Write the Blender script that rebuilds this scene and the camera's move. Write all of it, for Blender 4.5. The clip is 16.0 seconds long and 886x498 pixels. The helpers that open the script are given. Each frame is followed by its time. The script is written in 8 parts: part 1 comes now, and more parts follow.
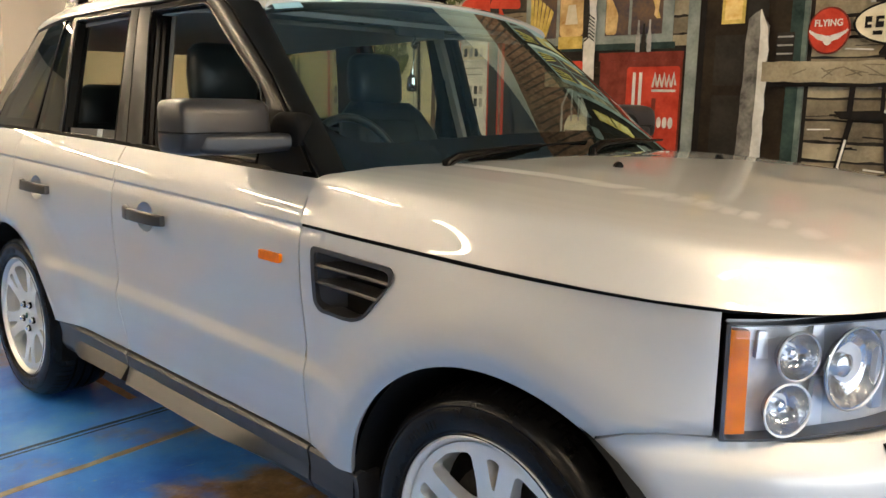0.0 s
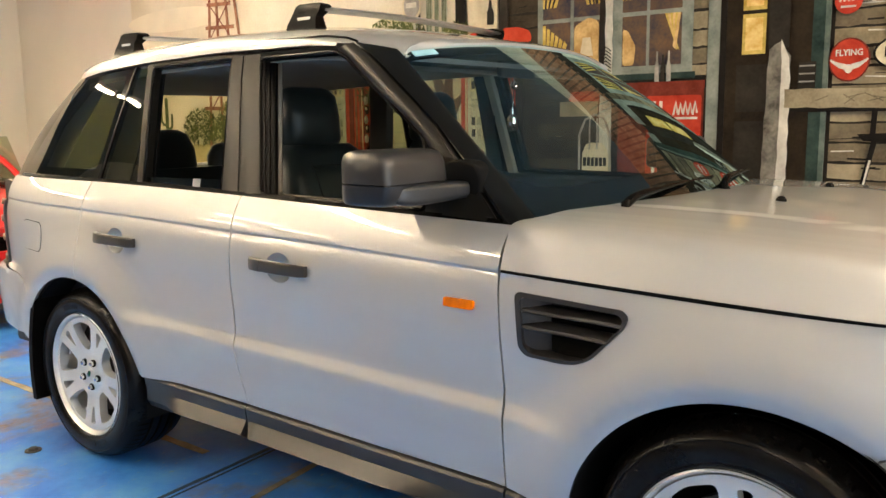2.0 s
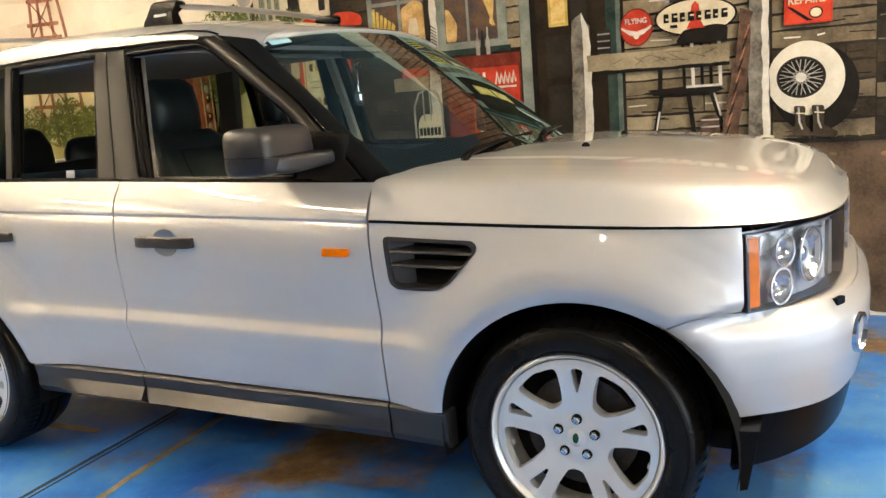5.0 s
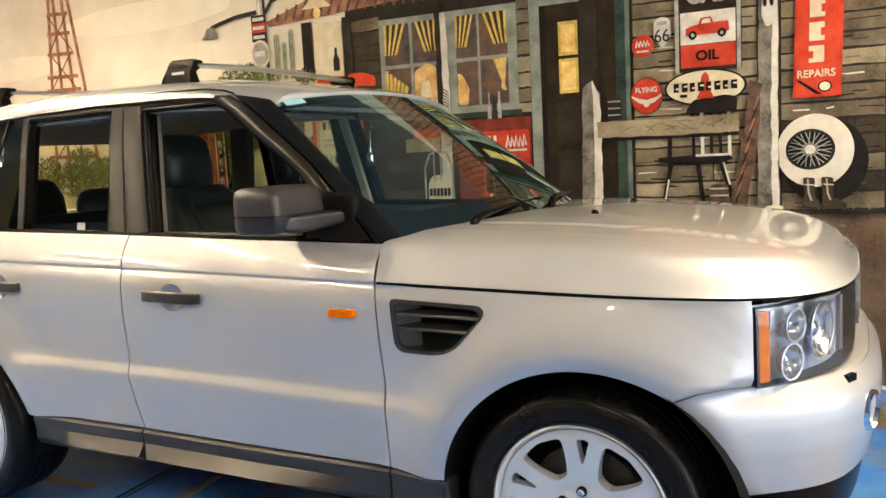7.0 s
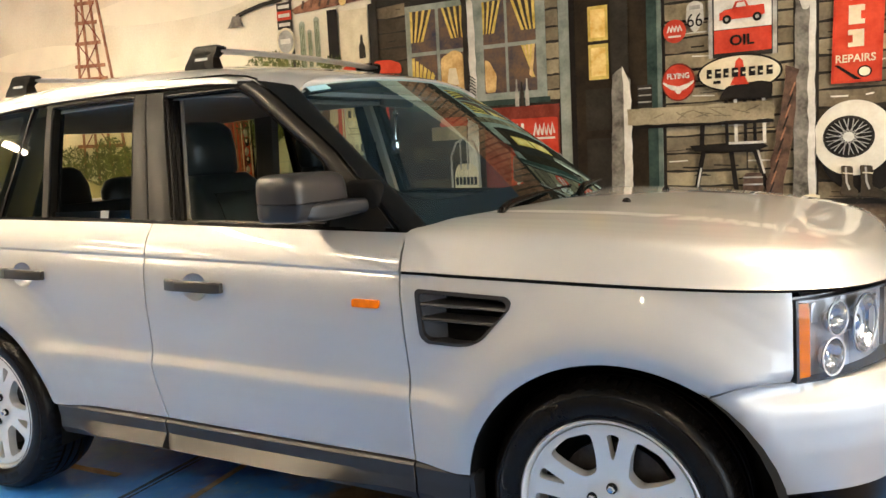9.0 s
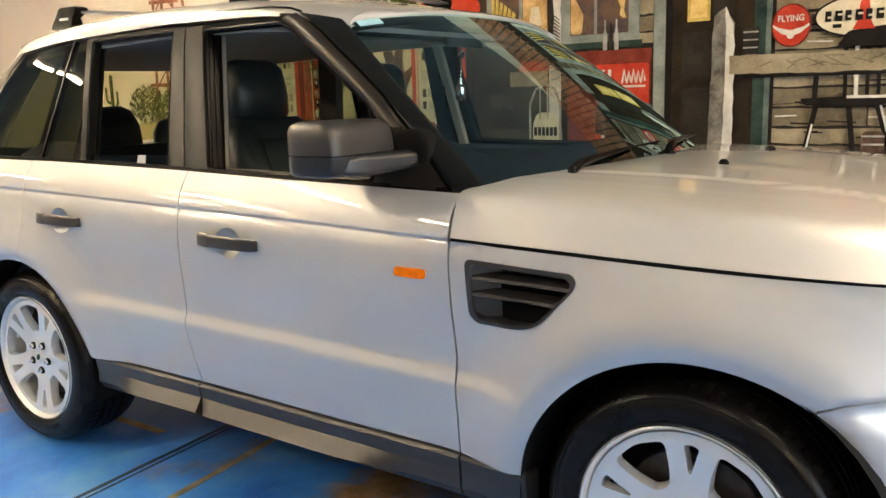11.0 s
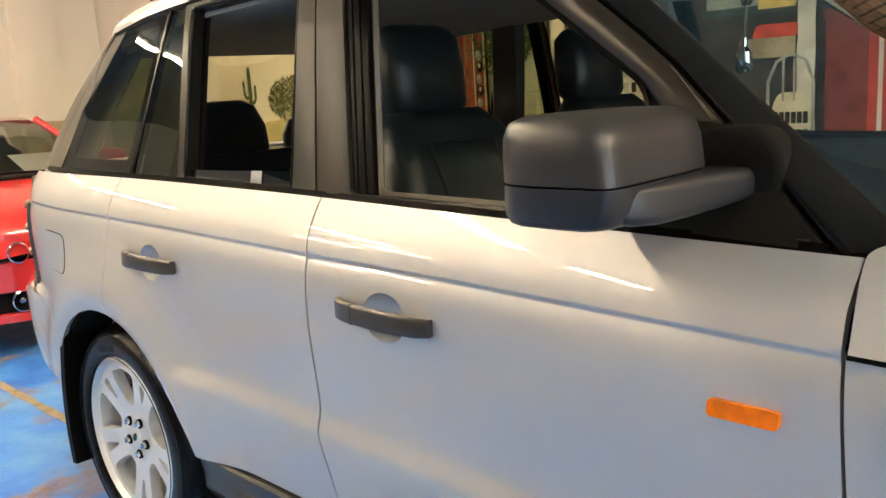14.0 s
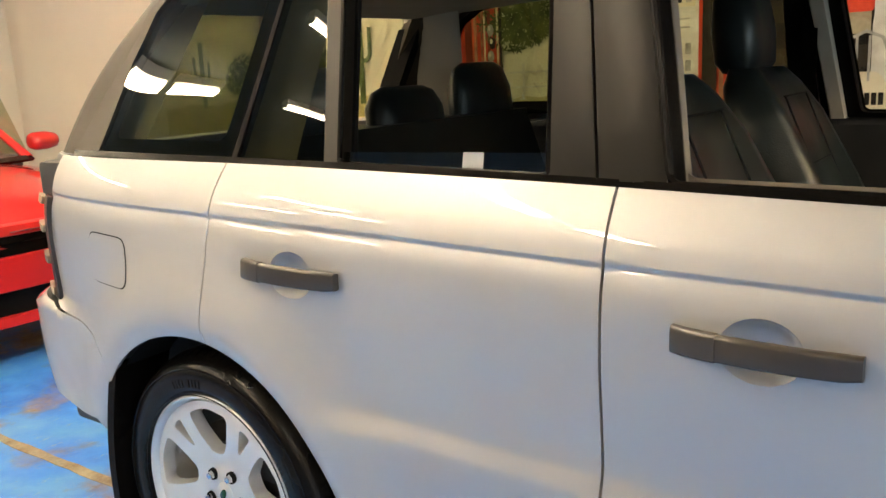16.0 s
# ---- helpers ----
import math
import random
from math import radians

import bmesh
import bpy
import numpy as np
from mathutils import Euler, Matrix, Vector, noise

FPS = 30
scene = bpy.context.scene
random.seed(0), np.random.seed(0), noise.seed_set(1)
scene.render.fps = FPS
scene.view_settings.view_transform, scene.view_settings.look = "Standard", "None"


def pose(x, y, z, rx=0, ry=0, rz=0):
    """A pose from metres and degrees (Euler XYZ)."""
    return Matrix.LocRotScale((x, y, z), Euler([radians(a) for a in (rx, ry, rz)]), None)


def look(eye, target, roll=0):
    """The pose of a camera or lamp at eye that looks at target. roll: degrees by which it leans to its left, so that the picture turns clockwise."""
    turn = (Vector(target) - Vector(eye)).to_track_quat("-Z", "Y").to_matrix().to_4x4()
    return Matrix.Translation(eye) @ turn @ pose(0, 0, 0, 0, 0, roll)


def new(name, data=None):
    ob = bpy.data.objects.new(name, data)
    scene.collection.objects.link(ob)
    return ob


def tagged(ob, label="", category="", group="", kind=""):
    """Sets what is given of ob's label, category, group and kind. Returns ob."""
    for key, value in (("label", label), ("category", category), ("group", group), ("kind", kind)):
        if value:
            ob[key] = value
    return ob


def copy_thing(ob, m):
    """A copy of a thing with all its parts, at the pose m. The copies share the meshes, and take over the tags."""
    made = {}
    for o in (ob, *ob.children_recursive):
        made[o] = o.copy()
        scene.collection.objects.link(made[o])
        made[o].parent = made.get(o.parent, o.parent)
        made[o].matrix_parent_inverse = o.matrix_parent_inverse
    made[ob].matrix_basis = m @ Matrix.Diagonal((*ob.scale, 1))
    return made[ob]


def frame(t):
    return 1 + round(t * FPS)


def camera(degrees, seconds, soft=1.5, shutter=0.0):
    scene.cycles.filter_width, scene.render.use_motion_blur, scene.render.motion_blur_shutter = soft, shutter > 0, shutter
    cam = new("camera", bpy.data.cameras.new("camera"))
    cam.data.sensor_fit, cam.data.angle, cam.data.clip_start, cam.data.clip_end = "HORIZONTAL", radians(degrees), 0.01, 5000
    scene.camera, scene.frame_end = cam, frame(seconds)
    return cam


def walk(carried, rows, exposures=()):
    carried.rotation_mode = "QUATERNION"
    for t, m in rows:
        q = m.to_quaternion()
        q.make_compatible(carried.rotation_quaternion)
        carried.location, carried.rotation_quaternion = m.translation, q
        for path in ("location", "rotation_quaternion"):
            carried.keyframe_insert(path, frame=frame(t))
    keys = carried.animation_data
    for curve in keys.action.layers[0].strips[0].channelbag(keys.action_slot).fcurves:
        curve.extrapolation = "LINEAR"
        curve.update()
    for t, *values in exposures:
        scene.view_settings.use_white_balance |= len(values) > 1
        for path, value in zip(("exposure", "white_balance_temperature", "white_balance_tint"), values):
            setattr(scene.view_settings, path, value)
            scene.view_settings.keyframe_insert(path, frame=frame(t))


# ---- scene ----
cam = camera(56.3, 16.0)
PATH = [
    (0, (2.47, -2.195, 1.349), (1.102, -0.78, 0.996), 1.0),
    (0.5, (2.271, -2.282, 1.398), (0.942, -0.831, 1.04), -0.4),
    (1, (2.09, -2.414, 1.396), (0.802, -0.92, 1.064), -0.5),
    (1.5, (1.973, -2.543, 1.389), (0.715, -1.028, 1.04), -0.8),
    (2, (1.912, -2.715, 1.413), (0.718, -1.139, 1.111), -0.7),
    (2.5, (1.857, -2.88, 1.431), (0.712, -1.257, 1.19), -2.2),
    (3, (1.891, -3.014, 1.429), (0.763, -1.381, 1.175), -5.2),
    (3.5, (1.988, -3.116, 1.43), (0.973, -1.424, 1.101), -6.2),
    (4, (2.077, -3.14, 1.402), (1.171, -1.395, 1.037), -6.0),
    (6.5, (2.076, -3.111, 1.395), (1.21, -1.329, 1.12), -3.1),
    (7, (2.07, -3.119, 1.414), (1.188, -1.338, 1.188), -2.9),
    (7.5, (2.061, -3.124, 1.413), (1.165, -1.349, 1.204), -2.9),
    (8, (2.062, -3.131, 1.413), (1.146, -1.366, 1.197), -2.9),
    (8.5, (2.053, -3.105, 1.405), (1.123, -1.349, 1.176), -2.9),
    (11, (1.935, -2.709, 1.399), (0.828, -1.083, 1.035), -1.7),
    (11.5, (1.87, -2.558, 1.392), (0.624, -1.034, 1.04), -1.8),
    (12, (1.761, -2.419, 1.386), (0.484, -0.917, 1.051), -1.7),
    (12.5, (1.656, -2.286, 1.4), (0.418, -0.75, 1.072), -1.4),
    (13, (1.487, -2.15, 1.387), (0.223, -0.632, 1.07), -1.3),
    (13.5, (1.285, -2.062, 1.37), (-0.051, -0.627, 0.976), -2.3),
    (14, (1.079, -1.976, 1.382), (-0.289, -0.566, 1.008), -3.6),
    (14.5, (0.893, -1.941, 1.397), (-0.467, -0.516, 1.05), -3.3),
    (15, (0.666, -2.039, 1.395), (-0.609, -0.532, 1.075), -2.0),
    (15.5, (0.436, -2.059, 1.388), (-0.78, -0.514, 1.022), -2.5),
    (16, (0.203, -2.099, 1.365), (-0.942, -0.513, 0.949), -2.9),
]
walk(cam, [(t, look(eye, target, roll)) for t, eye, target, roll in PATH], exposures=[(0, -0.22), (0.5, -0.08), (1, -0.04), (2, 0.0), (3, 0.04), (4, 0.08), (7, 0.06), (9, 0.06), (11, 0.09), (13, 0.11), (14.5, 0.11), (16, 0.08)])

# ---- world, lamps and exposure ----
scene.view_settings.exposure = 0.0
world = bpy.data.worlds.new("world")
scene.world = world
world.use_nodes = True
world.node_tree.nodes["Background"].inputs[0].default_value = (0.9, 0.86, 0.78, 1)
world.node_tree.nodes["Background"].inputs[1].default_value = 0.02
LAMP = 110.0          # brightness of the ceiling tubes
CEIL = 3.30          # height of the ceiling
MURAL_Y = 1.937      # plane of the painted wall
WALL_LEFT, WALL_RIGHT, WALL_BACK = -7.4, 6.5, -10.5
FAR_LEFT = -13.0


# ---- materials ----
def material(name, color, rough=0.5, metal=0.0, vary=0.12, scale=6.0, fine=90.0, bump=0.02, coat=0.0, emit=0.0, second=None, spec=0.5, island=False):
    """A surface with colour varied at two scales, roughness and fine relief."""
    m = bpy.data.materials.new(name)
    m.use_nodes = True
    nt = m.node_tree
    b = nt.nodes["Principled BSDF"]
    tc = nt.nodes.new("ShaderNodeTexCoord")
    n1, n2 = nt.nodes.new("ShaderNodeTexNoise"), nt.nodes.new("ShaderNodeTexNoise")
    n1.inputs["Scale"].default_value, n1.inputs["Detail"].default_value = scale, 4
    n2.inputs["Scale"].default_value, n2.inputs["Detail"].default_value = fine, 3
    nt.links.new(tc.outputs["Object"], n1.inputs["Vector"])
    nt.links.new(tc.outputs["Object"], n2.inputs["Vector"])
    add = nt.nodes.new("ShaderNodeMath")
    add.operation = "MULTIPLY_ADD"
    add.inputs[1].default_value = 0.35
    nt.links.new(n2.outputs["Fac"], add.inputs[0])
    nt.links.new(n1.outputs["Fac"], add.inputs[2])
    ramp = nt.nodes.new("ShaderNodeValToRGB")
    c = Vector(color[:3])
    lo, hi = c * (1 - vary), c * (1 + vary)
    if second:
        hi = Vector(second)
    ramp.color_ramp.elements[0].position, ramp.color_ramp.elements[1].position = 0.42, 0.92
    ramp.color_ramp.elements[0].color = (*lo, 1)
    ramp.color_ramp.elements[1].color = (*[min(1, v) for v in hi], 1)
    if island:
        geo = nt.nodes.new("ShaderNodeNewGeometry")
        add2 = nt.nodes.new("ShaderNodeMath")
        add2.operation = "MULTIPLY_ADD"
        add2.inputs[1].default_value = 0.45
        add3 = nt.nodes.new("ShaderNodeMath")
        add3.operation = "SUBTRACT"
        add3.inputs[1].default_value = 0.22
        nt.links.new(geo.outputs["Random Per Island"], add2.inputs[0])
        nt.links.new(add.outputs[0], add2.inputs[2])
        nt.links.new(add2.outputs[0], add3.inputs[0])
        nt.links.new(add3.outputs[0], ramp.inputs["Fac"])
    else:
        nt.links.new(add.outputs[0], ramp.inputs["Fac"])
    nt.links.new(ramp.outputs["Color"], b.inputs["Base Color"])
    b.inputs["Roughness"].default_value, b.inputs["Metallic"].default_value = rough, metal
    b.inputs["Specular IOR Level"].default_value = spec
    b.inputs["Coat Weight"].default_value, b.inputs["Coat Roughness"].default_value = coat, 0.03
    if bump:
        bp = nt.nodes.new("ShaderNodeBump")
        bp.inputs["Strength"].default_value, bp.inputs["Distance"].default_value = bump, 0.01
        nt.links.new(n2.outputs["Fac"], bp.inputs["Height"])
        nt.links.new(bp.outputs["Normal"], b.inputs["Normal"])
    if emit:
        b.inputs["Emission Color"].default_value = (*color[:3], 1)
        b.inputs["Emission Strength"].default_value = emit
    return m


def pane_material(name, tint, gloss_rough=0.01, boost=1.0, sheen=(1, 1, 1)):
    """A thin pane: tinted see-through with a glossy face that strengthens at a slant."""
    m = bpy.data.materials.new(name)
    m.use_nodes = True
    nt = m.node_tree
    out = nt.nodes["Material Output"]
    nt.nodes.remove(nt.nodes["Principled BSDF"])
    tr, gl, mix, fr = (nt.nodes.new(k) for k in ("ShaderNodeBsdfTransparent", "ShaderNodeBsdfGlossy", "ShaderNodeMixShader", "ShaderNodeLayerWeight"))
    tr.inputs[0].default_value = (*tint, 1)
    gl.inputs["Color"].default_value = (*sheen, 1)
    gl.inputs["Roughness"].default_value = gloss_rough
    fr.inputs["Blend"].default_value = 0.5
    power, mul = nt.nodes.new("ShaderNodeMath"), nt.nodes.new("ShaderNodeMath")
    power.operation, power.inputs[1].default_value = "POWER", 5.0
    mul.operation, mul.inputs[1].default_value, mul.inputs[2].default_value, mul.use_clamp = "MULTIPLY_ADD", 0.93 * boost, 0.06 * boost, True
    nt.links.new(fr.outputs["Facing"], power.inputs[0])
    nt.links.new(power.outputs[0], mul.inputs[0])
    nt.links.new(mul.outputs[0], mix.inputs[0])
    nt.links.new(tr.outputs[0], mix.inputs[1])
    nt.links.new(gl.outputs[0], mix.inputs[2])
    nt.links.new(mix.outputs[0], out.inputs[0])
    return m


def paint_material(name, color, metal, rough, flake=0.02):
    m = material(name, color, rough, metal, vary=0.03, scale=2.0, fine=900.0, bump=flake, coat=1.0)
    m.node_tree.nodes["Principled BSDF"].inputs["Coat Roughness"].default_value = 0.02
    return m


def floor_material():
    """Worn blue floor paint over tan concrete, with rusty stains, dust and scuffs."""
    m = bpy.data.materials.new("worn_blue_floor_paint")
    m.use_nodes = True
    nt = m.node_tree
    b = nt.nodes["Principled BSDF"]
    tc = nt.nodes.new("ShaderNodeTexCoord")

    def tex(scale, detail, rough=0.6, dist=0.0, stretch=(1, 1, 1)):
        mp = nt.nodes.new("ShaderNodeMapping")
        mp.inputs["Scale"].default_value = stretch
        n = nt.nodes.new("ShaderNodeTexNoise")
        n.inputs["Scale"].default_value, n.inputs["Detail"].default_value, n.inputs["Roughness"].default_value, n.inputs["Distortion"].default_value = scale, detail, rough, dist
        nt.links.new(tc.outputs["Object"], mp.inputs[0])
        nt.links.new(mp.outputs[0], n.inputs[0])
        return n.outputs["Fac"]

    def ramp(fac, *stops):
        r = nt.nodes.new("ShaderNodeValToRGB")
        while len(r.color_ramp.elements) < len(stops):
            r.color_ramp.elements.new(0.5)
        for e, (p, c) in zip(r.color_ramp.elements, stops):
            e.position, e.color = p, (*c, 1)
        nt.links.new(fac, r.inputs[0])
        return r.outputs[0]

    def mix(fac, a, c):
        x = nt.nodes.new("ShaderNodeMix")
        x.data_type = "RGBA"
        nt.links.new(fac, x.inputs[0])
        nt.links.new(a, x.inputs[6])
        nt.links.new(c, x.inputs[7])
        return x.outputs[2]

    blue = ramp(tex(1.5, 7, 0.62, 0.15), (0.32, (0.012, 0.085, 0.46)), (0.48, (0.035, 0.20, 0.64)), (0.68, (0.13, 0.33, 0.60)))
    tan = ramp(tex(9, 5, 0.7), (0.30, (0.10, 0.055, 0.022)), (0.55, (0.26, 0.16, 0.075)), (0.75, (0.42, 0.34, 0.24)))
    worn = ramp(tex(1.05, 9, 0.66, 0.3), (0.505, (0, 0, 0)), (0.60, (1, 1, 1)))
    col = mix(worn, blue, tan)
    scuff = ramp(tex(34, 4, 0.75, 0.3, (1, 0.35, 1)), (0.60, (0, 0, 0)), (0.74, (0.75, 0.75, 0.75)))
    dust = ramp(tex(60, 3), (0.3, (0.34, 0.42, 0.46)), (0.7, (0.30, 0.24, 0.17)))
    col = mix(scuff, col, dust)
    nt.links.new(col, b.inputs["Base Color"])
    ro = ramp(tex(5, 5), (0.3, (0.28, 0.28, 0.28)), (0.7, (0.5, 0.5, 0.5)))
    nt.links.new(ro, b.inputs["Roughness"])
    bp = nt.nodes.new("ShaderNodeBump")
    bp.inputs["Strength"].default_value, bp.inputs["Distance"].default_value = 0.12, 0.004
    nt.links.new(tex(45, 5), bp.inputs["Height"])
    nt.links.new(bp.outputs[0], b.inputs["Normal"])
    return m


SILVER = paint_material("silver_metallic_paint", (0.548, 0.541, 0.533), 0.60, 0.52)
RED = paint_material("red_car_paint", (0.62, 0.012, 0.012), 0.0, 0.4)
BLACK_TRIM = material("satin_black_trim", (0.0045, 0.004, 0.0036), 0.26, vary=0.2, fine=400, bump=0.01, spec=0.09)
# black plastic; the lighter brown base carries the rail's warm sheen
RAIL = material("black_rail_warm_sheen", (0.018, 0.0148, 0.0105), 0.33, vary=0.06, scale=3.0, fine=500, bump=0.0, spec=0.4)
# black plastic; its brown tint stands in for the warm room's reflection
PILLAR = material("black_pillar_warm_sheen", (0.011, 0.0092, 0.0065), 0.30, vary=0.06, scale=3.0, fine=500, bump=0.0, spec=0.29)
PILLAR_REAR = material("satin_brown_black_pillar", (0.040, 0.033, 0.023), 0.46, vary=0.06, scale=3.0, fine=500, bump=0.0, spec=0.2)
PILLAR_BLACK = material("satin_black_pillar", (0.006, 0.0062, 0.006), 0.22, vary=0.05, scale=3.0, fine=500, bump=0.0, spec=0.3)
GREY_PLASTIC = material("grey_grained_plastic", (0.028, 0.0268, 0.0275), 0.36, vary=0.15, fine=700, bump=0.04, spec=0.45)
# the mirror cap's plastic again, with shade and blue floor bounce in its colour
SHADED_PLASTIC = material("grey_plastic_in_shade", (0.018, 0.0183, 0.0205), 0.36, vary=0.15, fine=700, bump=0.04, spec=0.4)
SILL_PLASTIC = material("dark_grey_sill_plastic", (0.022, 0.021, 0.021), 0.36, vary=0.2, fine=500, bump=0.03)
HANDLE_GREY = material("dark_bronze_handle_plastic", (0.050, 0.043, 0.036), 0.34, vary=0.12, fine=600, bump=0.02)
RUBBER = material("black_tyre_rubber", (0.0065, 0.006, 0.0055), 0.27, vary=0.3, scale=20, fine=160, bump=0.06, spec=0.17)
LINER = material("black_arch_liner", (0.006, 0.006, 0.006), 0.85, vary=0.3, bump=0.05, spec=0.1)
ALLOY = material("silver_painted_alloy", (0.76, 0.75, 0.73), 0.40, 0.55, vary=0.06, fine=300, bump=0.01, coat=0.25)
STEEL = material("worn_steel", (0.05, 0.043, 0.038), 0.5, 0.7, vary=0.35, scale=30, bump=0.05)
CHROME = material("chrome", (0.85, 0.85, 0.86), 0.08, 1.0, vary=0.03, bump=0.0)
GRILLE = material("grey_grille_mesh", (0.30, 0.30, 0.30), 0.4, 0.4, vary=0.3, scale=60, fine=400, bump=0.2)
ALU = material("brushed_aluminium", (0.62, 0.62, 0.63), 0.3, 0.9, vary=0.06, fine=200, bump=0.01)
AMBER_DEEP = material("deep_amber_lens", (0.60, 0.15, 0.0), 0.35, vary=0.2, scale=30, fine=200, bump=0.06, coat=0.0, spec=0.1)
AMBER = material("amber_lens", (0.80, 0.175, 0.0), 0.2, vary=0.18, scale=40, fine=260, bump=0.08, coat=0.15, spec=0.2)
RED_LENS = material("red_tail_lens", (0.28, 0.01, 0.015), 0.15, vary=0.2, scale=30, bump=0.03, coat=0.6)
GUARD = material("tan_lamp_guard", (0.26, 0.21, 0.15), 0.45, vary=0.15, bump=0.02)
LAMP_DARK = material("silver_lamp_housing", (0.64, 0.65, 0.68), 0.25, 0.30, vary=0.15, bump=0.01)
INNER_TRIM = material("grey_beige_inner_frame", (0.17, 0.15, 0.12), 0.6, vary=0.1, fine=300, bump=0.03)
LEATHER = material("black_leather", (0.010, 0.0155, 0.0165), 0.34, vary=0.3, scale=9, fine=260, bump=0.12, spec=0.4)
SEAM = material("dark_leather_seam", (0.010, 0.013, 0.014), 0.6, vary=0.1, spec=0.2)
CABIN = material("dark_cabin_plastic", (0.02, 0.021, 0.022), 0.6, vary=0.2, fine=300, bump=0.05)
CABIN_DARK = material("grey_pillar_trim", (0.10, 0.09, 0.075), 0.75, vary=0.1, fine=300, bump=0.05)
CABIN_GREY = material("beige_pillar_trim", (0.42, 0.38, 0.31), 0.7, vary=0.08, fine=300, bump=0.05)
HEADLINER = material("grey_headliner_cloth", (0.36, 0.34, 0.29), 0.95, vary=0.06, fine=500, bump=0.1)
WINDSCREEN = pane_material("green_tinted_windscreen", (0.88, 0.97, 0.92), boost=2.7, sheen=(0.66, 0.93, 0.97))
CLEAR = pane_material("clear_lamp_cover", (0.97, 0.975, 0.985), boost=0.6)
RING_WHITE = material("pale_lamp_ring", (0.88, 0.89, 0.90), 0.25, 0.2, vary=0.03, bump=0.0)
REFLECTOR = material("bright_lamp_reflector", (0.62, 0.63, 0.65), 0.14, 0.9, vary=0.2, scale=30, fine=45, bump=0.3)
SIDE_CLEAR = pane_material("clear_side_glass", (0.95, 0.97, 0.94))
DARK_GLASS = pane_material("tinted_side_glass", (0.58, 0.60, 0.44), boost=1.0)
LOWERED = pane_material("tinted_glossy_glass", (0.30, 0.34, 0.32), boost=3.0)
PRIVACY = pane_material("dark_privacy_glass", (0.20, 0.225, 0.135), boost=1.0)
FLOOR = floor_material()
GROOVE = material("dirty_joint", (0.02, 0.03, 0.06), 0.8, vary=0.4, scale=8, bump=0.1)
LINE_TAN = material("worn_tan_line_paint", (0.30, 0.19, 0.08), 0.55, vary=0.5, scale=12, fine=70, bump=0.06, second=(0.36, 0.30, 0.2))
# dark colour stands in for missing light at the back of the room
UNLIT_WALL = material("wall_darkened_as_unlit", (0.16, 0.15, 0.135), 0.85, vary=0.1, scale=1.5, fine=120, bump=0.03)
DAYLIGHT = material("bright_daylight", (0.80, 0.90, 1.0), 0.9, vary=0.0, bump=0.0, emit=3.9)
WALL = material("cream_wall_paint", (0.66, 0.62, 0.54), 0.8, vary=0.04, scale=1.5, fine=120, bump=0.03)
CEILING = material("blue_grey_ceiling_paint", (0.145, 0.190, 0.205), 0.9, vary=0.04, scale=1.2, bump=0.03)
TUBE = material("lit_tube", (1.0, 0.803, 0.548), 0.5, vary=0.0, bump=0.0, emit=LAMP)
WHITE_METAL = material("white_enamel", (0.75, 0.75, 0.72), 0.4, vary=0.04, bump=0.01)
PAPER = material("white_paper", (0.78, 0.78, 0.75), 0.8, vary=0.05, bump=0.02)
GLASS_LABEL = material("grey_paper_label", (0.40, 0.42, 0.43), 0.6, vary=0.1, bump=0.01)
STICKER = material("pale_blue_sticker", (0.35, 0.62, 0.72), 0.5, vary=0.08, bump=0.01)
GREEN_BADGE = material("dark_green_badge", (0.01, 0.06, 0.03), 0.25, vary=0.1, bump=0.0)


# ---- mesh helpers ----
def mesh_of(name, verts, faces, normals=None, smooth=True):
    me = bpy.data.meshes.new(name)
    me.from_pydata([tuple(v) for v in verts], [], faces)
    if smooth:
        me.polygons.foreach_set("use_smooth", [True] * len(me.polygons))
    if normals is not None:
        me.normals_split_custom_set_from_vertices([tuple(n) for n in normals])
    me.update()
    return me


def part(name, data, mat, parent=None, label=""):
    """One mesh object, under a thing or a part."""
    if isinstance(data, bmesh.types.BMesh):
        me = bpy.data.meshes.new(name)
        data.to_mesh(me)
        data.free()
    else:
        me = data
    me.materials.clear()
    me.materials.append(mat)
    ob = new(name, me)
    ob.parent = parent
    return tagged(ob, label)


def thing(name, label, category, group="", at=(0, 0, 0), kind=""):
    ob = new(name)
    ob.location = at
    ob.empty_display_size = 0.1
    return tagged(ob, label, category, group, kind)


def smooth_bm(bm, angle=40):
    for f in bm.faces:
        f.smooth = True
    for e in bm.edges:
        if len(e.link_faces) == 2 and e.calc_face_angle(0) > radians(angle):
            e.smooth = False
    return bm


def box(x0, y0, z0, x1, y1, z1, bevel=0.0, seg=2):
    bm = bmesh.new()
    bmesh.ops.create_cube(bm, size=1)
    for v in bm.verts:
        v.co = Vector(((x0 + x1) / 2 + v.co.x * (x1 - x0), (y0 + y1) / 2 + v.co.y * (y1 - y0), (z0 + z1) / 2 + v.co.z * (z1 - z0)))
    if bevel:
        bmesh.ops.bevel(bm, geom=bm.edges[:], offset=bevel, segments=seg, profile=0.6, affect="EDGES")
    return smooth_bm(bm, 35)


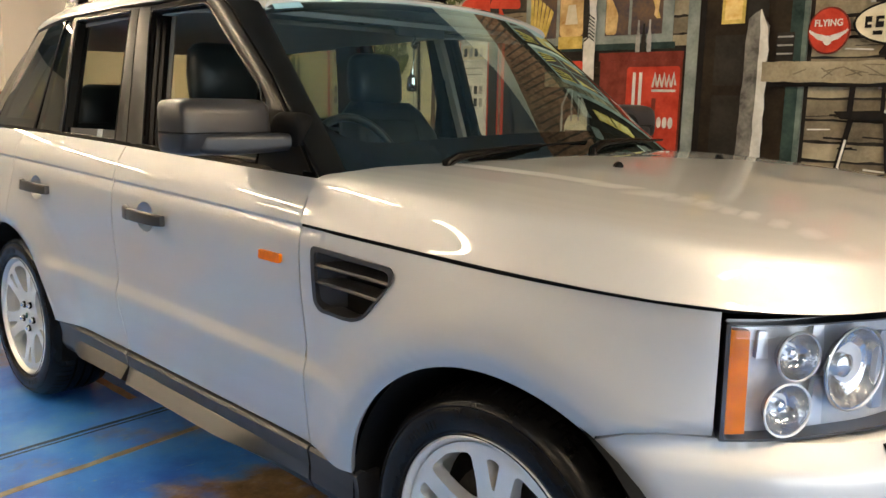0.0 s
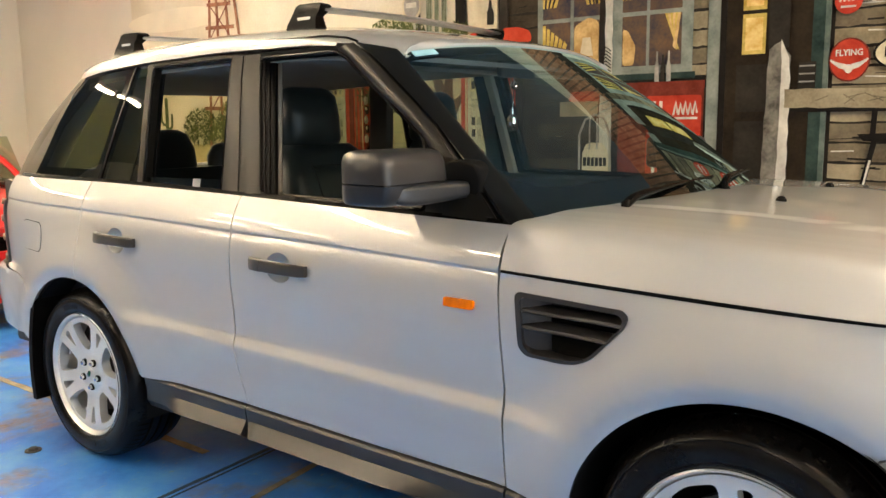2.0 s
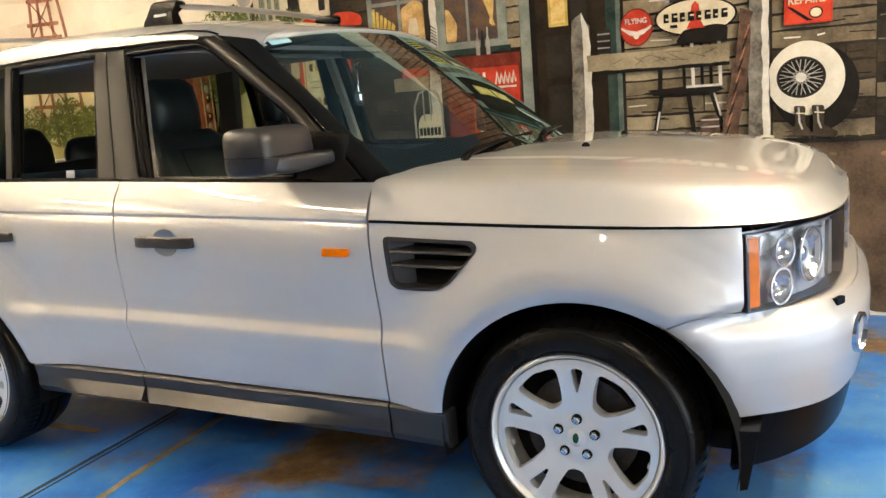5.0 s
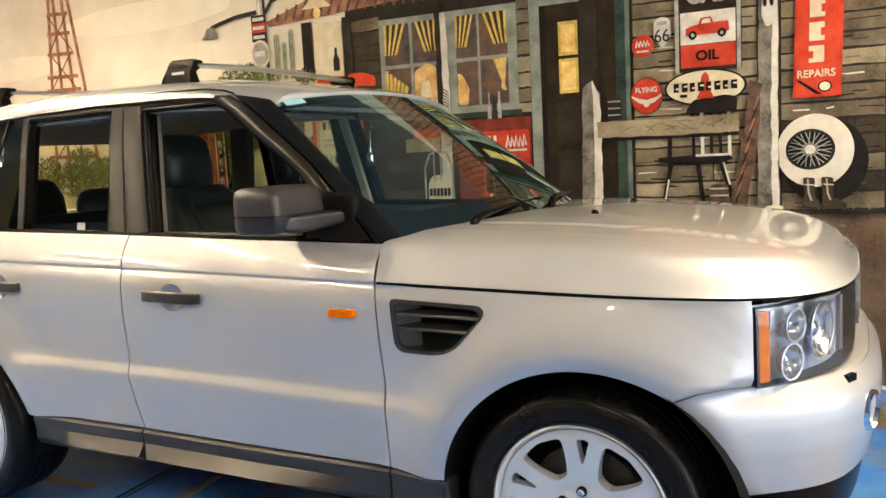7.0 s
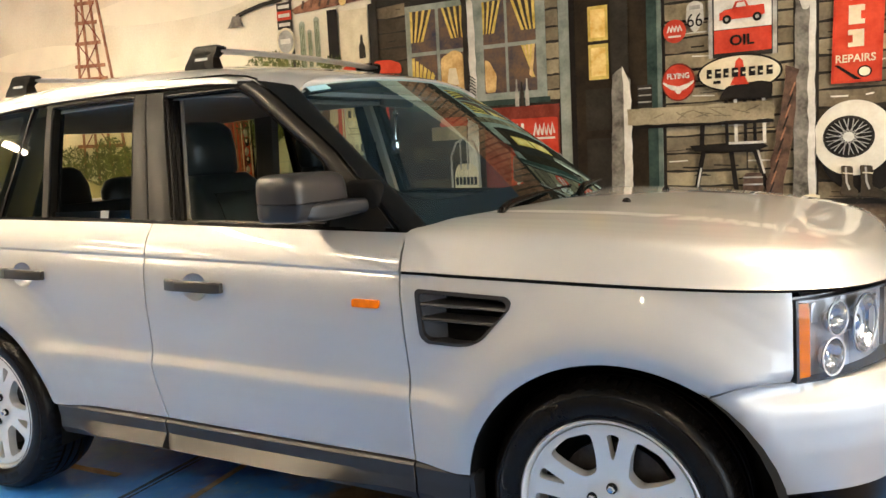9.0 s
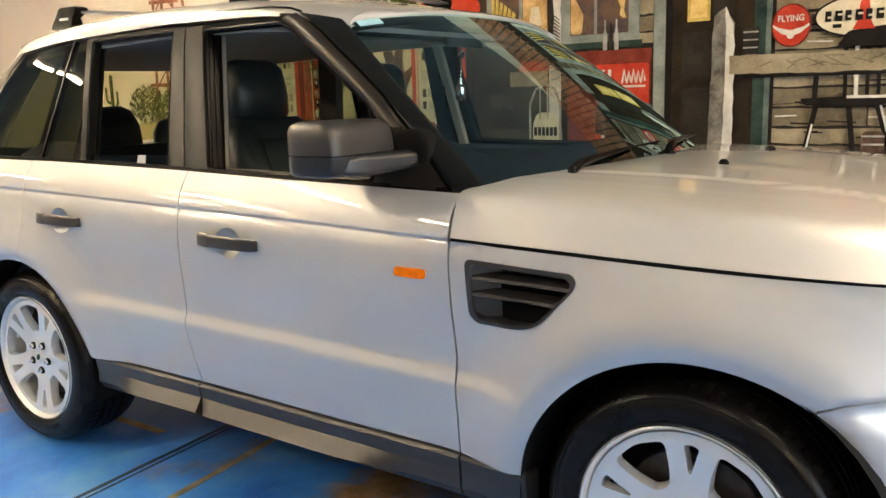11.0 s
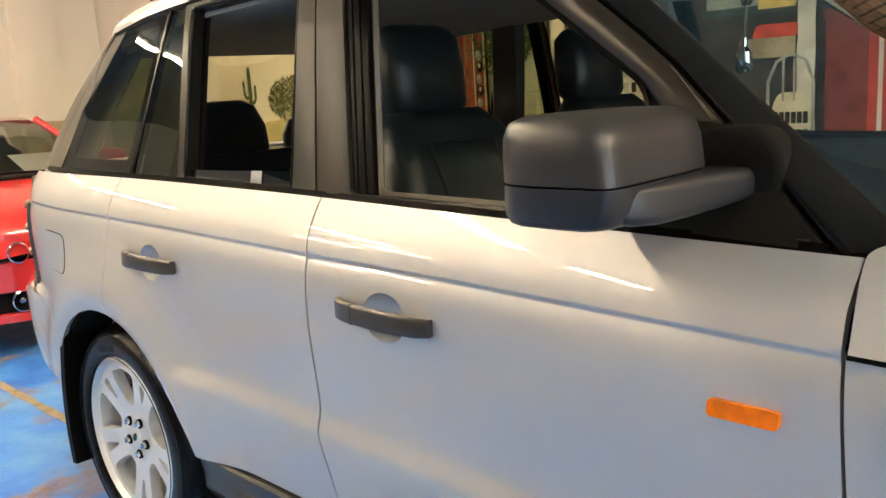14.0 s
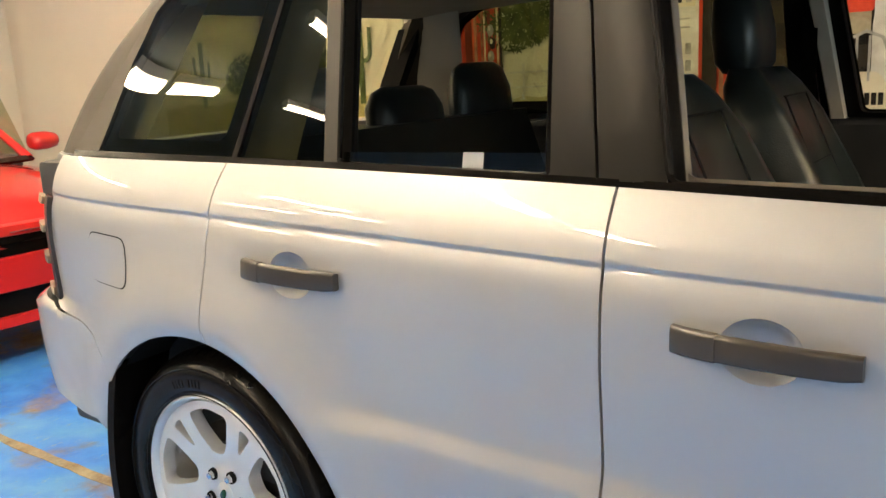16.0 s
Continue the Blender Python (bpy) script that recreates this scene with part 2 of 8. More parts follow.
def lathe(profile, seg=64, center=(0, 0, 0), axis="y"):
    """Turns (radius, along) points round an axis through center."""
    verts, faces = [], []
    n = len(profile)
    for i in range(seg):
        a = 2 * math.pi * i / seg
        for r, h in profile:
            p = (r * math.cos(a), h, r * math.sin(a))
            if axis == "x":
                p = (h, r * math.cos(a), r * math.sin(a))
            if axis == "z":
                p = (r * math.cos(a), r * math.sin(a), h)
            verts.append(Vector(p) + Vector(center))
    for i in range(seg):
        j = (i + 1) % seg
        for k in range(n - 1):
            faces.append((i * n + k, j * n + k, j * n + k + 1, i * n + k + 1))
    bm = bmesh.new()
    vs = [bm.verts.new(v) for v in verts]
    for f in faces:
        bm.faces.new([vs[i] for i in f])
    bmesh.ops.remove_doubles(bm, verts=bm.verts, dist=1e-6)
    bmesh.ops.recalc_face_normals(bm, faces=bm.faces)
    return smooth_bm(bm, 32)


def tube(points, radius, seg=10, closed=False):
    pts = [Vector(p) for p in points]
    bm = bmesh.new()
    rings = []
    for i, p in enumerate(pts):
        if closed:
            d = (pts[(i + 1) % len(pts)] - pts[i - 1]).normalized()
        else:
            d = (pts[min(i + 1, len(pts) - 1)] - pts[max(i - 1, 0)]).normalized()
        side = d.cross(Vector((0, 0, 1)))
        if side.length < 0.1:
            side = d.cross(Vector((1, 0, 0)))
        side.normalize()
        up = side.cross(d)
        r = radius[i] if isinstance(radius, (list, tuple)) else radius
        rings.append([bm.verts.new(p + (side * math.cos(a) + up * math.sin(a)) * r) for a in (2 * math.pi * k / seg for k in range(seg))])
    m = len(rings)
    for i in range(m if closed else m - 1):
        a, b = rings[i], rings[(i + 1) % m]
        for k in range(seg):
            bm.faces.new((a[k], a[(k + 1) % seg], b[(k + 1) % seg], b[k]))
    if not closed:
        bm.faces.new(rings[0][::-1])
        bm.faces.new(rings[-1])
    bmesh.ops.recalc_face_normals(bm, faces=bm.faces)
    return smooth_bm(bm, 50)


def loft(rings, cap=True, closed=True, angle=40):
    """Skins a row of rings of equal length."""
    bm = bmesh.new()
    vs = [[bm.verts.new(p) for p in r] for r in rings]
    n = len(vs[0])
    for a, b in zip(vs, vs[1:]):
        for k in range(n if closed else n - 1):
            bm.faces.new((a[k], a[(k + 1) % n], b[(k + 1) % n], b[k]))
    if cap and closed:
        bm.faces.new(vs[0][::-1])
        bm.faces.new(vs[-1])
    bmesh.ops.recalc_face_normals(bm, faces=bm.faces)
    return smooth_bm(bm, angle)


def rounded(cx, cy, w, h, r, n=5):
    """A rounded rectangle's outline."""
    out = []
    for sx, sy, a0 in ((1, 1, 0), (-1, 1, 90), (-1, -1, 180), (1, -1, 270)):
        for i in range(n + 1):
            a = radians(a0 + 90 * i / n)
            out.append((cx + sx * (w / 2 - r) + r * math.cos(a), cy + sy * (h / 2 - r) + r * math.sin(a)))
    return out


def round_corners(pts, r, n=5):
    """Rounds the corners of a 2D outline."""
    out = []
    m = len(pts)
    for i in range(m):
        a, b, c = Vector(pts[i - 1]), Vector(pts[i]), Vector(pts[(i + 1) % m])
        ra = min(r, (a - b).length * 0.45, (c - b).length * 0.45)
        p, q = b + (a - b).normalized() * ra, b + (c - b).normalized() * ra
        for k in range(n + 1):
            t = k / n
            out.append(tuple((1 - t) ** 2 * p + 2 * t * (1 - t) * b + t * t * q))
    return out


def inside(p, poly):
    x, y = p
    hit = False
    for (x0, y0), (x1, y1) in zip(poly, poly[1:] + poly[:1]):
        if (y0 > y) != (y1 > y) and x < (x1 - x0) * (y - y0) / (y1 - y0) + x0:
            hit = not hit
    return hit


def resample(poly, step):
    out = []
    for a, b in zip(poly, poly[1:] + poly[:1]):
        d = math.dist(a, b)
        k = max(1, math.ceil(d / step))
        out += [(a[0] + (b[0] - a[0]) * i / k, a[1] + (b[1] - a[1]) * i / k) for i in range(k)]
    clean = []
    for p in out:
        if not clean or math.dist(p, clean[-1]) > 1e-4:
            clean.append(p)
    return clean


from mathutils.geometry import delaunay_2d_cdt


def panel(surf, outline, holes=(), step=(0.035, 0.02), depth=0.012, lines=(), mirror=False, edge=0.015):
    """A sheet on surf(u, v), cut to an outline with holes, with turned-in edges. The normals follow the surface itself."""
    outline = resample(list(outline), edge)
    holes = [resample(list(h), edge * 0.8) for h in holes]
    rings = [outline, *holes]
    pts, edges = [], []
    for ring in rings:
        k = len(pts)
        pts += ring
        edges += [(k + i, k + (i + 1) % len(ring)) for i in range(len(ring))]
    rim = np.array(pts)
    us, vs_ = [p[0] for p in outline], [p[1] for p in outline]
    extra = []
    nu, nv = max(2, int((max(us) - min(us)) / step[0])), max(2, int((max(vs_) - min(vs_)) / step[1]))
    for i in range(nu + 1):
        u = min(us) + (max(us) - min(us)) * i / nu
        for j in range(nv + 1):
            extra.append((u, min(vs_) + (max(vs_) - min(vs_)) * j / nv))
        for line in lines:
            extra.append((u, line(u)))
    for p in extra:
        if inside(p, outline) and not any(inside(p, h) for h in holes) and np.abs(rim - p).max(axis=1).min() > 0.005:
            pts.append(p)
    v2, _, f2, _, _, _ = delaunay_2d_cdt([Vector(p) for p in pts], edges, [], 0, 1e-5)
    v2 = [tuple(v) for v in v2]
    faces = []
    for f in f2:
        c = (sum(v2[i][0] for i in f) / 3, sum(v2[i][1] for i in f) / 3)
        if inside(c, outline) and not any(inside(c, h) for h in holes):
            faces.append(tuple(f))
    e = 0.004
    sign = -1 if mirror else 1

    def at(u, v):
        p = Vector(surf(u, v))
        return Vector((p.x, p.y * sign, p.z))

    def normal(u, v):
        n = (at(u + e, v) - at(u - e, v)).cross(at(u, v + e) - at(u, v - e))
        return n.normalized() * sign

    verts = [at(*p) for p in v2]
    norms = [normal(*p) for p in v2]
    tri = []
    for f in faces:
        n = (verts[f[1]] - verts[f[0]]).cross(verts[f[2]] - verts[f[0]])
        tri.append(f if n.dot(norms[f[0]]) > 0 else f[::-1])
    if depth:
        for r_i, ring in enumerate(rings):
            k = len(verts)
            m = len(ring)
            area = sum(a[0] * b[1] - b[0] * a[1] for a, b in zip(ring, ring[1:] + ring[:1]))
            face_out = sign * (1 if area > 0 else -1) * (-1 if r_i else 1)
            for i, p in enumerate(ring):
                q, n = at(*p), normal(*p)
                t = (at(*ring[(i + 1) % m]) - at(*ring[i - 1])).normalized()
                out = t.cross(n) * face_out
                verts += [q, q - n * depth]
                norms += [out, out]
            for i in range(m):
                a, b = k + 2 * i, k + 2 * ((i + 1) % m)
                n = (verts[b] - verts[a]).cross(verts[a + 1] - verts[a])
                quad = (a, b, b + 1, a + 1)
                tri.append(quad if n.dot(norms[a]) > 0 else quad[::-1])
    return mesh_of("panel", verts, tri, norms)


def curve_table(points, sigma=0.01, step=0.002):
    """A smoothed table through control points."""
    xs = np.arange(points[0][0] - 0.1, points[-1][0] + 0.1, step)
    ys = np.interp(xs, [p[0] for p in points], [p[1] for p in points])
    k = np.exp(-0.5 * (np.arange(-4 * sigma, 4 * sigma + step / 2, step) / sigma) ** 2)
    pad = len(k) // 2
    sm = np.convolve(np.pad(ys, pad, mode="edge"), k / k.sum(), mode="valid")
    return lambda x: float(np.interp(x, xs, sm))


# ---- the room ----
def slab(name, x0, y0, z0, x1, y1, z1, mat, label, category):
    ob = part(name, box(x0, y0, z0, x1, y1, z1), mat, None, label)
    return tagged(ob, label, category, kind="structure")


floor = slab("floor", FAR_LEFT - 0.2, WALL_BACK - 0.2, -0.2, WALL_RIGHT + 0.2, MURAL_Y + 0.2, 0.0, FLOOR, "worn blue painted concrete workshop floor with rusty stains", "floor")
wall_mural = slab("wall_mural", WALL_LEFT - 0.2, MURAL_Y, 0.0, WALL_RIGHT + 0.2, MURAL_Y + 0.2, CEIL, WALL, "plain cream wall that carries the painted mural", "wall")
slab("wall_left", WALL_LEFT - 0.2, -0.5, 0.0, WALL_LEFT, MURAL_Y, CEIL, WALL, "plain cream painted side wall", "wall")
slab("wall_far_left", FAR_LEFT - 0.2, WALL_BACK, 0.0, FAR_LEFT, -0.3, CEIL, WALL, "plain cream wall of the next bay", "wall")
slab("wall_next_bay", FAR_LEFT, -0.5, 0.0, WALL_LEFT - 0.2, -0.3, CEIL, WALL, "plain cream wall of the next bay", "wall")
slab("wall_right", WALL_RIGHT, 1.2, 0.0, WALL_RIGHT + 0.2, MURAL_Y, CEIL, WALL, "plain cream painted side wall", "wall")
slab("wall_right_far", WALL_RIGHT, WALL_BACK, 0.0, WALL_RIGHT + 0.2, -4.6, CEIL, WALL, "plain cream painted side wall", "wall")
slab("wall_right_head", WALL_RIGHT, -4.6, 2.75, WALL_RIGHT + 0.2, 1.2, CEIL, WALL, "plain cream wall above the open vehicle door", "wall")
slab("backdrop", WALL_RIGHT + 1.5, -6.5, -0.2, WALL_RIGHT + 1.6, 3.0, 4.5, DAYLIGHT, "plain bright daylight outside the open vehicle door", "backdrop")
slab("apron", WALL_RIGHT + 0.2, -6.5, -0.2, WALL_RIGHT + 1.5, 3.0, -0.005, WALL, "pale concrete apron outside the door", "pavement")
# unseen wall; its lack of light is put into the colour
slab("wall_back", FAR_LEFT - 0.2, WALL_BACK - 0.2, 0.0, WALL_RIGHT + 0.2, WALL_BACK, CEIL, UNLIT_WALL, "unseen rear wall, coloured dark to stand for the unlit back", "wall")
slab("ceiling", FAR_LEFT - 0.2, WALL_BACK - 0.2, CEIL, WALL_RIGHT + 0.2, MURAL_Y + 0.2, CEIL + 0.15, CEILING, "blue-grey painted ceiling", "ceiling")
# wall pilaster beside the red car
slab("pilaster", WALL_LEFT, 1.05, 0.0, WALL_LEFT + 0.12, 1.45, CEIL, WALL, "shallow cream painted wall pilaster", "wall")


def floor_strip(name, a, b, width, mat, label, z=0.0):
    a, b = Vector((*a, 0)), Vector((*b, 0))
    d = (b - a).normalized()
    n = Vector((-d.y, d.x, 0)) * width / 2
    bm = bmesh.new()
    steps = max(2, int((b - a).length / 0.08))
    rnd = random.Random(name)
    rows = []
    for i in range(steps + 1):
        p = a + (b - a) * i / steps
        w0, w1 = 1 + rnd.uniform(-0.22, 0.12), 1 + rnd.uniform(-0.22, 0.12)
        rows.append([bm.verts.new(p + n * w0 + Vector((0, 0, z))), bm.verts.new(p - n * w1 + Vector((0, 0, z)))])
    for r, q in zip(rows, rows[1:]):
        bm.faces.new((r[0], r[1], q[1], q[0]))
    top = bm.faces[:]
    ext = bmesh.ops.extrude_face_region(bm, geom=top)
    for v in [g for g in ext["geom"] if isinstance(g, bmesh.types.BMVert)]:
        v.co.z += 0.0015
    bmesh.ops.recalc_face_normals(bm, faces=bm.faces)
    return part(name, bm, mat, floor, label)


floor_strip("floor_joint", (-0.93, 1.6), (-0.62, -3.6), 0.022, GROOVE, "dark dirt-filled joint between floor slabs")
floor_strip("floor_joint", (-0.90, 1.6), (-0.585, -3.6), 0.012, GROOVE, "dark dirt-filled joint between floor slabs")
floor_strip("floor_line", (-0.62, 0.6), (-0.40, -1.6), 0.035, LINE_TAN, "worn tan painted line on the floor")
floor_strip("floor_line", (-5.2, -0.63), (-1.0, -0.60), 0.045, LINE_TAN, "worn tan painted line on the floor")

bolt = thing("floor_bolt", "small dark steel anchor bolt cap on the blue floor", "floor bolt")
part("cap", lathe([(0.001, 0.014), (0.018, 0.013), (0.022, 0.008), (0.024, 0.0)], 18, (-1.651, -1.033, 0.0), "z"), STEEL, bolt)
part("washer", lathe([(0.024, 0.004), (0.034, 0.004), (0.036, 0.0)], 18, (-1.651, -1.033, 0.0), "z"), STEEL, bolt)


def ceiling_light():
    """A batten with three bare tubes."""
    t = thing("ceiling_light", "white ceiling batten with three bright bare tubes", "ceiling light", "ceiling lights")
    part("housing", box(-0.085, -0.66, 0.0, 0.085, 0.66, 0.07, 0.01), WHITE_METAL, t)
    for x in (-0.045, 0.0, 0.045):
        part("tube", tube([(x, -0.6, -0.03), (x, 0.6, -0.03)], 0.020, 12), TUBE, t, "lit fluorescent tube")
        for y in (-0.62, 0.62):
            part("tube_holder", box(x - 0.02, y - 0.015, -0.05, x + 0.02, y + 0.015, 0.01, 0.003), WHITE_METAL, t)
    return t


lamp0 = ceiling_light()
# the fourth, fifth and sixth battens are added, to brighten the mural and bonnet
LAMP_SPOTS = [(-4.7, -0.9), (-2.0, -0.8), (4.0, -0.2), (3.0, -1.5), (-3.5, 0.1), (2.9, 0.3), (-2.0, -2.55), (-2.05, -4.6), (-4.7, -4.3), (-5.8, -6.2), (-7.4, -1.95), (-7.4, -3.4), (-7.4, -6.5), (1.6, -4.85), (5.0, -5.2)]
lamp0.location = (*LAMP_SPOTS[0], CEIL - 0.075)
for x, y in LAMP_SPOTS[1:]:
    copy_thing(lamp0, pose(x, y, CEIL - 0.075))


# ---- the silver car: its surfaces ----
HALF = 0.952
NOSE0, NOSE1, NPOW = 0.9, 2.17, 3.5
TAIL0, TAIL1, TPOW = -1.4, -2.42, 3.2


def plan_table():
    pts = []
    for i in range(401):
        a = math.pi / 2 * i / 400
        pts.append((TAIL0 + (TAIL1 - TAIL0) * math.cos(a) ** (2 / TPOW), HALF * math.sin(a) ** (2 / TPOW)))
    for i in range(1, 60):
        pts.append((TAIL0 + (NOSE0 - TAIL0) * i / 60, HALF))
    for i in range(401):
        a = math.pi / 2 * i / 400
        pts.append((NOSE0 + (NOSE1 - NOSE0) * math.sin(a) ** (2 / NPOW), HALF * math.cos(a) ** (2 / NPOW)))
    p = np.array(pts)
    s = np.concatenate([[0], np.cumsum(np.hypot(*np.diff(p, axis=0).T))])
    s -= np.interp(0.0, p[:, 0], s)
    return s, p


PLAN_S, PLAN_P = plan_table()
S_END, S_START = float(PLAN_S[-1]), float(PLAN_S[0])


def s_of(x):
    """The length along the outline at which the side passes x."""
    return float(np.interp(x, PLAN_P[:, 0], PLAN_S))


def plan(s):
    """Place and outward normal of the outline in plan, on the side of negative y; past the ends it goes on round the other side."""
    flip = 1
    if s > S_END:
        s, flip = 2 * S_END - s, -1
    if s < S_START:
        s, flip = 2 * S_START - s, -1
    x, y = float(np.interp(s, PLAN_S, PLAN_P[:, 0])), float(np.interp(s, PLAN_S, PLAN_P[:, 1]))
    e = 0.006
    a, b = max(S_START, s - e), min(S_END, s + e)
    dx = float(np.interp(b, PLAN_S, PLAN_P[:, 0]) - np.interp(a, PLAN_S, PLAN_P[:, 0]))
    dy = float(np.interp(b, PLAN_S, PLAN_P[:, 1]) - np.interp(a, PLAN_S, PLAN_P[:, 1]))
    n = Vector((-dy, dx, 0)).normalized()
    return Vector((x, -y * flip, 0)), Vector((n.x, -n.y * flip, 0))


crease_z = curve_table([(-2.4, 1.103), (-1.86, 1.097), (-1.27, 1.085), (-0.87, 1.076), (-0.33, 1.061), (0.1, 1.051), (0.75, 1.029), (1.16, 1.016), (1.49, 1.006), (1.85, 0.992), (2.3, 0.985)], 0.12)
belt_z = curve_table([(-2.4, 1.20), (-1.9, 1.198), (-1.14, 1.194), (-0.475, 1.180), (0.08, 1.163), (0.7, 1.146), (1.0, 1.14)], 0.1)
sill_z = curve_table([(-1.0, 0.458), (-0.3, 0.454), (0.24, 0.443), (0.76, 0.436), (0.96, 0.424), (1.1, 0.42)], 0.05)
base_in = curve_table([(0.25, 0.06), (0.40, 0.036), (0.44, 0.029), (0.50, 0.019), (0.58, 0.009), (0.64, 0.006), (0.72, 0.006), (0.80, 0.004), (0.88, 0.001), (0.95, 0.0), (1.0, 0.002), (1.03, 0.006), (1.05, 0.010), (1.065, 0.013), (1.09, 0.020), (1.12, 0.034), (1.155, 0.056), (1.19, 0.084), (1.25, 0.14)], 0.012)
band_in = curve_table([(0.44, 0.0), (0.56, 0.0), (0.632, -0.005), (0.650, -0.005), (0.690, 0.007), (0.715, 0.008), (0.87, 0.0), (1.0, 0.0)], 0.005)
bumper_in = curve_table([(0.24, 0.085), (0.28, 0.068), (0.36, 0.050), (0.44, 0.034), (0.50, 0.020), (0.57, 0.006), (0.64, 0.0), (0.684, 0.002), (0.700, 0.008), (0.720, 0.022), (0.740, 0.038), (0.758, 0.052), (0.80, 0.058), (1.10, 0.07)], 0.005)
flare_out = curve_table([(0.40, 0.010), (0.438, 0.025), (0.466, 0.0355), (0.478, 0.0370), (0.495, 0.0355), (0.53, 0.029), (0.58, 0.0155), (0.63, 0.005), (0.68, 0.0), (0.8, 0.0)], 0.004)
FRONT_ARCH, REAR_ARCH, ARCH_R = (1.392, 0.362), (-1.345, 0.362), 0.438


def step01(t):
    t = min(1.0, max(0.0, t))
    return t * t * (3 - 2 * t)


def side(s, z):
    """The outer skin of the lower body."""
    p, n = plan(s)
    x = p.x
    zc, zs = crease_z(x), sill_z(x)
    q = 1.05 + (z - zc) if z > zc else 0.44 + (z - zs) * 0.61 / (zc - zs)
    d = base_in(q) + band_in(q) * step01((x + 1.04) / 0.24) * step01((1.04 - x) / 0.30)
    if z < zc + 0.001:
        d += 0.0062 * step01((zc + 0.001 - z) / 0.0045) * math.exp(-max(0.0, zc - 0.0035 - z) / 0.026) * step01((0.9 - x) / 0.1)
    for c in (FRONT_ARCH, REAR_ARCH):
        r = math.hypot(x - c[0], z - c[1])
        if r < 0.8:
            d -= flare_out(r) * (1.0 if z > 0.36 else 0.7)
    nose = step01((s - s_of(1.60 + 0.20 * step01((z - 0.73) / 0.06))) / 0.34)
    if nose:
        d = d * (1 - nose) + (bumper_in(z) if z < 0.80 else 0.058) * nose
    tail = step01((s_of(-1.72) - s) / 0.3)
    if tail and z < 0.80:
        d -= (0.016 * tail + 0.05 * step01((s_of(-1.80) - s) / 0.4)) * step01((0.80 - z) / 0.03)
    return p - n * d + Vector((0, 0, z))


def xs(points):
    """Turns (x, z) outlines into (s, z)."""
    return [(s_of(x), z) for x, z in points]


def along(f, x0, x1, n=14):
    return [(x0 + (x1 - x0) * i / n, f(x0 + (x1 - x0) * i / n)) for i in range(n + 1)]


def arch(c, a0, a1, r=ARCH_R, n=22):
    return [(c[0] + r * math.cos(radians(a0 + (a1 - a0) * i / n)), c[1] + r * math.sin(radians(a0 + (a1 - a0) * i / n))) for i in range(n + 1)]


car = thing("silver_suv", "silver metallic four-wheel-drive wagon with black pillars, parked on the blue floor", "car")
GAP = 0.0026
F_SEAM = [(0.757, 1.149), (0.750, 1.085), (0.749, 1.03), (0.757, 0.88), (0.765, 0.71), (0.764, 0.56), (0.761, 0.437)]
B_SEAM = [(-0.327, 1.176), (-0.329, 1.06), (-0.331, 0.94), (-0.333, 0.80), (-0.334, 0.66), (-0.318, 0.55), (-0.300, 0.454)]
R_SEAM = [(-1.243, 1.188), (-1.264, 1.085), (-1.273, 0.96), (-1.283, 0.80)]
creases = [lambda s, k=k: crease_z(plan(s)[0].x) + k for k in (-0.012, -0.008, -0.005, -0.0025, 0.0, 0.0025, 0.005, 0.008, 0.012)]
bands = [lambda s, k=k: k for k in (0.625, 0.635, 0.645, 0.655, 0.665, 0.675, 0.685, 0.695, 0.71)]

front_door_line = xs(along(belt_z, -0.327 + GAP, 0.757 - GAP) + [(x - GAP, z) for x, z in F_SEAM[1:-1]] + along(sill_z, 0.761 - GAP, -0.300 + GAP) + [(x + GAP, z) for x, z in B_SEAM[-2:0:-1]])
ra1 = math.degrees(math.acos((-1.280 - REAR_ARCH[0]) / ARCH_R))
rear_door_line = xs(along(belt_z, -1.243 + GAP, -0.327 - GAP) + [(x - GAP, z) for x, z in B_SEAM[1:-1]] + along(sill_z, -0.300 - GAP, -0.90) + arch(REAR_ARCH, 13, ra1, n=26) + [(x + 0.0015, z) for x, z in R_SEAM[-1:0:-1]])
R_BUMP = [(-1.690, 0.640), (-1.700, 0.700), (-1.757, 0.742), (-1.85, 0.765), (-2.02, 0.788)]
quarter_line = xs(along(belt_z, -1.975, -1.243 - GAP)) + xs([(x - 0.0015, z) for x, z in R_SEAM[1:]]) + xs(arch(REAR_ARCH, ra1 + 0.5, 142, n=20)) + xs([(x, z + GAP) for x, z in R_BUMP[1:]]) + xs([(-2.005, 0.80), (-2.0, 0.95), (-1.975, 1.085)])
V_SEAM = [(1.649, 0.727), (1.70, 0.747), (1.765, 0.757), (1.843, 0.751)]
a_f = math.degrees(math.atan2(V_SEAM[0][1] - FRONT_ARCH[1], V_SEAM[0][0] - FRONT_ARCH[0]))
fender_line = xs([(x + GAP, z) for x, z in F_SEAM[2:-1]] + along(sill_z, 0.761 + GAP, 0.955, 5) + arch(FRONT_ARCH, 172, a_f, n=34)[0:] + [(x, z + GAP) for x, z in V_SEAM] + along(lambda x: crease_z(x) - 0.004, 1.843, 0.749 + GAP, 24))
VENT = [(0.803, 0.985), (1.102, 0.972), (1.118, 0.958), (1.112, 0.935), (1.025, 0.842), (0.985, 0.822), (0.94, 0.816), (0.838, 0.818), (0.815, 0.838)]
vent_hole = round_corners(xs(VENT), 0.02)

def cup_hole(x, z, n=28):
    return [(s_of(x) + 0.060 * math.cos(2 * math.pi * i / n), z - 0.003 + 0.049 * math.sin(2 * math.pi * i / n)) for i in range(n)]


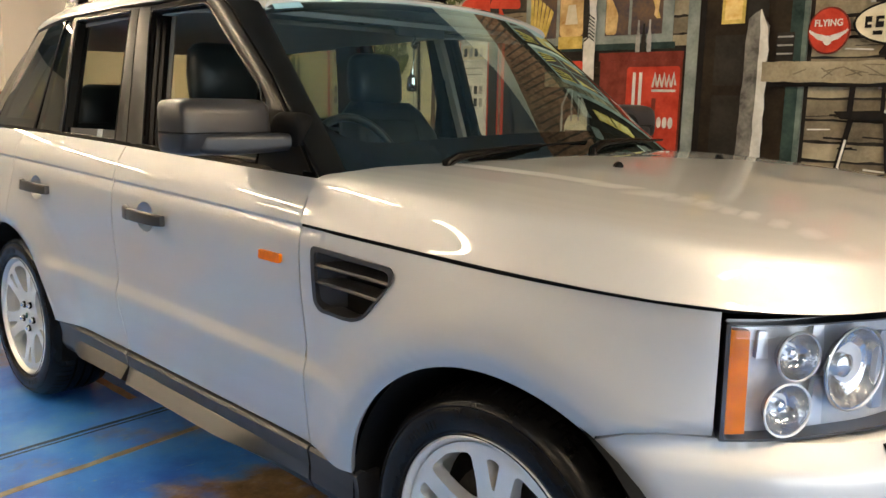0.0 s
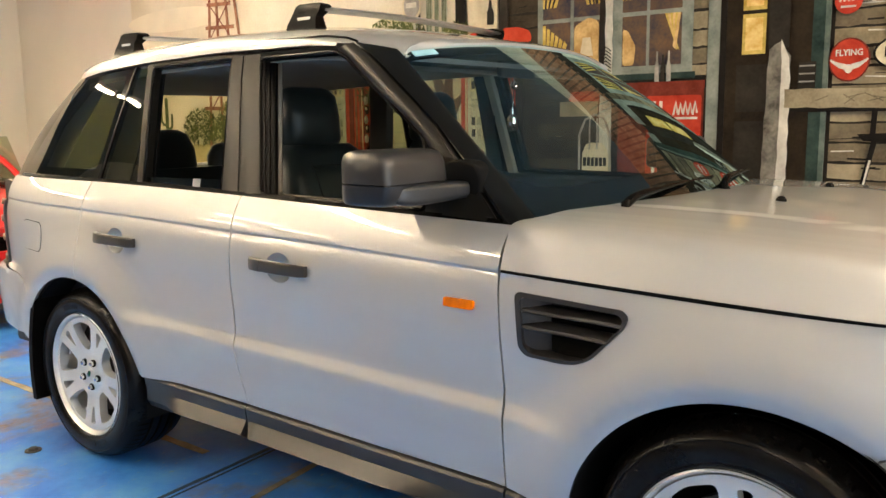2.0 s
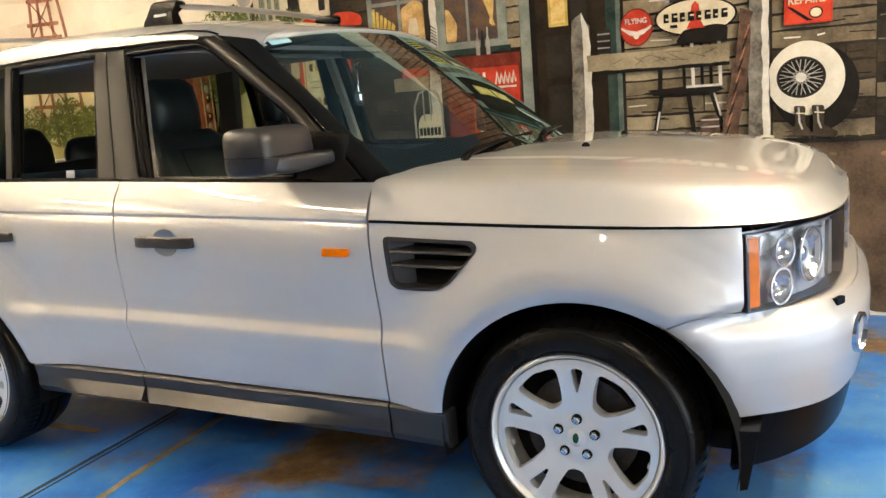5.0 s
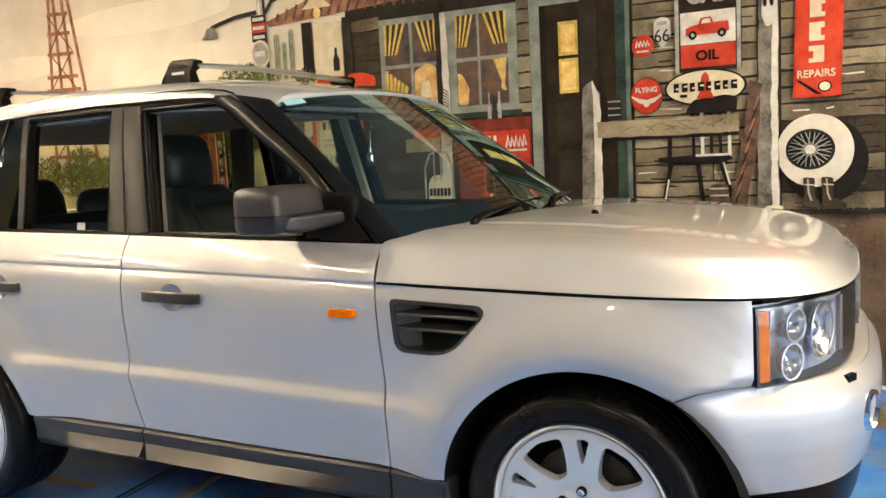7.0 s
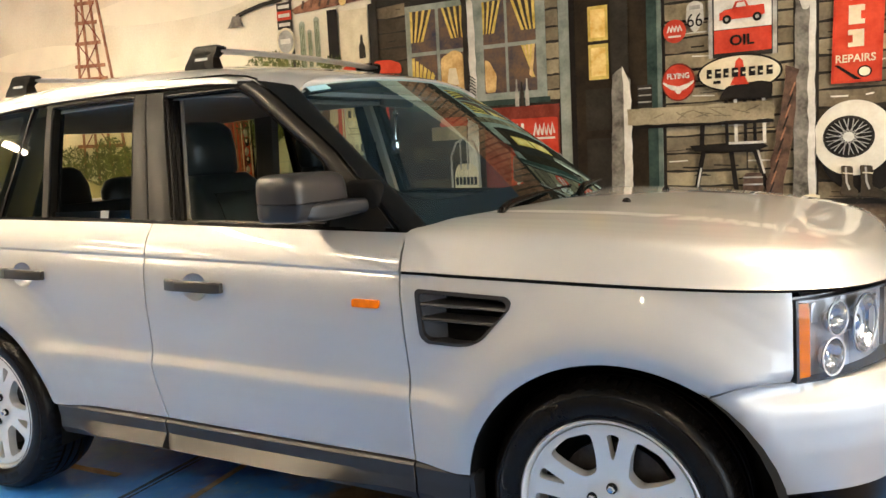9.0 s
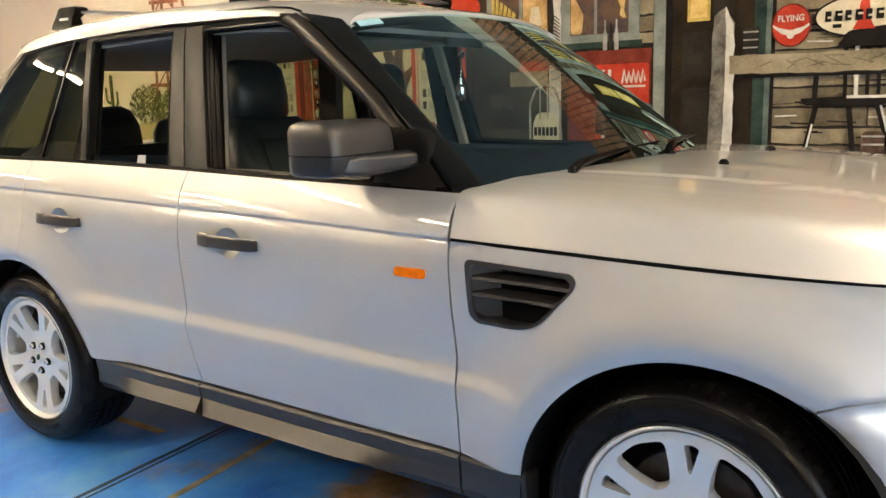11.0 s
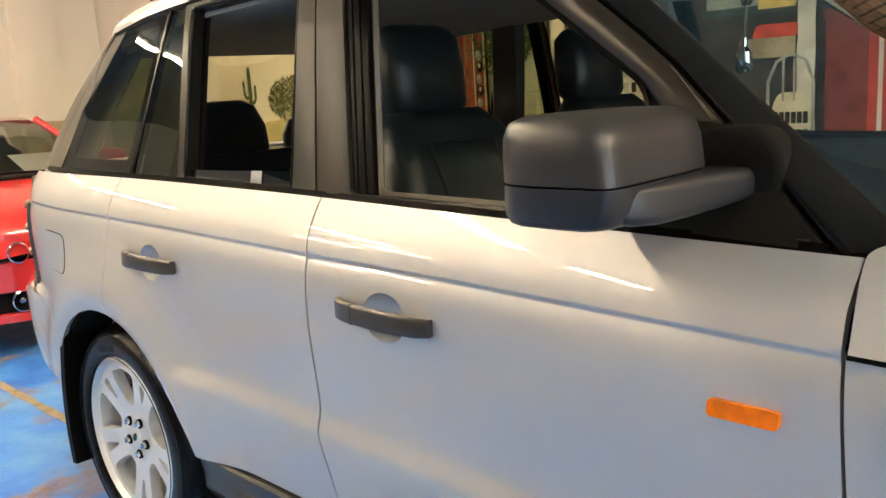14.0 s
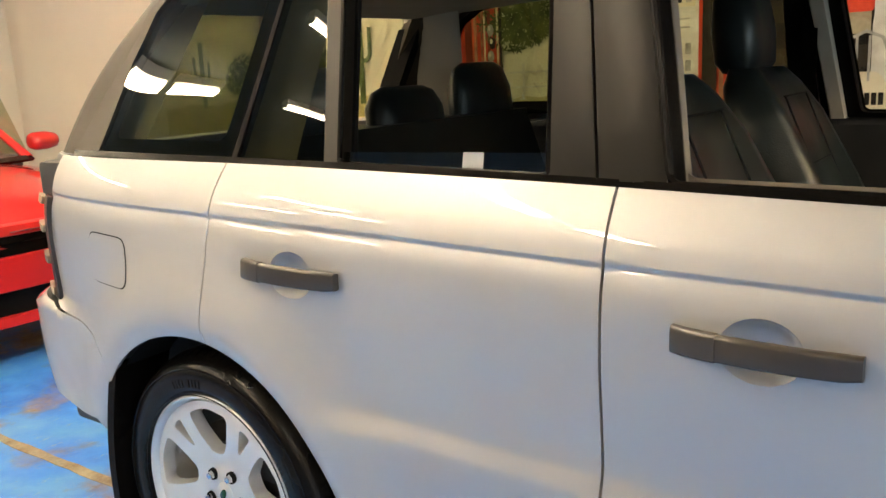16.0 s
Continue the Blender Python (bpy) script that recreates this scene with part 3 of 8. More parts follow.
parts = {}
for flip in (False, True):
    for name, line, holes, label in (
            ("front_door", front_door_line, (cup_hole(-0.087, 0.962),), "silver door with pressed waist crease"),
            ("rear_door", rear_door_line, (cup_hole(-1.013, 0.980),), "silver door cut to the wheel arch"),
            ("rear_quarter", quarter_line, (), "silver quarter panel"),
            ("front_wing", fender_line, (vent_hole,), "silver wing with flared arch")):
        step = (0.035, 0.018)
        me = panel(side, line, holes, step, 0.02, creases + bands, flip)
        parts[name, flip] = part(name, me, SILVER, car, label)
# bumpers go round both sides
front_bumper_line = xs(arch(FRONT_ARCH, a_f, 11, n=16)) + [(s_of(1.835), 0.448)] + [(s_of(1.835) + (2 * S_END - 2 * s_of(1.835)) * i / 40, 0.448 + 0.05 * step01((abs(i - 20) < 14) * (14 - abs(i - 20)) / 10)) for i in range(1, 40)]
front_bumper_line += [(2 * S_END - s, z) for s, z in reversed(xs(arch(FRONT_ARCH, a_f, 11, n=16)))] + [(2 * S_END - s, z) for s, z in xs([(x, z - GAP) for x, z in V_SEAM[1:]])]
front_bumper_line += [(2 * S_END - s_of(1.85) - (2 * S_END - 2 * s_of(1.85)) * i / 40, 0.748 - 0.006 * math.sin(math.pi * i / 40)) for i in range(1, 40)] + xs([(x, z - GAP) for x, z in reversed(V_SEAM[1:])])
part("front_bumper", panel(side, front_bumper_line, (), (0.04, 0.018), 0.02), SILVER, car, "silver wrap-round bumper")
rear_bumper_line = xs([(x, z - GAP) for x, z in reversed(R_BUMP[1:])]) + xs(arch(REAR_ARCH, 142, 168, n=8)) + xs([(-1.80, 0.50), (-1.9, 0.49)])
rb_low = [(s_of(-1.95) + (2 * S_START - 2 * s_of(-1.95)) * i / 30, 0.49 + 0.06 * math.sin(math.pi * i / 30)) for i in range(31)]
rear_bumper_line += rb_low + [(2 * S_START - s, z) for s, z in reversed(xs(arch(REAR_ARCH, 142, 168, n=8)) + xs([(-1.80, 0.50), (-1.9, 0.49)]))] + [(2 * S_START - s, z) for s, z in xs([(x, z - GAP) for x, z in R_BUMP[1:]])]
rear_bumper_line += [(2 * S_START - s_of(-2.03) + (2 * s_of(-2.03) - 2 * S_START) * i / 30, 0.785) for i in range(1, 30)]
part("rear_bumper", panel(side, rear_bumper_line, (), (0.04, 0.02), 0.02), SILVER, car, "silver wrap-round bumper")


def band_panel(name, s0, s1, z0, z1, mat, inset=0.0, label="", n=40, depth=0.02, step=(0.04, 0.02)):
    """A strip of the skin between two lengths and two height curves."""
    low = [(s0 + (s1 - s0) * i / n, z0(i / n)) for i in range(n + 1)]
    top = [(s1 - (s1 - s0) * i / n, z1(1 - i / n)) for i in range(n + 1)]

    def surf(s, z):
        p, nn = plan(s)
        return side(s, z) - nn * inset
    return part(name, panel(surf, low + top, (), step, depth), mat, car, label)


sa = s_of(1.833)
band_panel("front_valance", sa, 2 * S_END - sa, lambda t: 0.262 + 0.08 * math.sin(math.pi * t), lambda t: 0.444 + 0.05 * step01((0.35 - abs(t - 0.5)) / 0.25), BLACK_TRIM, 0.012, "black lower valance")
sb = s_of(-1.80)
band_panel("rear_valance", sb, 2 * S_START - sb, lambda t: 0.425, lambda t: 0.488 + 0.05 * math.sin(math.pi * t), SILL_PLASTIC, 0.05, "dark grey lower valance")



# bonnet: level curves of the plan, raised to a rounded crown
BT = curve_table([(0.5, 1.190), (0.95, 1.190), (1.27, 1.181), (1.5, 1.165), (1.7, 1.148), (1.85, 1.128), (1.95, 1.110), (2.02, 1.090), (2.10, 1.05), (2.2, 1.0)], 0.05)
# height over the shut line, as a share of the crown's, against the level across
BU = curve_table([(-0.2, 0.998), (0.0, 1.0), (0.2, 0.996), (0.474, 0.972), (0.653, 0.942), (0.768, 0.900), (0.842, 0.856), (0.889, 0.815), (0.922, 0.770), (0.943, 0.715), (0.960, 0.590), (0.9715, 0.446), (0.9830, 0.262), (0.9920, 0.127), (1.0, 0.0), (1.004, -0.06)], 0.007, 0.001)
BW, BA = HALF - 0.003, NOSE1 - 0.074 - NOSE0
BN = 4.2


def bonnet_level(x, y):
    return abs(y) / BW if x <= NOSE0 else ((abs(y) / BW) ** BN + ((x - NOSE0) / BA) ** BN) ** (1 / BN)


def bonnet_low(x, k):
    return crease_z(min(2.05, x + 0.1 * (1 - k))) + 0.004


def bonnet_swell(x, y):
    edge = 0.598 - 0.05 * max(0.0, x - 1.1)
    return 0.006 * step01((edge - abs(y)) / 0.024) * step01((x - 0.85) / 0.2) * step01((2.05 - x) / 0.25)


def bonnet_f(x, y, z):
    k = bonnet_level(x, y)
    lo = bonnet_low(x, k)
    return (z - bonnet_swell(x, y) - lo) / (BT(x) - lo) - BU(k)


def bonnet_sheet():
    bs = [math.asin((0.1 * i) ** (BN / 2)) for i in range(9)]
    bs = bs[:-1] + [bs[-1] + (math.pi / 2 - bs[-1]) * i / 14 for i in range(15)]
    ks = [1.0, 0.9985, 0.997, 0.995, 0.9925, 0.99, 0.9865, 0.983, 0.979, 0.975] + [0.969 - 0.0065 * i for i in range(20)] + [0.835 - 0.02 * i for i in range(10)] + [0.642 - 0.0025 * i for i in range(18)] + [0.58 - 0.045 * i for i in range(13)] + [0.0]
    verts, norms, faces = [], [], []
    for k in ks:
        h = BU(k)
        back = 0.757 + 0.05 * step01((0.94 - k) / 0.10) + 0.185 * step01((0.92 - k) / 0.7)
        row = [(back + (NOSE0 - back) * i / 5, BW * k) for i in range(5)]
        row += [(NOSE0 + BA * k * math.sin(b) ** (2 / BN), BW * k * max(0.0, math.cos(b)) ** (2 / BN)) for b in bs]
        row += [(x, -y) for x, y in row[-2::-1]]
        for x, y in row:
            lo = bonnet_low(x, k)
            z = lo + (BT(x) - lo) * h + bonnet_swell(x, y)
            verts.append(Vector((x, -y, z)))
            e = 0.003
            zz = max(z, lo + 0.002)
            g = Vector((bonnet_f(x + e, y, zz) - bonnet_f(x - e, y, zz), -(bonnet_f(x, y + e, zz) - bonnet_f(x, y - e, zz)), bonnet_f(x, y, zz + e) - bonnet_f(x, y, zz - e)))
            norms.append(g.normalized() if g.length > 1e-9 else Vector((0, 0, 1)))
    m = len(row)
    for i in range(len(ks) - 1):
        for j in range(m - 1):
            f = (i * m + j, i * m + j + 1, (i + 1) * m + j + 1, (i + 1) * m + j)
            g = (verts[f[2]] - verts[f[0]]).cross(verts[f[3]] - verts[f[1]])
            if g.length > 1e-12:
                faces.append(f if g.dot(norms[f[0]] + norms[f[2]]) > 0 else f[::-1])
    # turned-in lip below the shut line
    for j in range(m):
        verts.append(verts[j] + Vector((0, 0, -0.001)) - Vector((norms[j].x, norms[j].y, 0)) * 0.022)
        norms.append(Vector((norms[j].x, norms[j].y, -0.3)).normalized())
    k0 = len(ks) * m
    for j in range(m - 1):
        f = (j, j + 1, k0 + j + 1, k0 + j)
        g = (verts[f[2]] - verts[f[0]]).cross(verts[f[3]] - verts[f[1]])
        faces.append(f if g.dot(norms[j]) > 0 else f[::-1])
    return mesh_of("bonnet", verts, faces, norms)


# black tube along the shut line, added to make the gap read as shaded
for sg in (1, -1):
    pts = []
    for i in range(40):
        x = 0.752 + 1.20 * i / 39
        p = side(s_of(x), crease_z(x) - 0.02) - plan(s_of(x))[1] * 0.0095
        pts.append(Vector((p.x, p.y * sg, crease_z(x))))
    part("shut_line_shade", tube(pts, 0.0062, 6), LINER, car, "black tube that stands for the shade in the bonnet gap")
part("bonnet", bonnet_sheet(), SILVER, car, "silver clamshell bonnet with raised middle")


# ---- the silver car: glasshouse ----
def glass_half(x, z):
    """Half width of the glasshouse."""
    w = 0.866 - 0.20 * (z - 1.18) - 0.35 * max(0.0, z - 1.52) ** 2
    up = max(0.0, (z - 1.18) / 0.45)
    if x < -0.9:
        w -= (0.11 * up + 0.03) * ((-0.9 - x) / 0.9) ** 2
    if x > 0.1:
        w -= 0.02 * (x - 0.1) ** 2
    return w


def house(x, z):
    return Vector((x, -glass_half(x, z), z))


def bowed(d):
    """The glasshouse skin, sunk by d and bulging slightly like curved glass."""
    return lambda x, z: house(x, z) + Vector((0, d - 0.0042 * max(0.0, 1 - ((z - 1.42) / 0.24) ** 2), 0))


def sunk(d):
    return lambda x, z: house(x, z) + Vector((0, d, 0))


roof_low = curve_table([(-2.2, 1.575), (-1.9, 1.60), (-1.55, 1.630), (-1.1, 1.655), (-0.54, 1.672), (-0.1, 1.668), (0.06, 1.655), (0.16, 1.64), (0.3, 1.60)], 0.05)
roof_mid = curve_table([(-2.25, 1.655), (-2.1, 1.69), (-1.9, 1.725), (-1.4, 1.775), (-0.8, 1.795), (-0.3, 1.785), (0.1, 1.735), (0.30, 1.690), (0.4, 1.66)], 0.08)

PILLAR_SEAM = [(0.095, 1.664), (0.150, 1.634), (0.210, 1.595), (0.325, 1.508), (0.395, 1.455), (0.460, 1.404), (0.550, 1.316), (0.640, 1.224), (0.716, 1.141)]
FD_FRAME = [(-0.364, 1.168), (-0.420, 1.655), (-0.10, 1.662), (0.02, 1.668), *[(x - 0.003, z - 0.003) for x, z in PILLAR_SEAM]]
FD_HOLE = round_corners([(-0.250, 1.180), (-0.332, 1.638), (0.02, 1.640), (0.07, 1.620), (0.225, 1.508), (0.412, 1.375), (0.440, 1.30), (0.447, 1.166)], 0.020)
FD_COVER = [(-0.367, 1.182), (-0.421, 1.652), (-0.338, 1.652), (-0.253, 1.182)]
FD_SAIL = [(0.445, 1.385), (0.456, 1.400), (0.548, 1.310), (0.638, 1.218), (0.704, 1.145), (0.452, 1.160), (0.452, 1.30)]
RD_FRAME = [(-0.371, 1.168), (-0.427, 1.655), (-0.60, 1.662), (-0.998, 1.650), (-0.978, 1.182)]
RD_HOLE = round_corners([(-0.461, 1.186), (-0.485, 1.645), (-0.955, 1.637), (-0.936, 1.196)], 0.012)
PANE_A = [(-0.983, 1.200), (-1.002, 1.640), (-1.082, 1.637), (-1.252, 1.200)]
DIVIDER = [(-1.254, 1.192), (-1.084, 1.648), (-1.096, 1.648), (-1.272, 1.192)]
PANE_Q = [(-1.272, 1.203), (-1.098, 1.640), (-1.30, 1.632), (-1.570, 1.617), (-1.690, 1.553), (-1.772, 1.425), (-1.842, 1.203)]
D_PILLAR = [(-1.842, 1.196), (-1.774, 1.425), (-1.692, 1.555), (-1.572, 1.624), (-1.62, 1.622), (-1.74, 1.565), (-1.86, 1.420), (-1.975, 1.196)]


def proud(x0, x1, lean, lift):
    """The glasshouse skin with a gentle barrel between two slanted edges."""
    def surf(x, z):
        o = lean * (z - 1.17)
        t = min(1.0, max(0.0, (x - x0 - o) / (x1 - x0)))
        return house(x, z) - Vector((0, 0.003 + lift * math.sin(math.pi * t) ** 0.8, 0))
    return surf


for flip in (False, True):
    fd, rd, rq = parts["front_door", flip], parts["rear_door", flip], parts["rear_quarter", flip]
    kw = dict(step=(0.05, 0.05), mirror=flip)
    part("window_frame", panel(house, FD_FRAME, (FD_HOLE,), depth=0.035, **kw), LINER, fd, "black window frame")
    part("pillar_cover", panel(proud(-0.365, -0.250, -0.15, 0.0035), FD_COVER, (), (0.012, 0.06), 0.006, mirror=flip), PILLAR, fd, "satin black pillar cover, tinted for its warm reflection")
    part("mirror_sail", panel(proud(0.44, 0.74, 0.0, 0.004), FD_SAIL, (), (0.03, 0.03), 0.006, mirror=flip), PILLAR, fd, "satin black corner piece behind the mirror")
    part("window_frame", panel(house, RD_FRAME, (RD_HOLE,), depth=0.035, **kw), PILLAR, rd, "black window frame")
    part("pillar_cover", panel(proud(-0.461, -0.371, -0.09, 0.0025), [(-0.373, 1.186), (-0.427, 1.652), (-0.484, 1.652), (-0.462, 1.186)], (), (0.012, 0.06), 0.006, mirror=flip), PILLAR, rd, "satin black pillar cover, tinted for its warm reflection")
    # rounded rail along the front pillar, from the window's edge to the pillar's seam
    ys = -1 if flip else 1
    rail = []
    inner_edge = [(0.03, 1.645), (0.075, 1.622), (0.130, 1.581), (0.225, 1.511), (0.300, 1.458), (0.350, 1.423), (0.405, 1.383), (0.440, 1.345), (0.452, 1.318)]
    outer_edge = [(0.090, 1.665), (0.143, 1.634), (0.200, 1.597), (0.300, 1.522), (0.370, 1.470), (0.420, 1.431), (0.470, 1.388), (0.520, 1.340), (0.545, 1.315)]
    for i, ((xa, za), (xb, zb)) in enumerate(zip(inner_edge, outer_edge)):
        row = []
        for t in (0.0, 0.06, 0.18, 0.34, 0.5, 0.66, 0.82, 0.94, 1.0):
            x, z = xa + (xb - xa) * t, za + (zb - za) * t
            row.append(Vector((x, -ys * (glass_half(x, z) + 0.001 + 0.0125 * math.sin(math.pi * t) ** 0.7 * (1 if i < 7 else 0.75)), z)))
        rail.append(row)
    part("frame_rail", loft(rail, cap=False, closed=False, angle=60), RAIL, fd, "satin black rounded window rail, tinted and lightened for its sheen")
    # inner linings of the frames
    part("frame_lining", panel(sunk(0.05 if flip else 0.078), FD_FRAME, (FD_HOLE,), depth=0.01, **kw), LINER if flip else INNER_TRIM, fd, "inner frame lining")
    part("frame_lining", panel(sunk(0.045), RD_FRAME, (RD_HOLE,), depth=0.01, **kw), LINER, rd, "black inner frame lining")
    part("pillar", panel(house, DIVIDER, (), depth=0.02, **kw), BLACK_TRIM, rq, "black rear pillar trim")
    part("rear_pillar", panel(house, D_PILLAR, (), depth=0.03, **kw), PILLAR_REAR, rq, "gloss black rear pillar")
    for name, line, dep in (("fixed_pane", PANE_A, 0.006), ("quarter_pane", PANE_Q, 0.004)):
        g = part(name, panel(bowed(dep), line, (), (0.03, 0.03), 0.0, mirror=flip), PRIVACY, rq, "dark tinted glass")
        g.visible_shadow = False
    # black printed borders inside the rear quarter glass
    border = [(-1.842, 1.203), (-1.772, 1.425), (-1.690, 1.553), (-1.570, 1.617), (-1.30, 1.632), (-1.098, 1.640), (-1.272, 1.203)]
    cb = (sum(p[0] for p in border) / 7, sum(p[1] for p in border) / 7)
    clear_ = round_corners([(x + (cb[0] - x) * 0.17, z + (cb[1] - z) * 0.13) for x, z in border], 0.03)
    part("glass_border", panel(sunk(0.013), border, (clear_,), depth=0.0, **kw), LINER, rq, "black printed glass border")
    # deep rubber-lined jamb at the rear edge of the front window
    if not flip:
        jamb = []
        for x, z in ((-0.251, 1.17), (-0.290, 1.40), (-0.334, 1.642)):
            jamb.append([Vector((x + dx, ys * -(glass_half(x, z) - d), z)) for dx, d in ((0.0, 0.002), (0.006, 0.012), (0.002, 0.020), (0.007, 0.032), (0.002, 0.042), (0.007, 0.054), (0.002, 0.064), (0.002, 0.074), (-0.02, 0.074), (-0.02, 0.002))])
        part("window_channel", loft(jamb, angle=25), BLACK_TRIM, fd, "black rubber window channel")
        lip_ = [[Vector((x + dx, ys * -(glass_half(x, z) - d), z)) for dx, d in ((0.004, 0.075), (0.010, 0.084), (0.002, 0.094), (-0.03, 0.094), (-0.03, 0.075))] for x, z in ((-0.251, 1.16), (-0.290, 1.40), (-0.334, 1.645))]
        part("channel_lip", loft(lip_, angle=35), INNER_TRIM, fd, "beige inner edge of the window opening")
    # window seal along the belt
    strip = along(lambda x: belt_z(x) - 0.004, -1.96, 0.705, 40) + along(lambda x: belt_z(x) + 0.010, 0.705, -1.96, 40)
    part("belt_seal", panel(lambda x, z: house(x, max(z, 1.1)) - Vector((0, 0.006, 0)), strip, (), (0.06, 0.01), 0.02, mirror=flip), BLACK_TRIM, fd, "black rubber belt seal")
    sg = -1 if flip else 1
    # side glass: the front one and the rear one let down, their tops still show
    if flip:
        g = part("side_pane", panel(sunk(0.02), FD_HOLE, (), depth=0.0, **kw), SIDE_CLEAR, fd, "clear side glass")
        g.visible_shadow = False
        g = part("side_pane", panel(sunk(0.02), RD_HOLE, (), depth=0.0, **kw), DARK_GLASS, rd, "tinted side glass")
        g.visible_shadow = False
    else:
        low = [(-0.461, 1.18), (-0.464, 1.223), (-0.94, 1.218), (-0.938, 1.19)]
        g = part("side_pane", panel(sunk(0.012), low, (), depth=0.004, **kw), LOWERED, rd, "half-lowered tinted glass")
        g.visible_shadow = False
        part("glass_sticker", panel(sunk(0.009), rounded(-0.621, 1.203, 0.045, 0.038, 0.002), (), depth=0.0, step=(0.05, 0.05)), GLASS_LABEL, rd, "small pale label on the glass")
    # roof gutter strip at the front corner and window seals
    for hole, owner in ((FD_HOLE, fd), (RD_HOLE, rd)):
        ring = resample(list(hole), 0.03)
        part("window_seal", tube([house(x, z) * 1 if sg > 0 else Vector((x, glass_half(x, z), z)) for x, z in ring], 0.006, 6, True), BLACK_TRIM, owner, "black rubber seal")


def roof_section(x, n=28):
    """Half a roof section from the near edge to the middle."""
    ze, zt = roof_low(x), roof_mid(x)
    w = glass_half(x, ze) + 0.004
    if x > -0.02:
        w -= 0.085 * ((x + 0.02) / 0.28) ** 1.5
    if x < -1.55:
        w -= 0.13 * ((-1.55 - x) / 0.30) ** 2
    out = []
    for i in range(-n, n + 1):
        a = math.pi / 2 * (1 - abs(i) / n)
        k = math.sin(a) ** 0.85
        out.append(Vector((x, w * k * (1 if i > 0 else -1), ze + (zt - ze) * math.cos(a) ** 0.9)))
    return out


def roof_sheet(drop=0.0, x0=0.245, x1=-1.84, n=48):
    rows = [roof_section(x0 + (x1 - x0) * i / n) for i in range(n + 1)]
    if drop:
        rows = [[Vector((p.x, p.y * 0.965, p.z - drop)) for p in r] for r in rows]
    bm = loft(rows, cap=False, closed=False, angle=60)
    return bm


part("roof", roof_sheet(), SILVER, car, "silver roof skin")
part("headliner", roof_sheet(0.045, 0.22, -1.80, 38), HEADLINER, car, "grey cloth headliner")
for sg in (-1, 1):
    # drip channel where the roof meets the pillars
    pts = [Vector((x, sg * w, z)) for x, w, z in ((0.10, 0.752, 1.668), (0.055, 0.752, 1.682), (-0.04, 0.747, 1.694), (-0.30, 0.745, 1.698), (-0.72, 0.744, 1.699), (-1.06, 0.738, 1.682), (-1.40, 0.690, 1.664))]
    part("drip_channel", tube(pts, 0.004, 6), BLACK_TRIM, car, "black drip channel")


# windscreen: bowed between the cowl and the roof's front edge
def screen(a, t):
    """a from -1 to 1 across, t from 0 at the cowl to 1 at the roof."""
    low = Vector((1.035 - 0.232 * abs(a) ** 2.4, 0.822 * a, 1.178 - 0.032 * a * a))
    top = Vector((0.300 - 0.085 * abs(a) ** 2.2, 0.700 * a, 1.690 - 0.046 * abs(a) ** 2.2))
    p = low.lerp(top, t)
    bow = 0.035 * math.sin(math.pi * t) * (1 - 0.95 * abs(a) ** 3)
    return p + Vector((0.57, 0, 0.82)) * bow * 0.8


# silver lip of the roof down to the top edge of the screen
lip = []
for p in roof_section(0.247):
    q = screen(max(-1.0, min(1.0, p.y / 0.695)), 0.978) + Vector((0.004, 0, 0.007))
    q = Vector((max(q.x, p.x + 0.004), p.y, min(q.z, p.z - 0.001)))
    lip.append([p + Vector((-0.004, 0, 0.0025)), p.lerp(q, 0.5) + Vector((0.002, 0, 0.004)), q, q + Vector((-0.004, 0, -0.012))])
part("roof_lip", loft(lip, cap=False, closed=False, angle=60), SILVER, car, "silver front lip of the roof")

SCREEN_LINE = [(-1.0, 0.01), (1.0, 0.01), (1.0, 0.985), (-1.0, 0.985)]
ws = part("windscreen", panel(lambda u, v: screen(u, v), SCREEN_LINE, (), (0.08, 0.06), 0.0, edge=0.05), WINDSCREEN, car, "clean green-tinted windscreen")
ws.visible_shadow = False
corner = [(0.998, 0.30), (0.978, 0.235), (0.945, 0.192), (0.90, 0.165), (0.82, 0.150)]
band = [(-0.998, 0.0), (0.998, 0.0), *corner, *[(-a, v) for a, v in reversed(corner)]]
part("windscreen_band", panel(lambda u, v: screen(u, v) - Vector((0.003, 0, 0.004)), band, (), (0.08, 0.03), 0.0, edge=0.05), BLACK_TRIM, ws, "black printed edge band")
part("windscreen_band", panel(lambda u, v: screen(u, v) - Vector((0.003, 0, 0.004)), [(-0.998, 0.915), (0.998, 0.915), (0.998, 0.984), (-0.998, 0.984)], (), (0.08, 0.03), 0.0, edge=0.05), BLACK_TRIM, ws, "black printed top band")
part("registration_sticker", panel(lambda u, v: screen(u, v) + Vector((0.002, 0, 0.003)), [(-0.955, 0.925), (-0.83, 0.925), (-0.83, 0.962), (-0.955, 0.962)], (), (0.08, 0.03), 0.0, edge=0.05), STICKER, ws, "pale blue windscreen sticker")


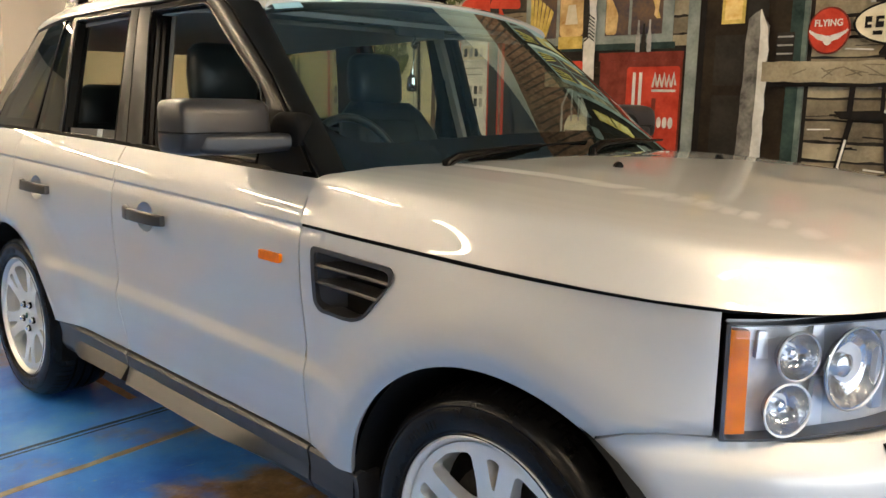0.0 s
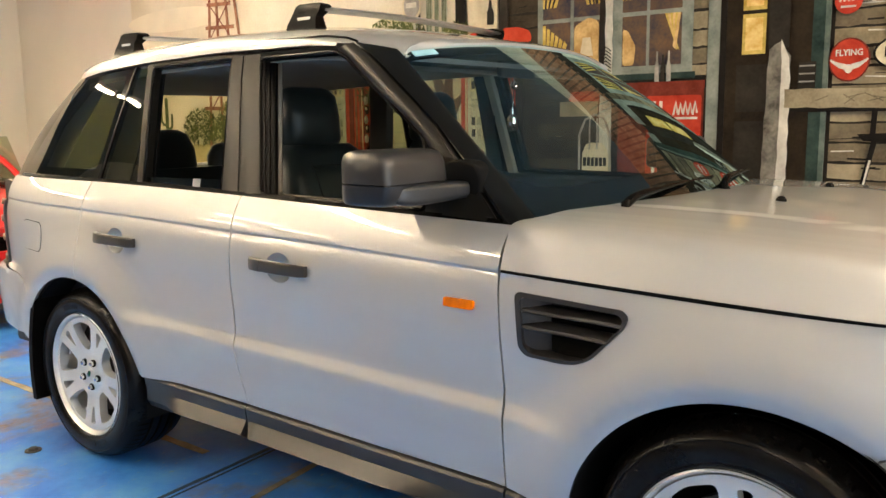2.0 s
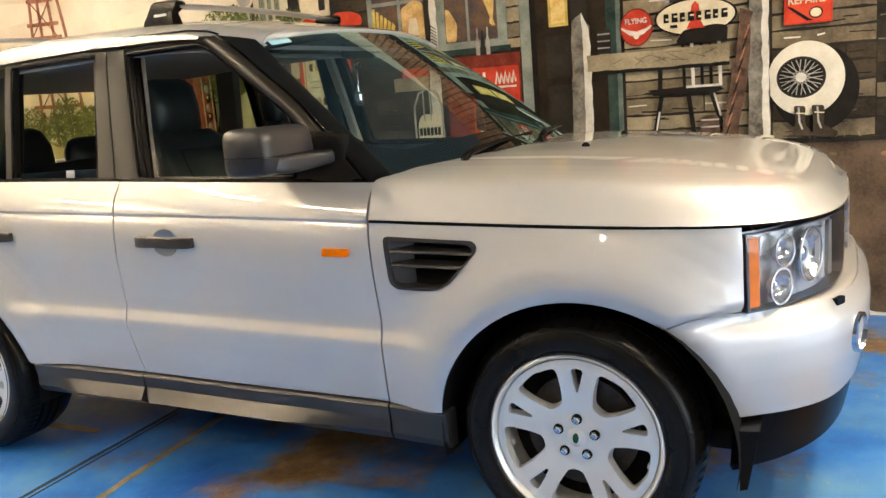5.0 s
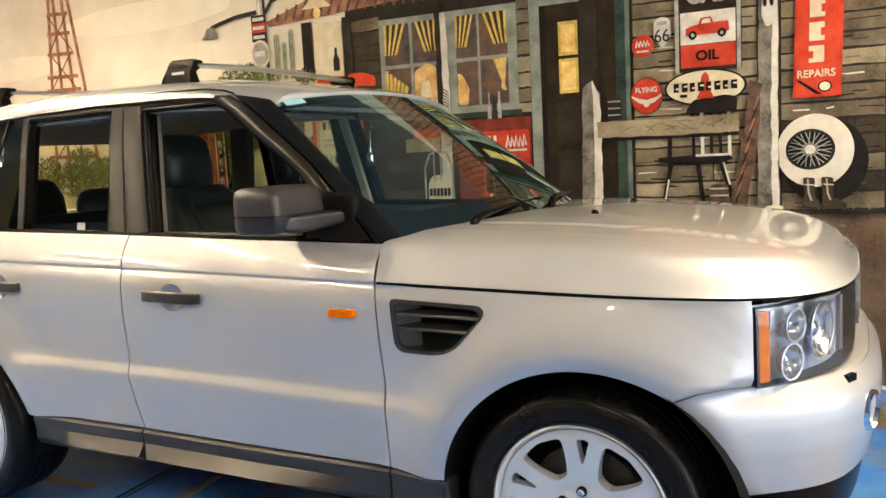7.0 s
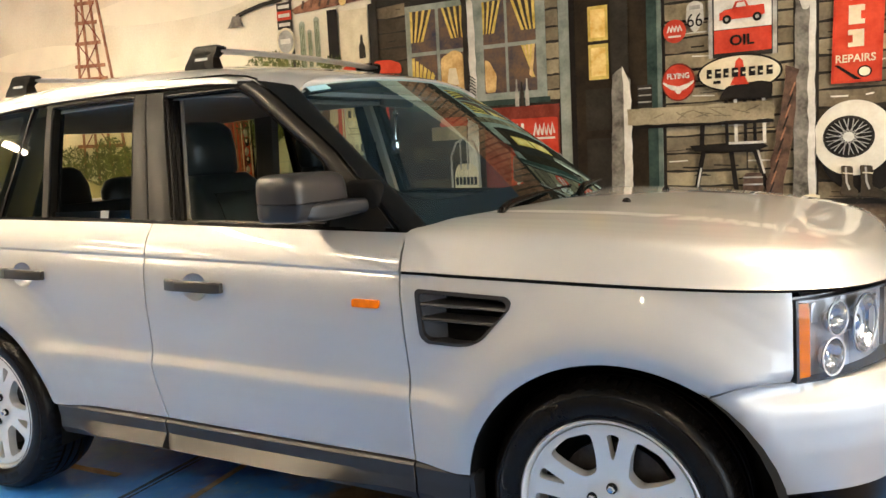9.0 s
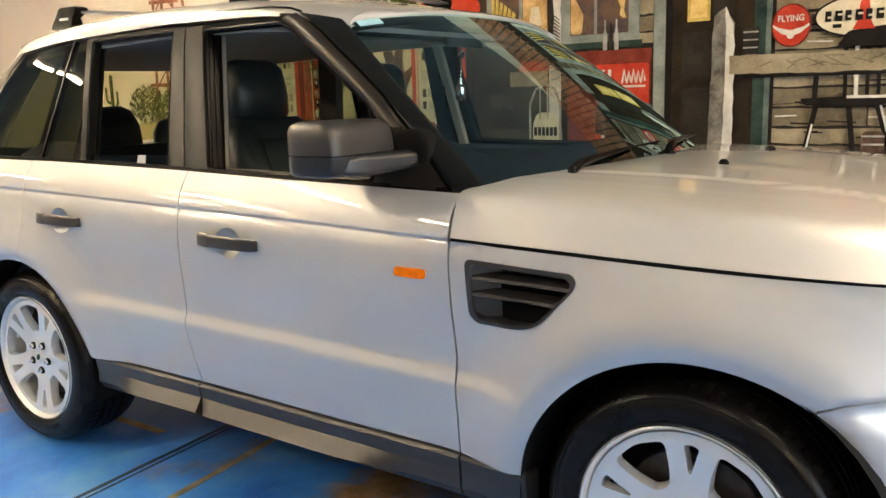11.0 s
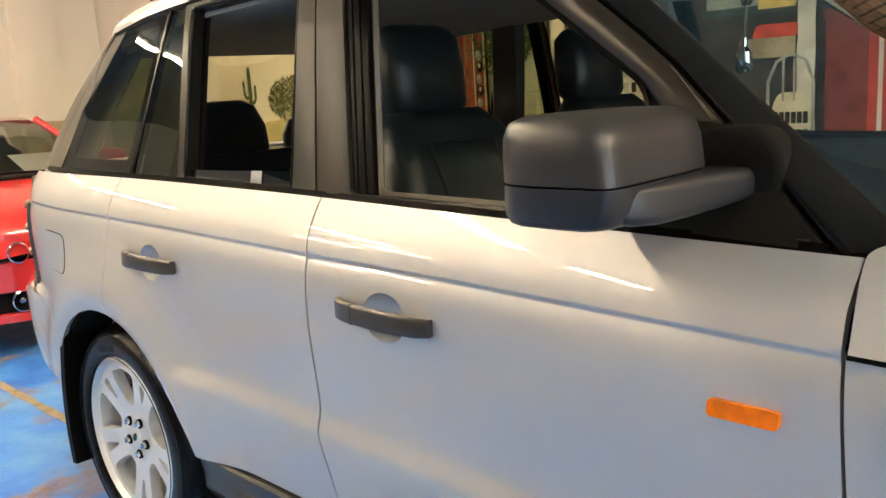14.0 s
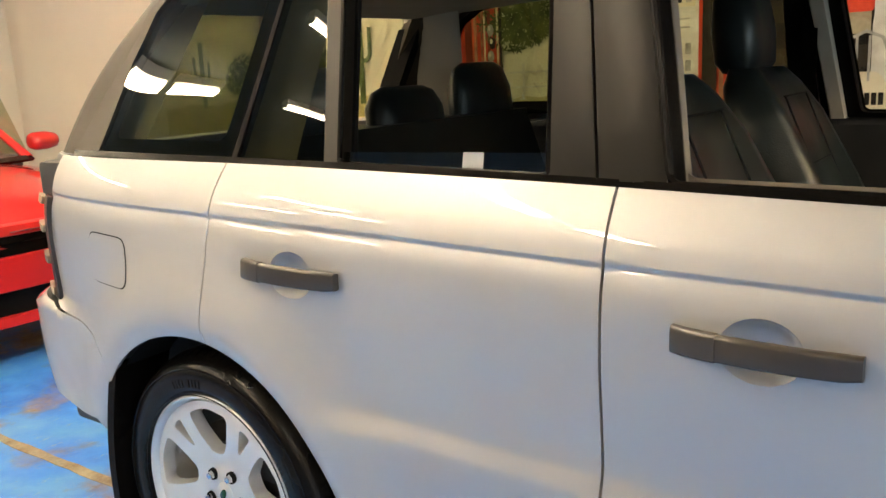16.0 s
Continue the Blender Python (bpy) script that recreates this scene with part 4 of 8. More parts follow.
# front pillars: a rounded cover between the door frame and the screen
def front_pillar(sg):
    rings = []
    seam = [Vector(p) for p in PILLAR_SEAM]
    run = [0.0]
    for a, b in zip(seam, seam[1:]):
        run.append(run[-1] + (b - a).length)
    for i in range(21):
        t = i / 20
        x = float(np.interp(t * run[-1], run, [p.x for p in seam]))
        z = float(np.interp(t * run[-1], run, [p.y for p in seam]))
        rear = Vector((x, -glass_half(x, z) + 0.002, z))
        front = screen(-0.999, 0.99 - t * 0.975)
        if t > 0.9:
            front = front.lerp(Vector((0.822, -0.842, 1.143)), (t - 0.9) / 0.1)
        out = Vector((0.35, -0.75, 0.55)).normalized() * min(1.0, 0.3 + t * 4)
        ring = [rear, rear.lerp(front, 0.03) + out * 0.006, rear.lerp(front, 0.15) + out * 0.010, rear.lerp(front, 0.4) + out * 0.012, rear.lerp(front, 0.65) + out * 0.0115, rear.lerp(front, 0.84) + out * 0.009, rear.lerp(front, 0.95) + out * 0.005, front, front.lerp(rear, 0.3) - out * 0.03, front.lerp(rear, 0.8) - out * 0.035]
        rings.append([Vector((p.x, p.y * sg, p.z)) for p in ring])
    return loft(rings, angle=60)


part("front_pillar", front_pillar(1), PILLAR_BLACK, car, "satin black front pillar cover")
part("front_pillar", front_pillar(-1), PILLAR_BLACK, car, "satin black front pillar cover")

# cowl, wipers and washer jets
part("cowl", loft([[Vector((0.80 + 0.20 * (1 - abs(a) ** 2.2) + dx, 0.80 * a, 1.150 - 0.035 * a * a + dz)) for dx, dz in ((-0.05, -0.02), (0.02, 0.006), (0.075, 0.004), (0.08, -0.03), (-0.05, -0.05))] for a in [i / 12 - 1 for i in range(25)]], angle=30), BLACK_TRIM, car, "black cowl grille")


def wiper(px, py, pz, tipx, tipy, tipz):
    p, t = Vector((px, py, pz)), Vector((tipx, tipy, tipz))
    up = Vector((0.3, 0, 0.95))
    knee = p.lerp(t, 0.14) + up * 0.022
    arm = part("wiper", tube([p + Vector((0.012, -0.012, -0.028)), p + Vector((0.004, -0.004, 0.002)), p.lerp(t, 0.06) + up * 0.018, knee, p.lerp(t, 0.45) + up * 0.020, p.lerp(t, 0.62) + up * 0.016], [0.013, 0.014, 0.0135, 0.011, 0.008, 0.006], 8), BLACK_TRIM, car, "black wiper arm")
    blade = [p.lerp(t, 0.16) + Vector((-0.012, 0, 0.004)), p.lerp(t, 0.40) + Vector((-0.010, 0, 0.008)), p.lerp(t, 0.62) + Vector((-0.008, 0, 0.010)), p.lerp(t, 1.0) + Vector((-0.004, 0, 0.004))]
    part("wiper_blade", tube(blade, [0.004, 0.007, 0.008, 0.004], 6), BLACK_TRIM, arm)
    part("pivot_cap", lathe([(0.001, 0.010), (0.012, 0.008), (0.016, 0.0), (0.016, -0.03)], 16, (px + 0.012, py - 0.012, pz - 0.012), "z"), BLACK_TRIM, arm)


wiper(0.945, -0.610, 1.182, 0.985, -0.02, 1.226)
wiper(1.025, -0.05, 1.206, 0.930, 0.54, 1.218)
for y in (-0.29, 0.29):
    part("washer_jet", loft([[Vector((1.27 + 0.015 * k * c, y + 0.011 * k * s, 1.182 + h)) for c, s in ((math.cos(a), math.sin(a)) for a in (i * math.pi / 5 for i in range(10)))] for k, h in ((1, 0.0), (1, 0.006), (0.6, 0.014), (0.1, 0.016))]), BLACK_TRIM, car, "black washer jet")


# door mirrors
def mirror_unit(sg, owner):
    def half(z0, z1):
        """One half of the housing: rings from the outer end to the inner one, chamfered towards the front."""
        rows = []
        for y, k, sx in ((-1.149, 0.50, 0.032), (-1.144, 0.70, 0.022), (-1.130, 0.87, 0.011), (-1.105, 0.96, 0.004), (-1.07, 1.0, 0.0), (-0.98, 1.0, 0.0), (-0.905, 0.98, -0.003), (-0.886, 0.93, -0.005), (-0.878, 0.80, -0.008)):
            up = [(-0.100, 0.0), (-0.101, 0.40), (-0.099, 0.72), (-0.090, 0.91), (-0.070, 0.985), (-0.03, 1.0), (0.04, 1.0), (0.066, 0.955), (0.083, 0.82), (0.093, 0.55), (0.099, 0.0)]
            rows.append([Vector((0.455 + sx + dx * k, y * sg, z0 + (z1 - z0) * h * (1 - (1 - k) * 0.5))) for dx, h in up])
        return loft(rows, angle=50)
    u = part("door_mirror", half(1.2575, 1.344), GREY_PLASTIC, owner, "dark grey door mirror cap")
    part("mirror_lower_shell", half(1.2545, 1.196), SHADED_PLASTIC, u, "grey lower mirror shell, coloured darker for shade")
    arm = []
    for y, x0, x1, zb, zt in ((-1.106, 0.528, 0.538, 1.216, 1.240), (-1.098, 0.524, 0.548, 1.207, 1.249), (-1.08, 0.520, 0.556, 1.201, 1.2525), (-1.04, 0.516, 0.566, 1.198, 1.2535), (-0.98, 0.512, 0.576, 1.199, 1.2535), (-0.92, 0.512, 0.588, 1.203, 1.2535), (-0.875, 0.515, 0.598, 1.207, 1.2535), (-0.85, 0.52, 0.604, 1.209, 1.2535)):
        arm.append([Vector(((x0 + x1) / 2 + dx, y * sg, (zt + zb) / 2 + dz)) for dx, dz in rounded(0, 0, x1 - x0, zt - zb, min(0.016, (x1 - x0) * 0.4, (zt - zb) * 0.4), 4)])
    part("mirror_arm", loft(arm, angle=60), SHADED_PLASTIC, u, "grey mirror arm, coloured darker for shade")
    part("mirror_foot", loft([[Vector((0.565 + dx * k, y * sg, 1.236 + dz * k)) for dx, dz in rounded(0, 0.012, 0.150, 0.125, 0.055, 6)] for y, k in ((-0.80, 1.02), (-0.848, 1.0), (-0.856, 0.94), (-0.860, 0.82))], angle=40), LINER, u, "black mirror foot")
    part("mirror_seam", loft([[Vector((0.455 + sx + dx * k, y * sg, z)) for dx, z in ((-0.092, 1.2535), (0.092, 1.2535), (0.092, 1.2585), (-0.092, 1.2585))] for y, k, sx in ((-1.140, 0.55, 0.03), (-1.133, 0.76, 0.018), (-1.115, 0.92, 0.008), (-1.08, 1.0, 0.0), (-0.90, 0.97, 0.0))]), LINER, u)
    part("mirror_glass", box(0.3585, min(-1.10 * sg, -0.93 * sg), 1.225, 0.362, max(-1.10 * sg, -0.93 * sg), 1.315, 0.001), CHROME, u, "mirror glass")


for flip in (False, True):
    mirror_unit(-1 if flip else 1, parts["front_door", flip])


# ---- the silver car: door furniture, vents, lamps ----
def skin(x, z, d=0.0):
    """A point on the near side's skin, d metres out."""
    s = s_of(x)
    p, n = plan(s)
    return side(s, z) + n * d


def handle(owner, x0, z0, sg):
    def P(x, z, d):
        p = skin(x, z, d)
        return Vector((p.x, p.y * sg, p.z))
    rings = []
    for i in range(13):
        t = i / 12
        x = x0 + 0.258 * t
        lift = 0.008 + 0.028 * math.sin(math.pi * t) ** 0.7
        hh = 0.040 - 0.004 * abs(t - 0.5)
        zc = z0 - 0.006 * t + 0.004 * math.sin(math.pi * t)
        if i in (0, 12):
            hh *= 0.9
        rings.append([P(x, zc + dz, lift + dd) for dd, dz in rounded(0, 0, 0.018, hh, 0.006, 3)])
    h = part("door_handle", loft(rings, angle=45), HANDLE_GREY, owner, "dark grey pull handle")
    part("key_cover", loft([[P(x0 + 0.258 * t, z0 - 0.006 * t + 0.004 * math.sin(math.pi * t) + dz, 0.008 + 0.028 * math.sin(math.pi * t) ** 0.7 + dd) for dd, dz in rounded(0, 0, 0.020, 0.042, 0.006, 3)] for t in (0.004, 0.07, 0.14, 0.21, 0.28)], angle=45), HANDLE_GREY, h)
    # dished cup behind the handle
    cx, cz = x0 + 0.125, z0 - 0.007
    rows = []
    for k in range(9):
        r = 1 - (k / 8) ** 1.4
        dep = -0.038 * (1 - r ** 3) - 0.001
        rows.append([P(cx + 0.060 * r * math.cos(a), cz + 0.049 * r * math.sin(a), dep) for a in (2 * math.pi * i / 32 for i in range(32))])
    verts = [p for r in rows for p in r]
    bm = bmesh.new()
    vs = [[bm.verts.new(p) for p in r] for r in rows[:-1]]
    mid = bm.verts.new(rows[-1][0])
    for a, b in zip(vs, vs[1:]):
        for i in range(32):
            bm.faces.new((a[i], a[(i + 1) % 32], b[(i + 1) % 32], b[i]))
    for i in range(32):
        bm.faces.new((vs[-1][i], vs[-1][(i + 1) % 32], mid))
    bmesh.ops.recalc_face_normals(bm, faces=bm.faces)
    if sum(f.normal.y for f in bm.faces) * sg > 0:
        bmesh.ops.reverse_faces(bm, faces=bm.faces)
    part("handle_cup", smooth_bm(bm, 60), SILVER, owner, "silver dished handle recess")


for flip in (False, True):
    sg = -1 if flip else 1
    handle(parts["front_door", flip], -0.212, 0.966, sg)
    handle(parts["rear_door", flip], -1.138, 0.984, sg)


def wing_fittings(sg, wing, door, quarter):
    def P(s, z, d=0.0):
        p, n = plan(s)
        q = side(s, z) + n * d
        return Vector((q.x, q.y * sg, q.z))
    # indicator on the door
    line = round_corners(xs([(0.580, 0.946), (0.680, 0.945), (0.677, 0.919), (0.578, 0.920)]), 0.008)
    flip = sg < 0
    part("indicator", panel(lambda s, z: side(s, z) + plan(s)[1] * 0.008, line, (), (0.02, 0.01), 0.012, mirror=flip), AMBER, door, "amber side indicator")
    # vent: frame, three blades, mesh back
    inner = [(s + (c[0] - s) * 0.09, z + (c[1] - z) * 0.13) for c in [(sum(p[0] for p in vent_hole) / len(vent_hole), sum(p[1] for p in vent_hole) / len(vent_hole))] for s, z in vent_hole]
    frame_ = part("side_vent", panel(lambda s, z: side(s, z) + plan(s)[1] * 0.004, vent_hole, (inner,), (0.03, 0.03), 0.05, mirror=flip), GREY_PLASTIC, wing, "dark grey side vent")
    back = [(s, z) for s, z in vent_hole]
    part("vent_mesh", panel(lambda s, z: side(s, z) - plan(s)[1] * 0.055, back, (), (0.03, 0.03), 0.0, mirror=flip), LINER, frame_, "black vent mesh")
    sc = s_of(0.83)
    part("vent_cheek", loft([[P(s, z, d) for s, d in ((sc - 0.012, 0.0), (sc + 0.052, -0.054), (sc - 0.012, -0.056))] for z in (0.83, 0.972)]), GREY_PLASTIC, frame_)
    for k, (z, s1) in enumerate(((0.936, 1.100), (0.893, 1.062))):
        s0, s1 = s_of(0.823), s_of(s1)
        rows = []
        for i in range(9):
            s = s0 + (s1 - s0) * i / 8
            zz = z - 0.005 * i / 8
            rows.append([P(s, zz + 0.006, 0.000), P(s, zz - 0.001, 0.002), P(s, zz - 0.004, -0.004), P(s, zz + 0.010, -0.05), P(s, zz + 0.014, -0.05)])
        part("vent_blade", loft(rows), GREY_PLASTIC, frame_, "dark grey vent blade")
    # criss-cross mesh wires
    for k in range(9):
        s0 = s_of(0.86 + 0.03 * k)
        part("mesh_wire", tube([P(s0, 0.968, -0.05), P(s0 + 0.024, 0.935, -0.05)], 0.0015, 4), BLACK_TRIM, frame_)
        part("mesh_wire", tube([P(s0 + 0.024, 0.968, -0.05), P(s0, 0.935, -0.05)], 0.0015, 4), BLACK_TRIM, frame_)
    # fuel flap, on one side only
    if not flip:
        line = round_corners(xs([(-1.738, 1.020), (-1.575, 1.012), (-1.568, 0.885), (-1.742, 0.888)]), 0.032)
        part("fuel_flap_gap", panel(lambda s, z: side(s, z) + plan(s)[1] * 0.0012, line, (), (0.03, 0.02), 0.001), LINER, quarter)
        c = (s_of(-1.655), 0.952)
        line2 = [(s + (c[0] - s) * 0.035, z + (c[1] - z) * 0.04) for s, z in line]
        part("fuel_flap", panel(lambda s, z: side(s, z) + plan(s)[1] * 0.003, line2, (), (0.03, 0.02), 0.004), SILVER, quarter, "silver fuel flap")


for flip in (False, True):
    wing_fittings(-1 if flip else 1, parts["front_wing", flip], parts["front_door", flip], parts["rear_quarter", flip])


# sills with a bulged lower step
def sill(x0, x1, bulge, sg):
    rows = []
    n = max(6, int((x1 - x0) / 0.04))
    for i in range(n + 1):
        x = x0 + (x1 - x0) * i / n
        t = (x - x0) / (x1 - x0)
        b = bulge(t)
        zt = sill_z(x) - 0.004
        prof = [(-0.90, zt - 0.01), (-0.914, zt), (-0.930, zt - 0.003), (-0.936, zt - 0.012), (-0.930, zt - 0.055), (-0.930 - 0.006 * b, zt - 0.062), (-0.930 - 0.034 * b, zt - 0.088 - 0.010 * b), (-0.930 - 0.036 * b, zt - 0.100), (-0.915, zt - 0.128), (-0.86, zt - 0.135), (-0.86, zt - 0.01)]
        rows.append([Vector((x, y * sg, z)) for y, z in prof])
    return loft(rows, angle=28)


for sg in (1, -1):
    a = part("sill", sill(-0.303, 0.757, lambda t: step01(t / 0.02) * (1 - step01((t - 0.55) / 0.42)) + 0.04, sg), SILL_PLASTIC, car, "dark grey plastic sill with bulged step")
    part("sill", sill(-0.905, -0.309, lambda t: step01((t - 0.15) / 0.3) * (1 - 0.2 * t) + 0.02, sg), SILL_PLASTIC, car, "dark grey plastic sill with bulged step")
    part("sill", sill(0.764, 0.965, lambda t: 0.0, sg), SILL_PLASTIC, car, "dark grey plastic sill end")
part("underbody", box(-1.9, -0.66, 0.27, 1.9, 0.66, 0.34, 0.02), LINER, car, "black underbody")
part("cabin_floor", box(-2.1, -0.85, 0.40, 0.95, 0.85, 0.47, 0.02), CABIN, car, "dark cabin floor")


# wheel arch liners
def liner(c, sg):
    rows = []
    for i in range(25):
        a = radians(-12 + 204 * i / 24)
        r = ARCH_R + 0.006
        rows.append([Vector((c[0] + r * math.cos(a), y * sg, c[1] + r * math.sin(a))) for y in (-0.935, -0.55)])
    bm = loft(rows, cap=False, closed=False)
    vs = [bm.verts.new((c[0] + (ARCH_R + 0.006) * math.cos(radians(-12 + 204 * i / 24)), -0.56 * sg, c[1] + (ARCH_R + 0.006) * math.sin(radians(-12 + 204 * i / 24)))) for i in range(25)]
    bm.faces.new(vs)
    return bm


for c in (FRONT_ARCH, REAR_ARCH):
    for sg in (1, -1):
        part("arch_liner", liner(c, sg), LINER, car, "black wheel arch liner")
for sg in (1, -1):
    # mud flap behind the rear wheel
    rows = []
    for i in range(12):
        t = i / 11
        z = 0.20 + 0.475 * t
        x = -1.735 - 0.055 * math.sin(1.4 * t) * (1 - t) + (0.06 * t ** 2)
        w = 0.27
        rows.append([Vector((x - 0.012, -0.965 * sg, z)), Vector((x + 0.012, -0.962 * sg, z)), Vector((x + 0.014, (-0.965 + w) * sg, z)), Vector((x - 0.012, (-0.965 + w) * sg, z))])
    part("mud_flap", loft(rows, angle=30), BLACK_TRIM, car, "black rubber mud flap")
    part("mud_flap_front", loft([[Vector((1.833 + dx * (0.35 + 0.65 * t), y * sg, 0.258 + 0.175 * t)) for dx, y in ((-0.004, -0.885), (0.05, -0.872), (0.05, -0.66), (-0.004, -0.66))] for t in (0, 0.12, 0.5, 1)], angle=30), BLACK_TRIM, car, "black air deflector below the bumper")


# ---- wheels ----
def polar(r, a):
    return (r * math.cos(a), r * math.sin(a))


def rim_face(c):
    """Five split spokes: a dished disc with openings."""
    holes = []
    for k in range(5):
        a = radians(90 + 72 * k)
        # slit in the spoke
        holes.append(round_corners([polar(0.138, a - 0.025), polar(0.206, a - 0.088), polar(0.211, a), polar(0.206, a + 0.088), polar(0.138, a + 0.025)], 0.008, 4))
        # large opening between spokes
        b = a + radians(36)
        holes.append(round_corners([polar(0.104, b - 0.20), polar(0.150, b - 0.315), polar(0.213, b - 0.335), polar(0.218, b), polar(0.213, b + 0.335), polar(0.150, b + 0.315), polar(0.104, b + 0.20), polar(0.098, b)], 0.020, 4))
    ring = [polar(0.2335, 2 * math.pi * i / 72) for i in range(72)]
    dish = curve_table([(0.0, 0.012), (0.05, 0.012), (0.075, 0.018), (0.11, 0.012), (0.17, 0.002), (0.215, -0.003), (0.2335, 0.002), (0.3, 0.0)], 0.008)

    def surf(u, v):
        return Vector((c[0] + u, c[1] + dish(math.hypot(u, v)), c[2] + v))
    return panel(surf, ring, holes, (0.016, 0.016), 0.035, edge=0.012)


def make_wheel(x, turn):
    c = Vector((0, 0, 0))
    # tyre: along points outwards
    prof = [(0.256, 0.008), (0.263, 0.020), (0.273, 0.030), (0.290, 0.036), (0.315, 0.036), (0.338, 0.028), (0.352, 0.014), (0.3585, -0.002), (0.3615, -0.012)]
    tread = [(0.366, -0.035), (0.367, -0.062), (0.360, -0.064), (0.360, -0.072), (0.368, -0.074), (0.3685, -0.104), (0.361, -0.106), (0.361, -0.114), (0.3685, -0.116), (0.368, -0.146), (0.360, -0.148), (0.360, -0.156), (0.367, -0.158), (0.366, -0.19)]
    tail = [(0.3615, -0.208), (0.352, -0.236), (0.33, -0.252), (0.28, -0.254), (0.25, -0.245), (0.244, -0.225)]
    prof = [(r, -d) for r, d in prof + tread + tail]
    w = part("wheel", lathe(prof, 96, c), RUBBER, car, "black road tyre on a silver alloy wheel")
    bm = bmesh.new()
    # shoulder blocks of the tread
    for i in range(72):
        a = 2 * math.pi * i / 72
        a1 = a + 2 * math.pi / 72 * 0.72
        pts = []
        for aa in (a, a1):
            for r, d in ((0.3565, 0.004), (0.3645, -0.012), (0.3695, -0.034), (0.3695, -0.058), (0.360, -0.058), (0.352, 0.0)):
                pts.append(bm.verts.new((r * math.cos(aa), -d, r * math.sin(aa))))
        for k in range(6):
            bm.faces.new((pts[k], pts[(k + 1) % 6], pts[6 + (k + 1) % 6], pts[6 + k]))
        bm.faces.new(pts[:6][::-1])
        bm.faces.new(pts[6:])
    bmesh.ops.recalc_face_normals(bm, faces=bm.faces)
    part("tread", bm, RUBBER, w, "tread shoulder blocks")
    # moulded ribs and lettering bars of the side wall
    for r, ww in ((0.268, 0.0015), (0.332, 0.002)):
        ring = [(r * math.cos(2 * math.pi * i / 72), -0.0335 if r < 0.3 else -0.0315, r * math.sin(2 * math.pi * i / 72)) for i in range(72)]
        part("sidewall_rib", tube(ring, ww, 5, True), RUBBER, w)
    rnd = random.Random(5)
    for start, count in ((0.9, 7), (2.15, 9), (4.2, 7), (5.4, 9)):
        for k in range(count):
            a = start + k * 0.042
            if rnd.random() < 0.15:
                continue
            part("sidewall_mark", loft([[Vector(((0.298 + dr) * math.cos(a + da), -d, (0.298 + dr) * math.sin(a + da))) for dr, da in ((-0.010, -0.014), (0.010, -0.014), (0.010, 0.014), (-0.010, 0.014))] for d in (0.034, 0.0376)]), RUBBER, w)
    RS = 1.052
    rim = part("rim", rim_face((0, -0.012, 0)), ALLOY, w, "silver five split-spoke alloy rim")
    part("rim_barrel", lathe([(0.230, 0.011), (0.236, -0.006), (0.242, -0.022), (0.247, -0.026), (0.252, -0.022), (0.250, -0.008), (0.243, -0.001), (0.238, 0.02), (0.225, 0.06), (0.222, 0.12), (0.222, 0.19), (0.235, 0.22)], 72, c), ALLOY, w, "silver rim barrel and lip")
    part("brake_disc", lathe([(0.05, 0.06), (0.165, 0.06), (0.165, 0.085), (0.05, 0.085)], 48, c), STEEL, w, "worn steel brake disc")
    part("brake_shield", lathe([(0.02, 0.10), (0.22, 0.10), (0.22, 0.11), (0.02, 0.11)], 48, c), LINER, w, "black brake shield")
    for k in range(5):
        a = radians(90 + 72 * k)
        cx, cz = 0.058 * math.cos(a), 0.058 * math.sin(a)
        part("lug_nut", lathe([(0.0005, -0.017), (0.0085, -0.016), (0.0105, -0.012), (0.0105, 0.0), (0.0125, 0.004)], 6, (cx, 0, cz)), CHROME, w, "chrome lug nut")
        # black ring gives the recess round each nut its shade by colour
        part("nut_shade_ring", lathe([(0.0105, -0.004), (0.0130, -0.0045), (0.0150, -0.0045), (0.0160, 0.004)], 20, (cx, 0, cz)), LINER, w, "dark ring for the shade in the nut's recess")
        # balance-weight studs inside the barrel, seen between the spokes
        b = a + radians(36)
        part("barrel_stud", lathe([(0.001, 0.012), (0.009, 0.014), (0.010, 0.03)], 10, (0.214 * math.cos(b), 0.02, 0.214 * math.sin(b)), "y"), ALLOY, w)
    part("centre_cap", lathe([(0.0005, -0.006), (0.022, -0.005), (0.029, -0.001), (0.031, 0.006)], 32, c), ALLOY, w, "silver centre cap")
    part("cap_badge", loft([[Vector((0.009 * k * math.cos(a), d, 0.016 * k * math.sin(a))) for a in (2 * math.pi * i / 20 for i in range(20))] for d, k in ((-0.004, 1.0), (-0.0085, 1.0), (-0.0092, 0.9))]), GREEN_BADGE, w, "dark green oval badge")
    # the rim's pieces share one larger radius
    for ob in list(w.children):
        if ob.name.split('.')[0] in ('rim', 'rim_barrel', 'barrel_stud', 'brake_disc', 'brake_shield'):
            ob.data.transform(Matrix.Diagonal((RS, 1, RS, 1)))
    return w


wheel0 = make_wheel(0, 0)
wheel0.location = (1.3725, -0.895, 0.367)
wheel0.rotation_euler = (0, radians(4), 0)


copy_thing(wheel0, pose(-1.3725, -0.895, 0.367, 0, 31, 0))
copy_thing(wheel0, pose(1.3725, 0.895, 0.367, 0, 12, 180))
copy_thing(wheel0, pose(-1.3725, 0.895, 0.367, 0, 50, 180))
for x in (1.3725, -1.3725):
    part("axle", tube([(x, -0.78, 0.367), (x, 0.78, 0.367)], 0.04, 12), LINER, car, "black axle")


# ---- head lamps, grille ----
HL0, HL1 = s_of(1.849), s_of(2.156) + 0.07


def setback(s):
    """How far the lamps and the grille stand behind the bumper's outline."""
    return 0.016 * step01((min(s, 2 * S_END - s) - HL0 - 0.10) / (HL1 - HL0 - 0.05))


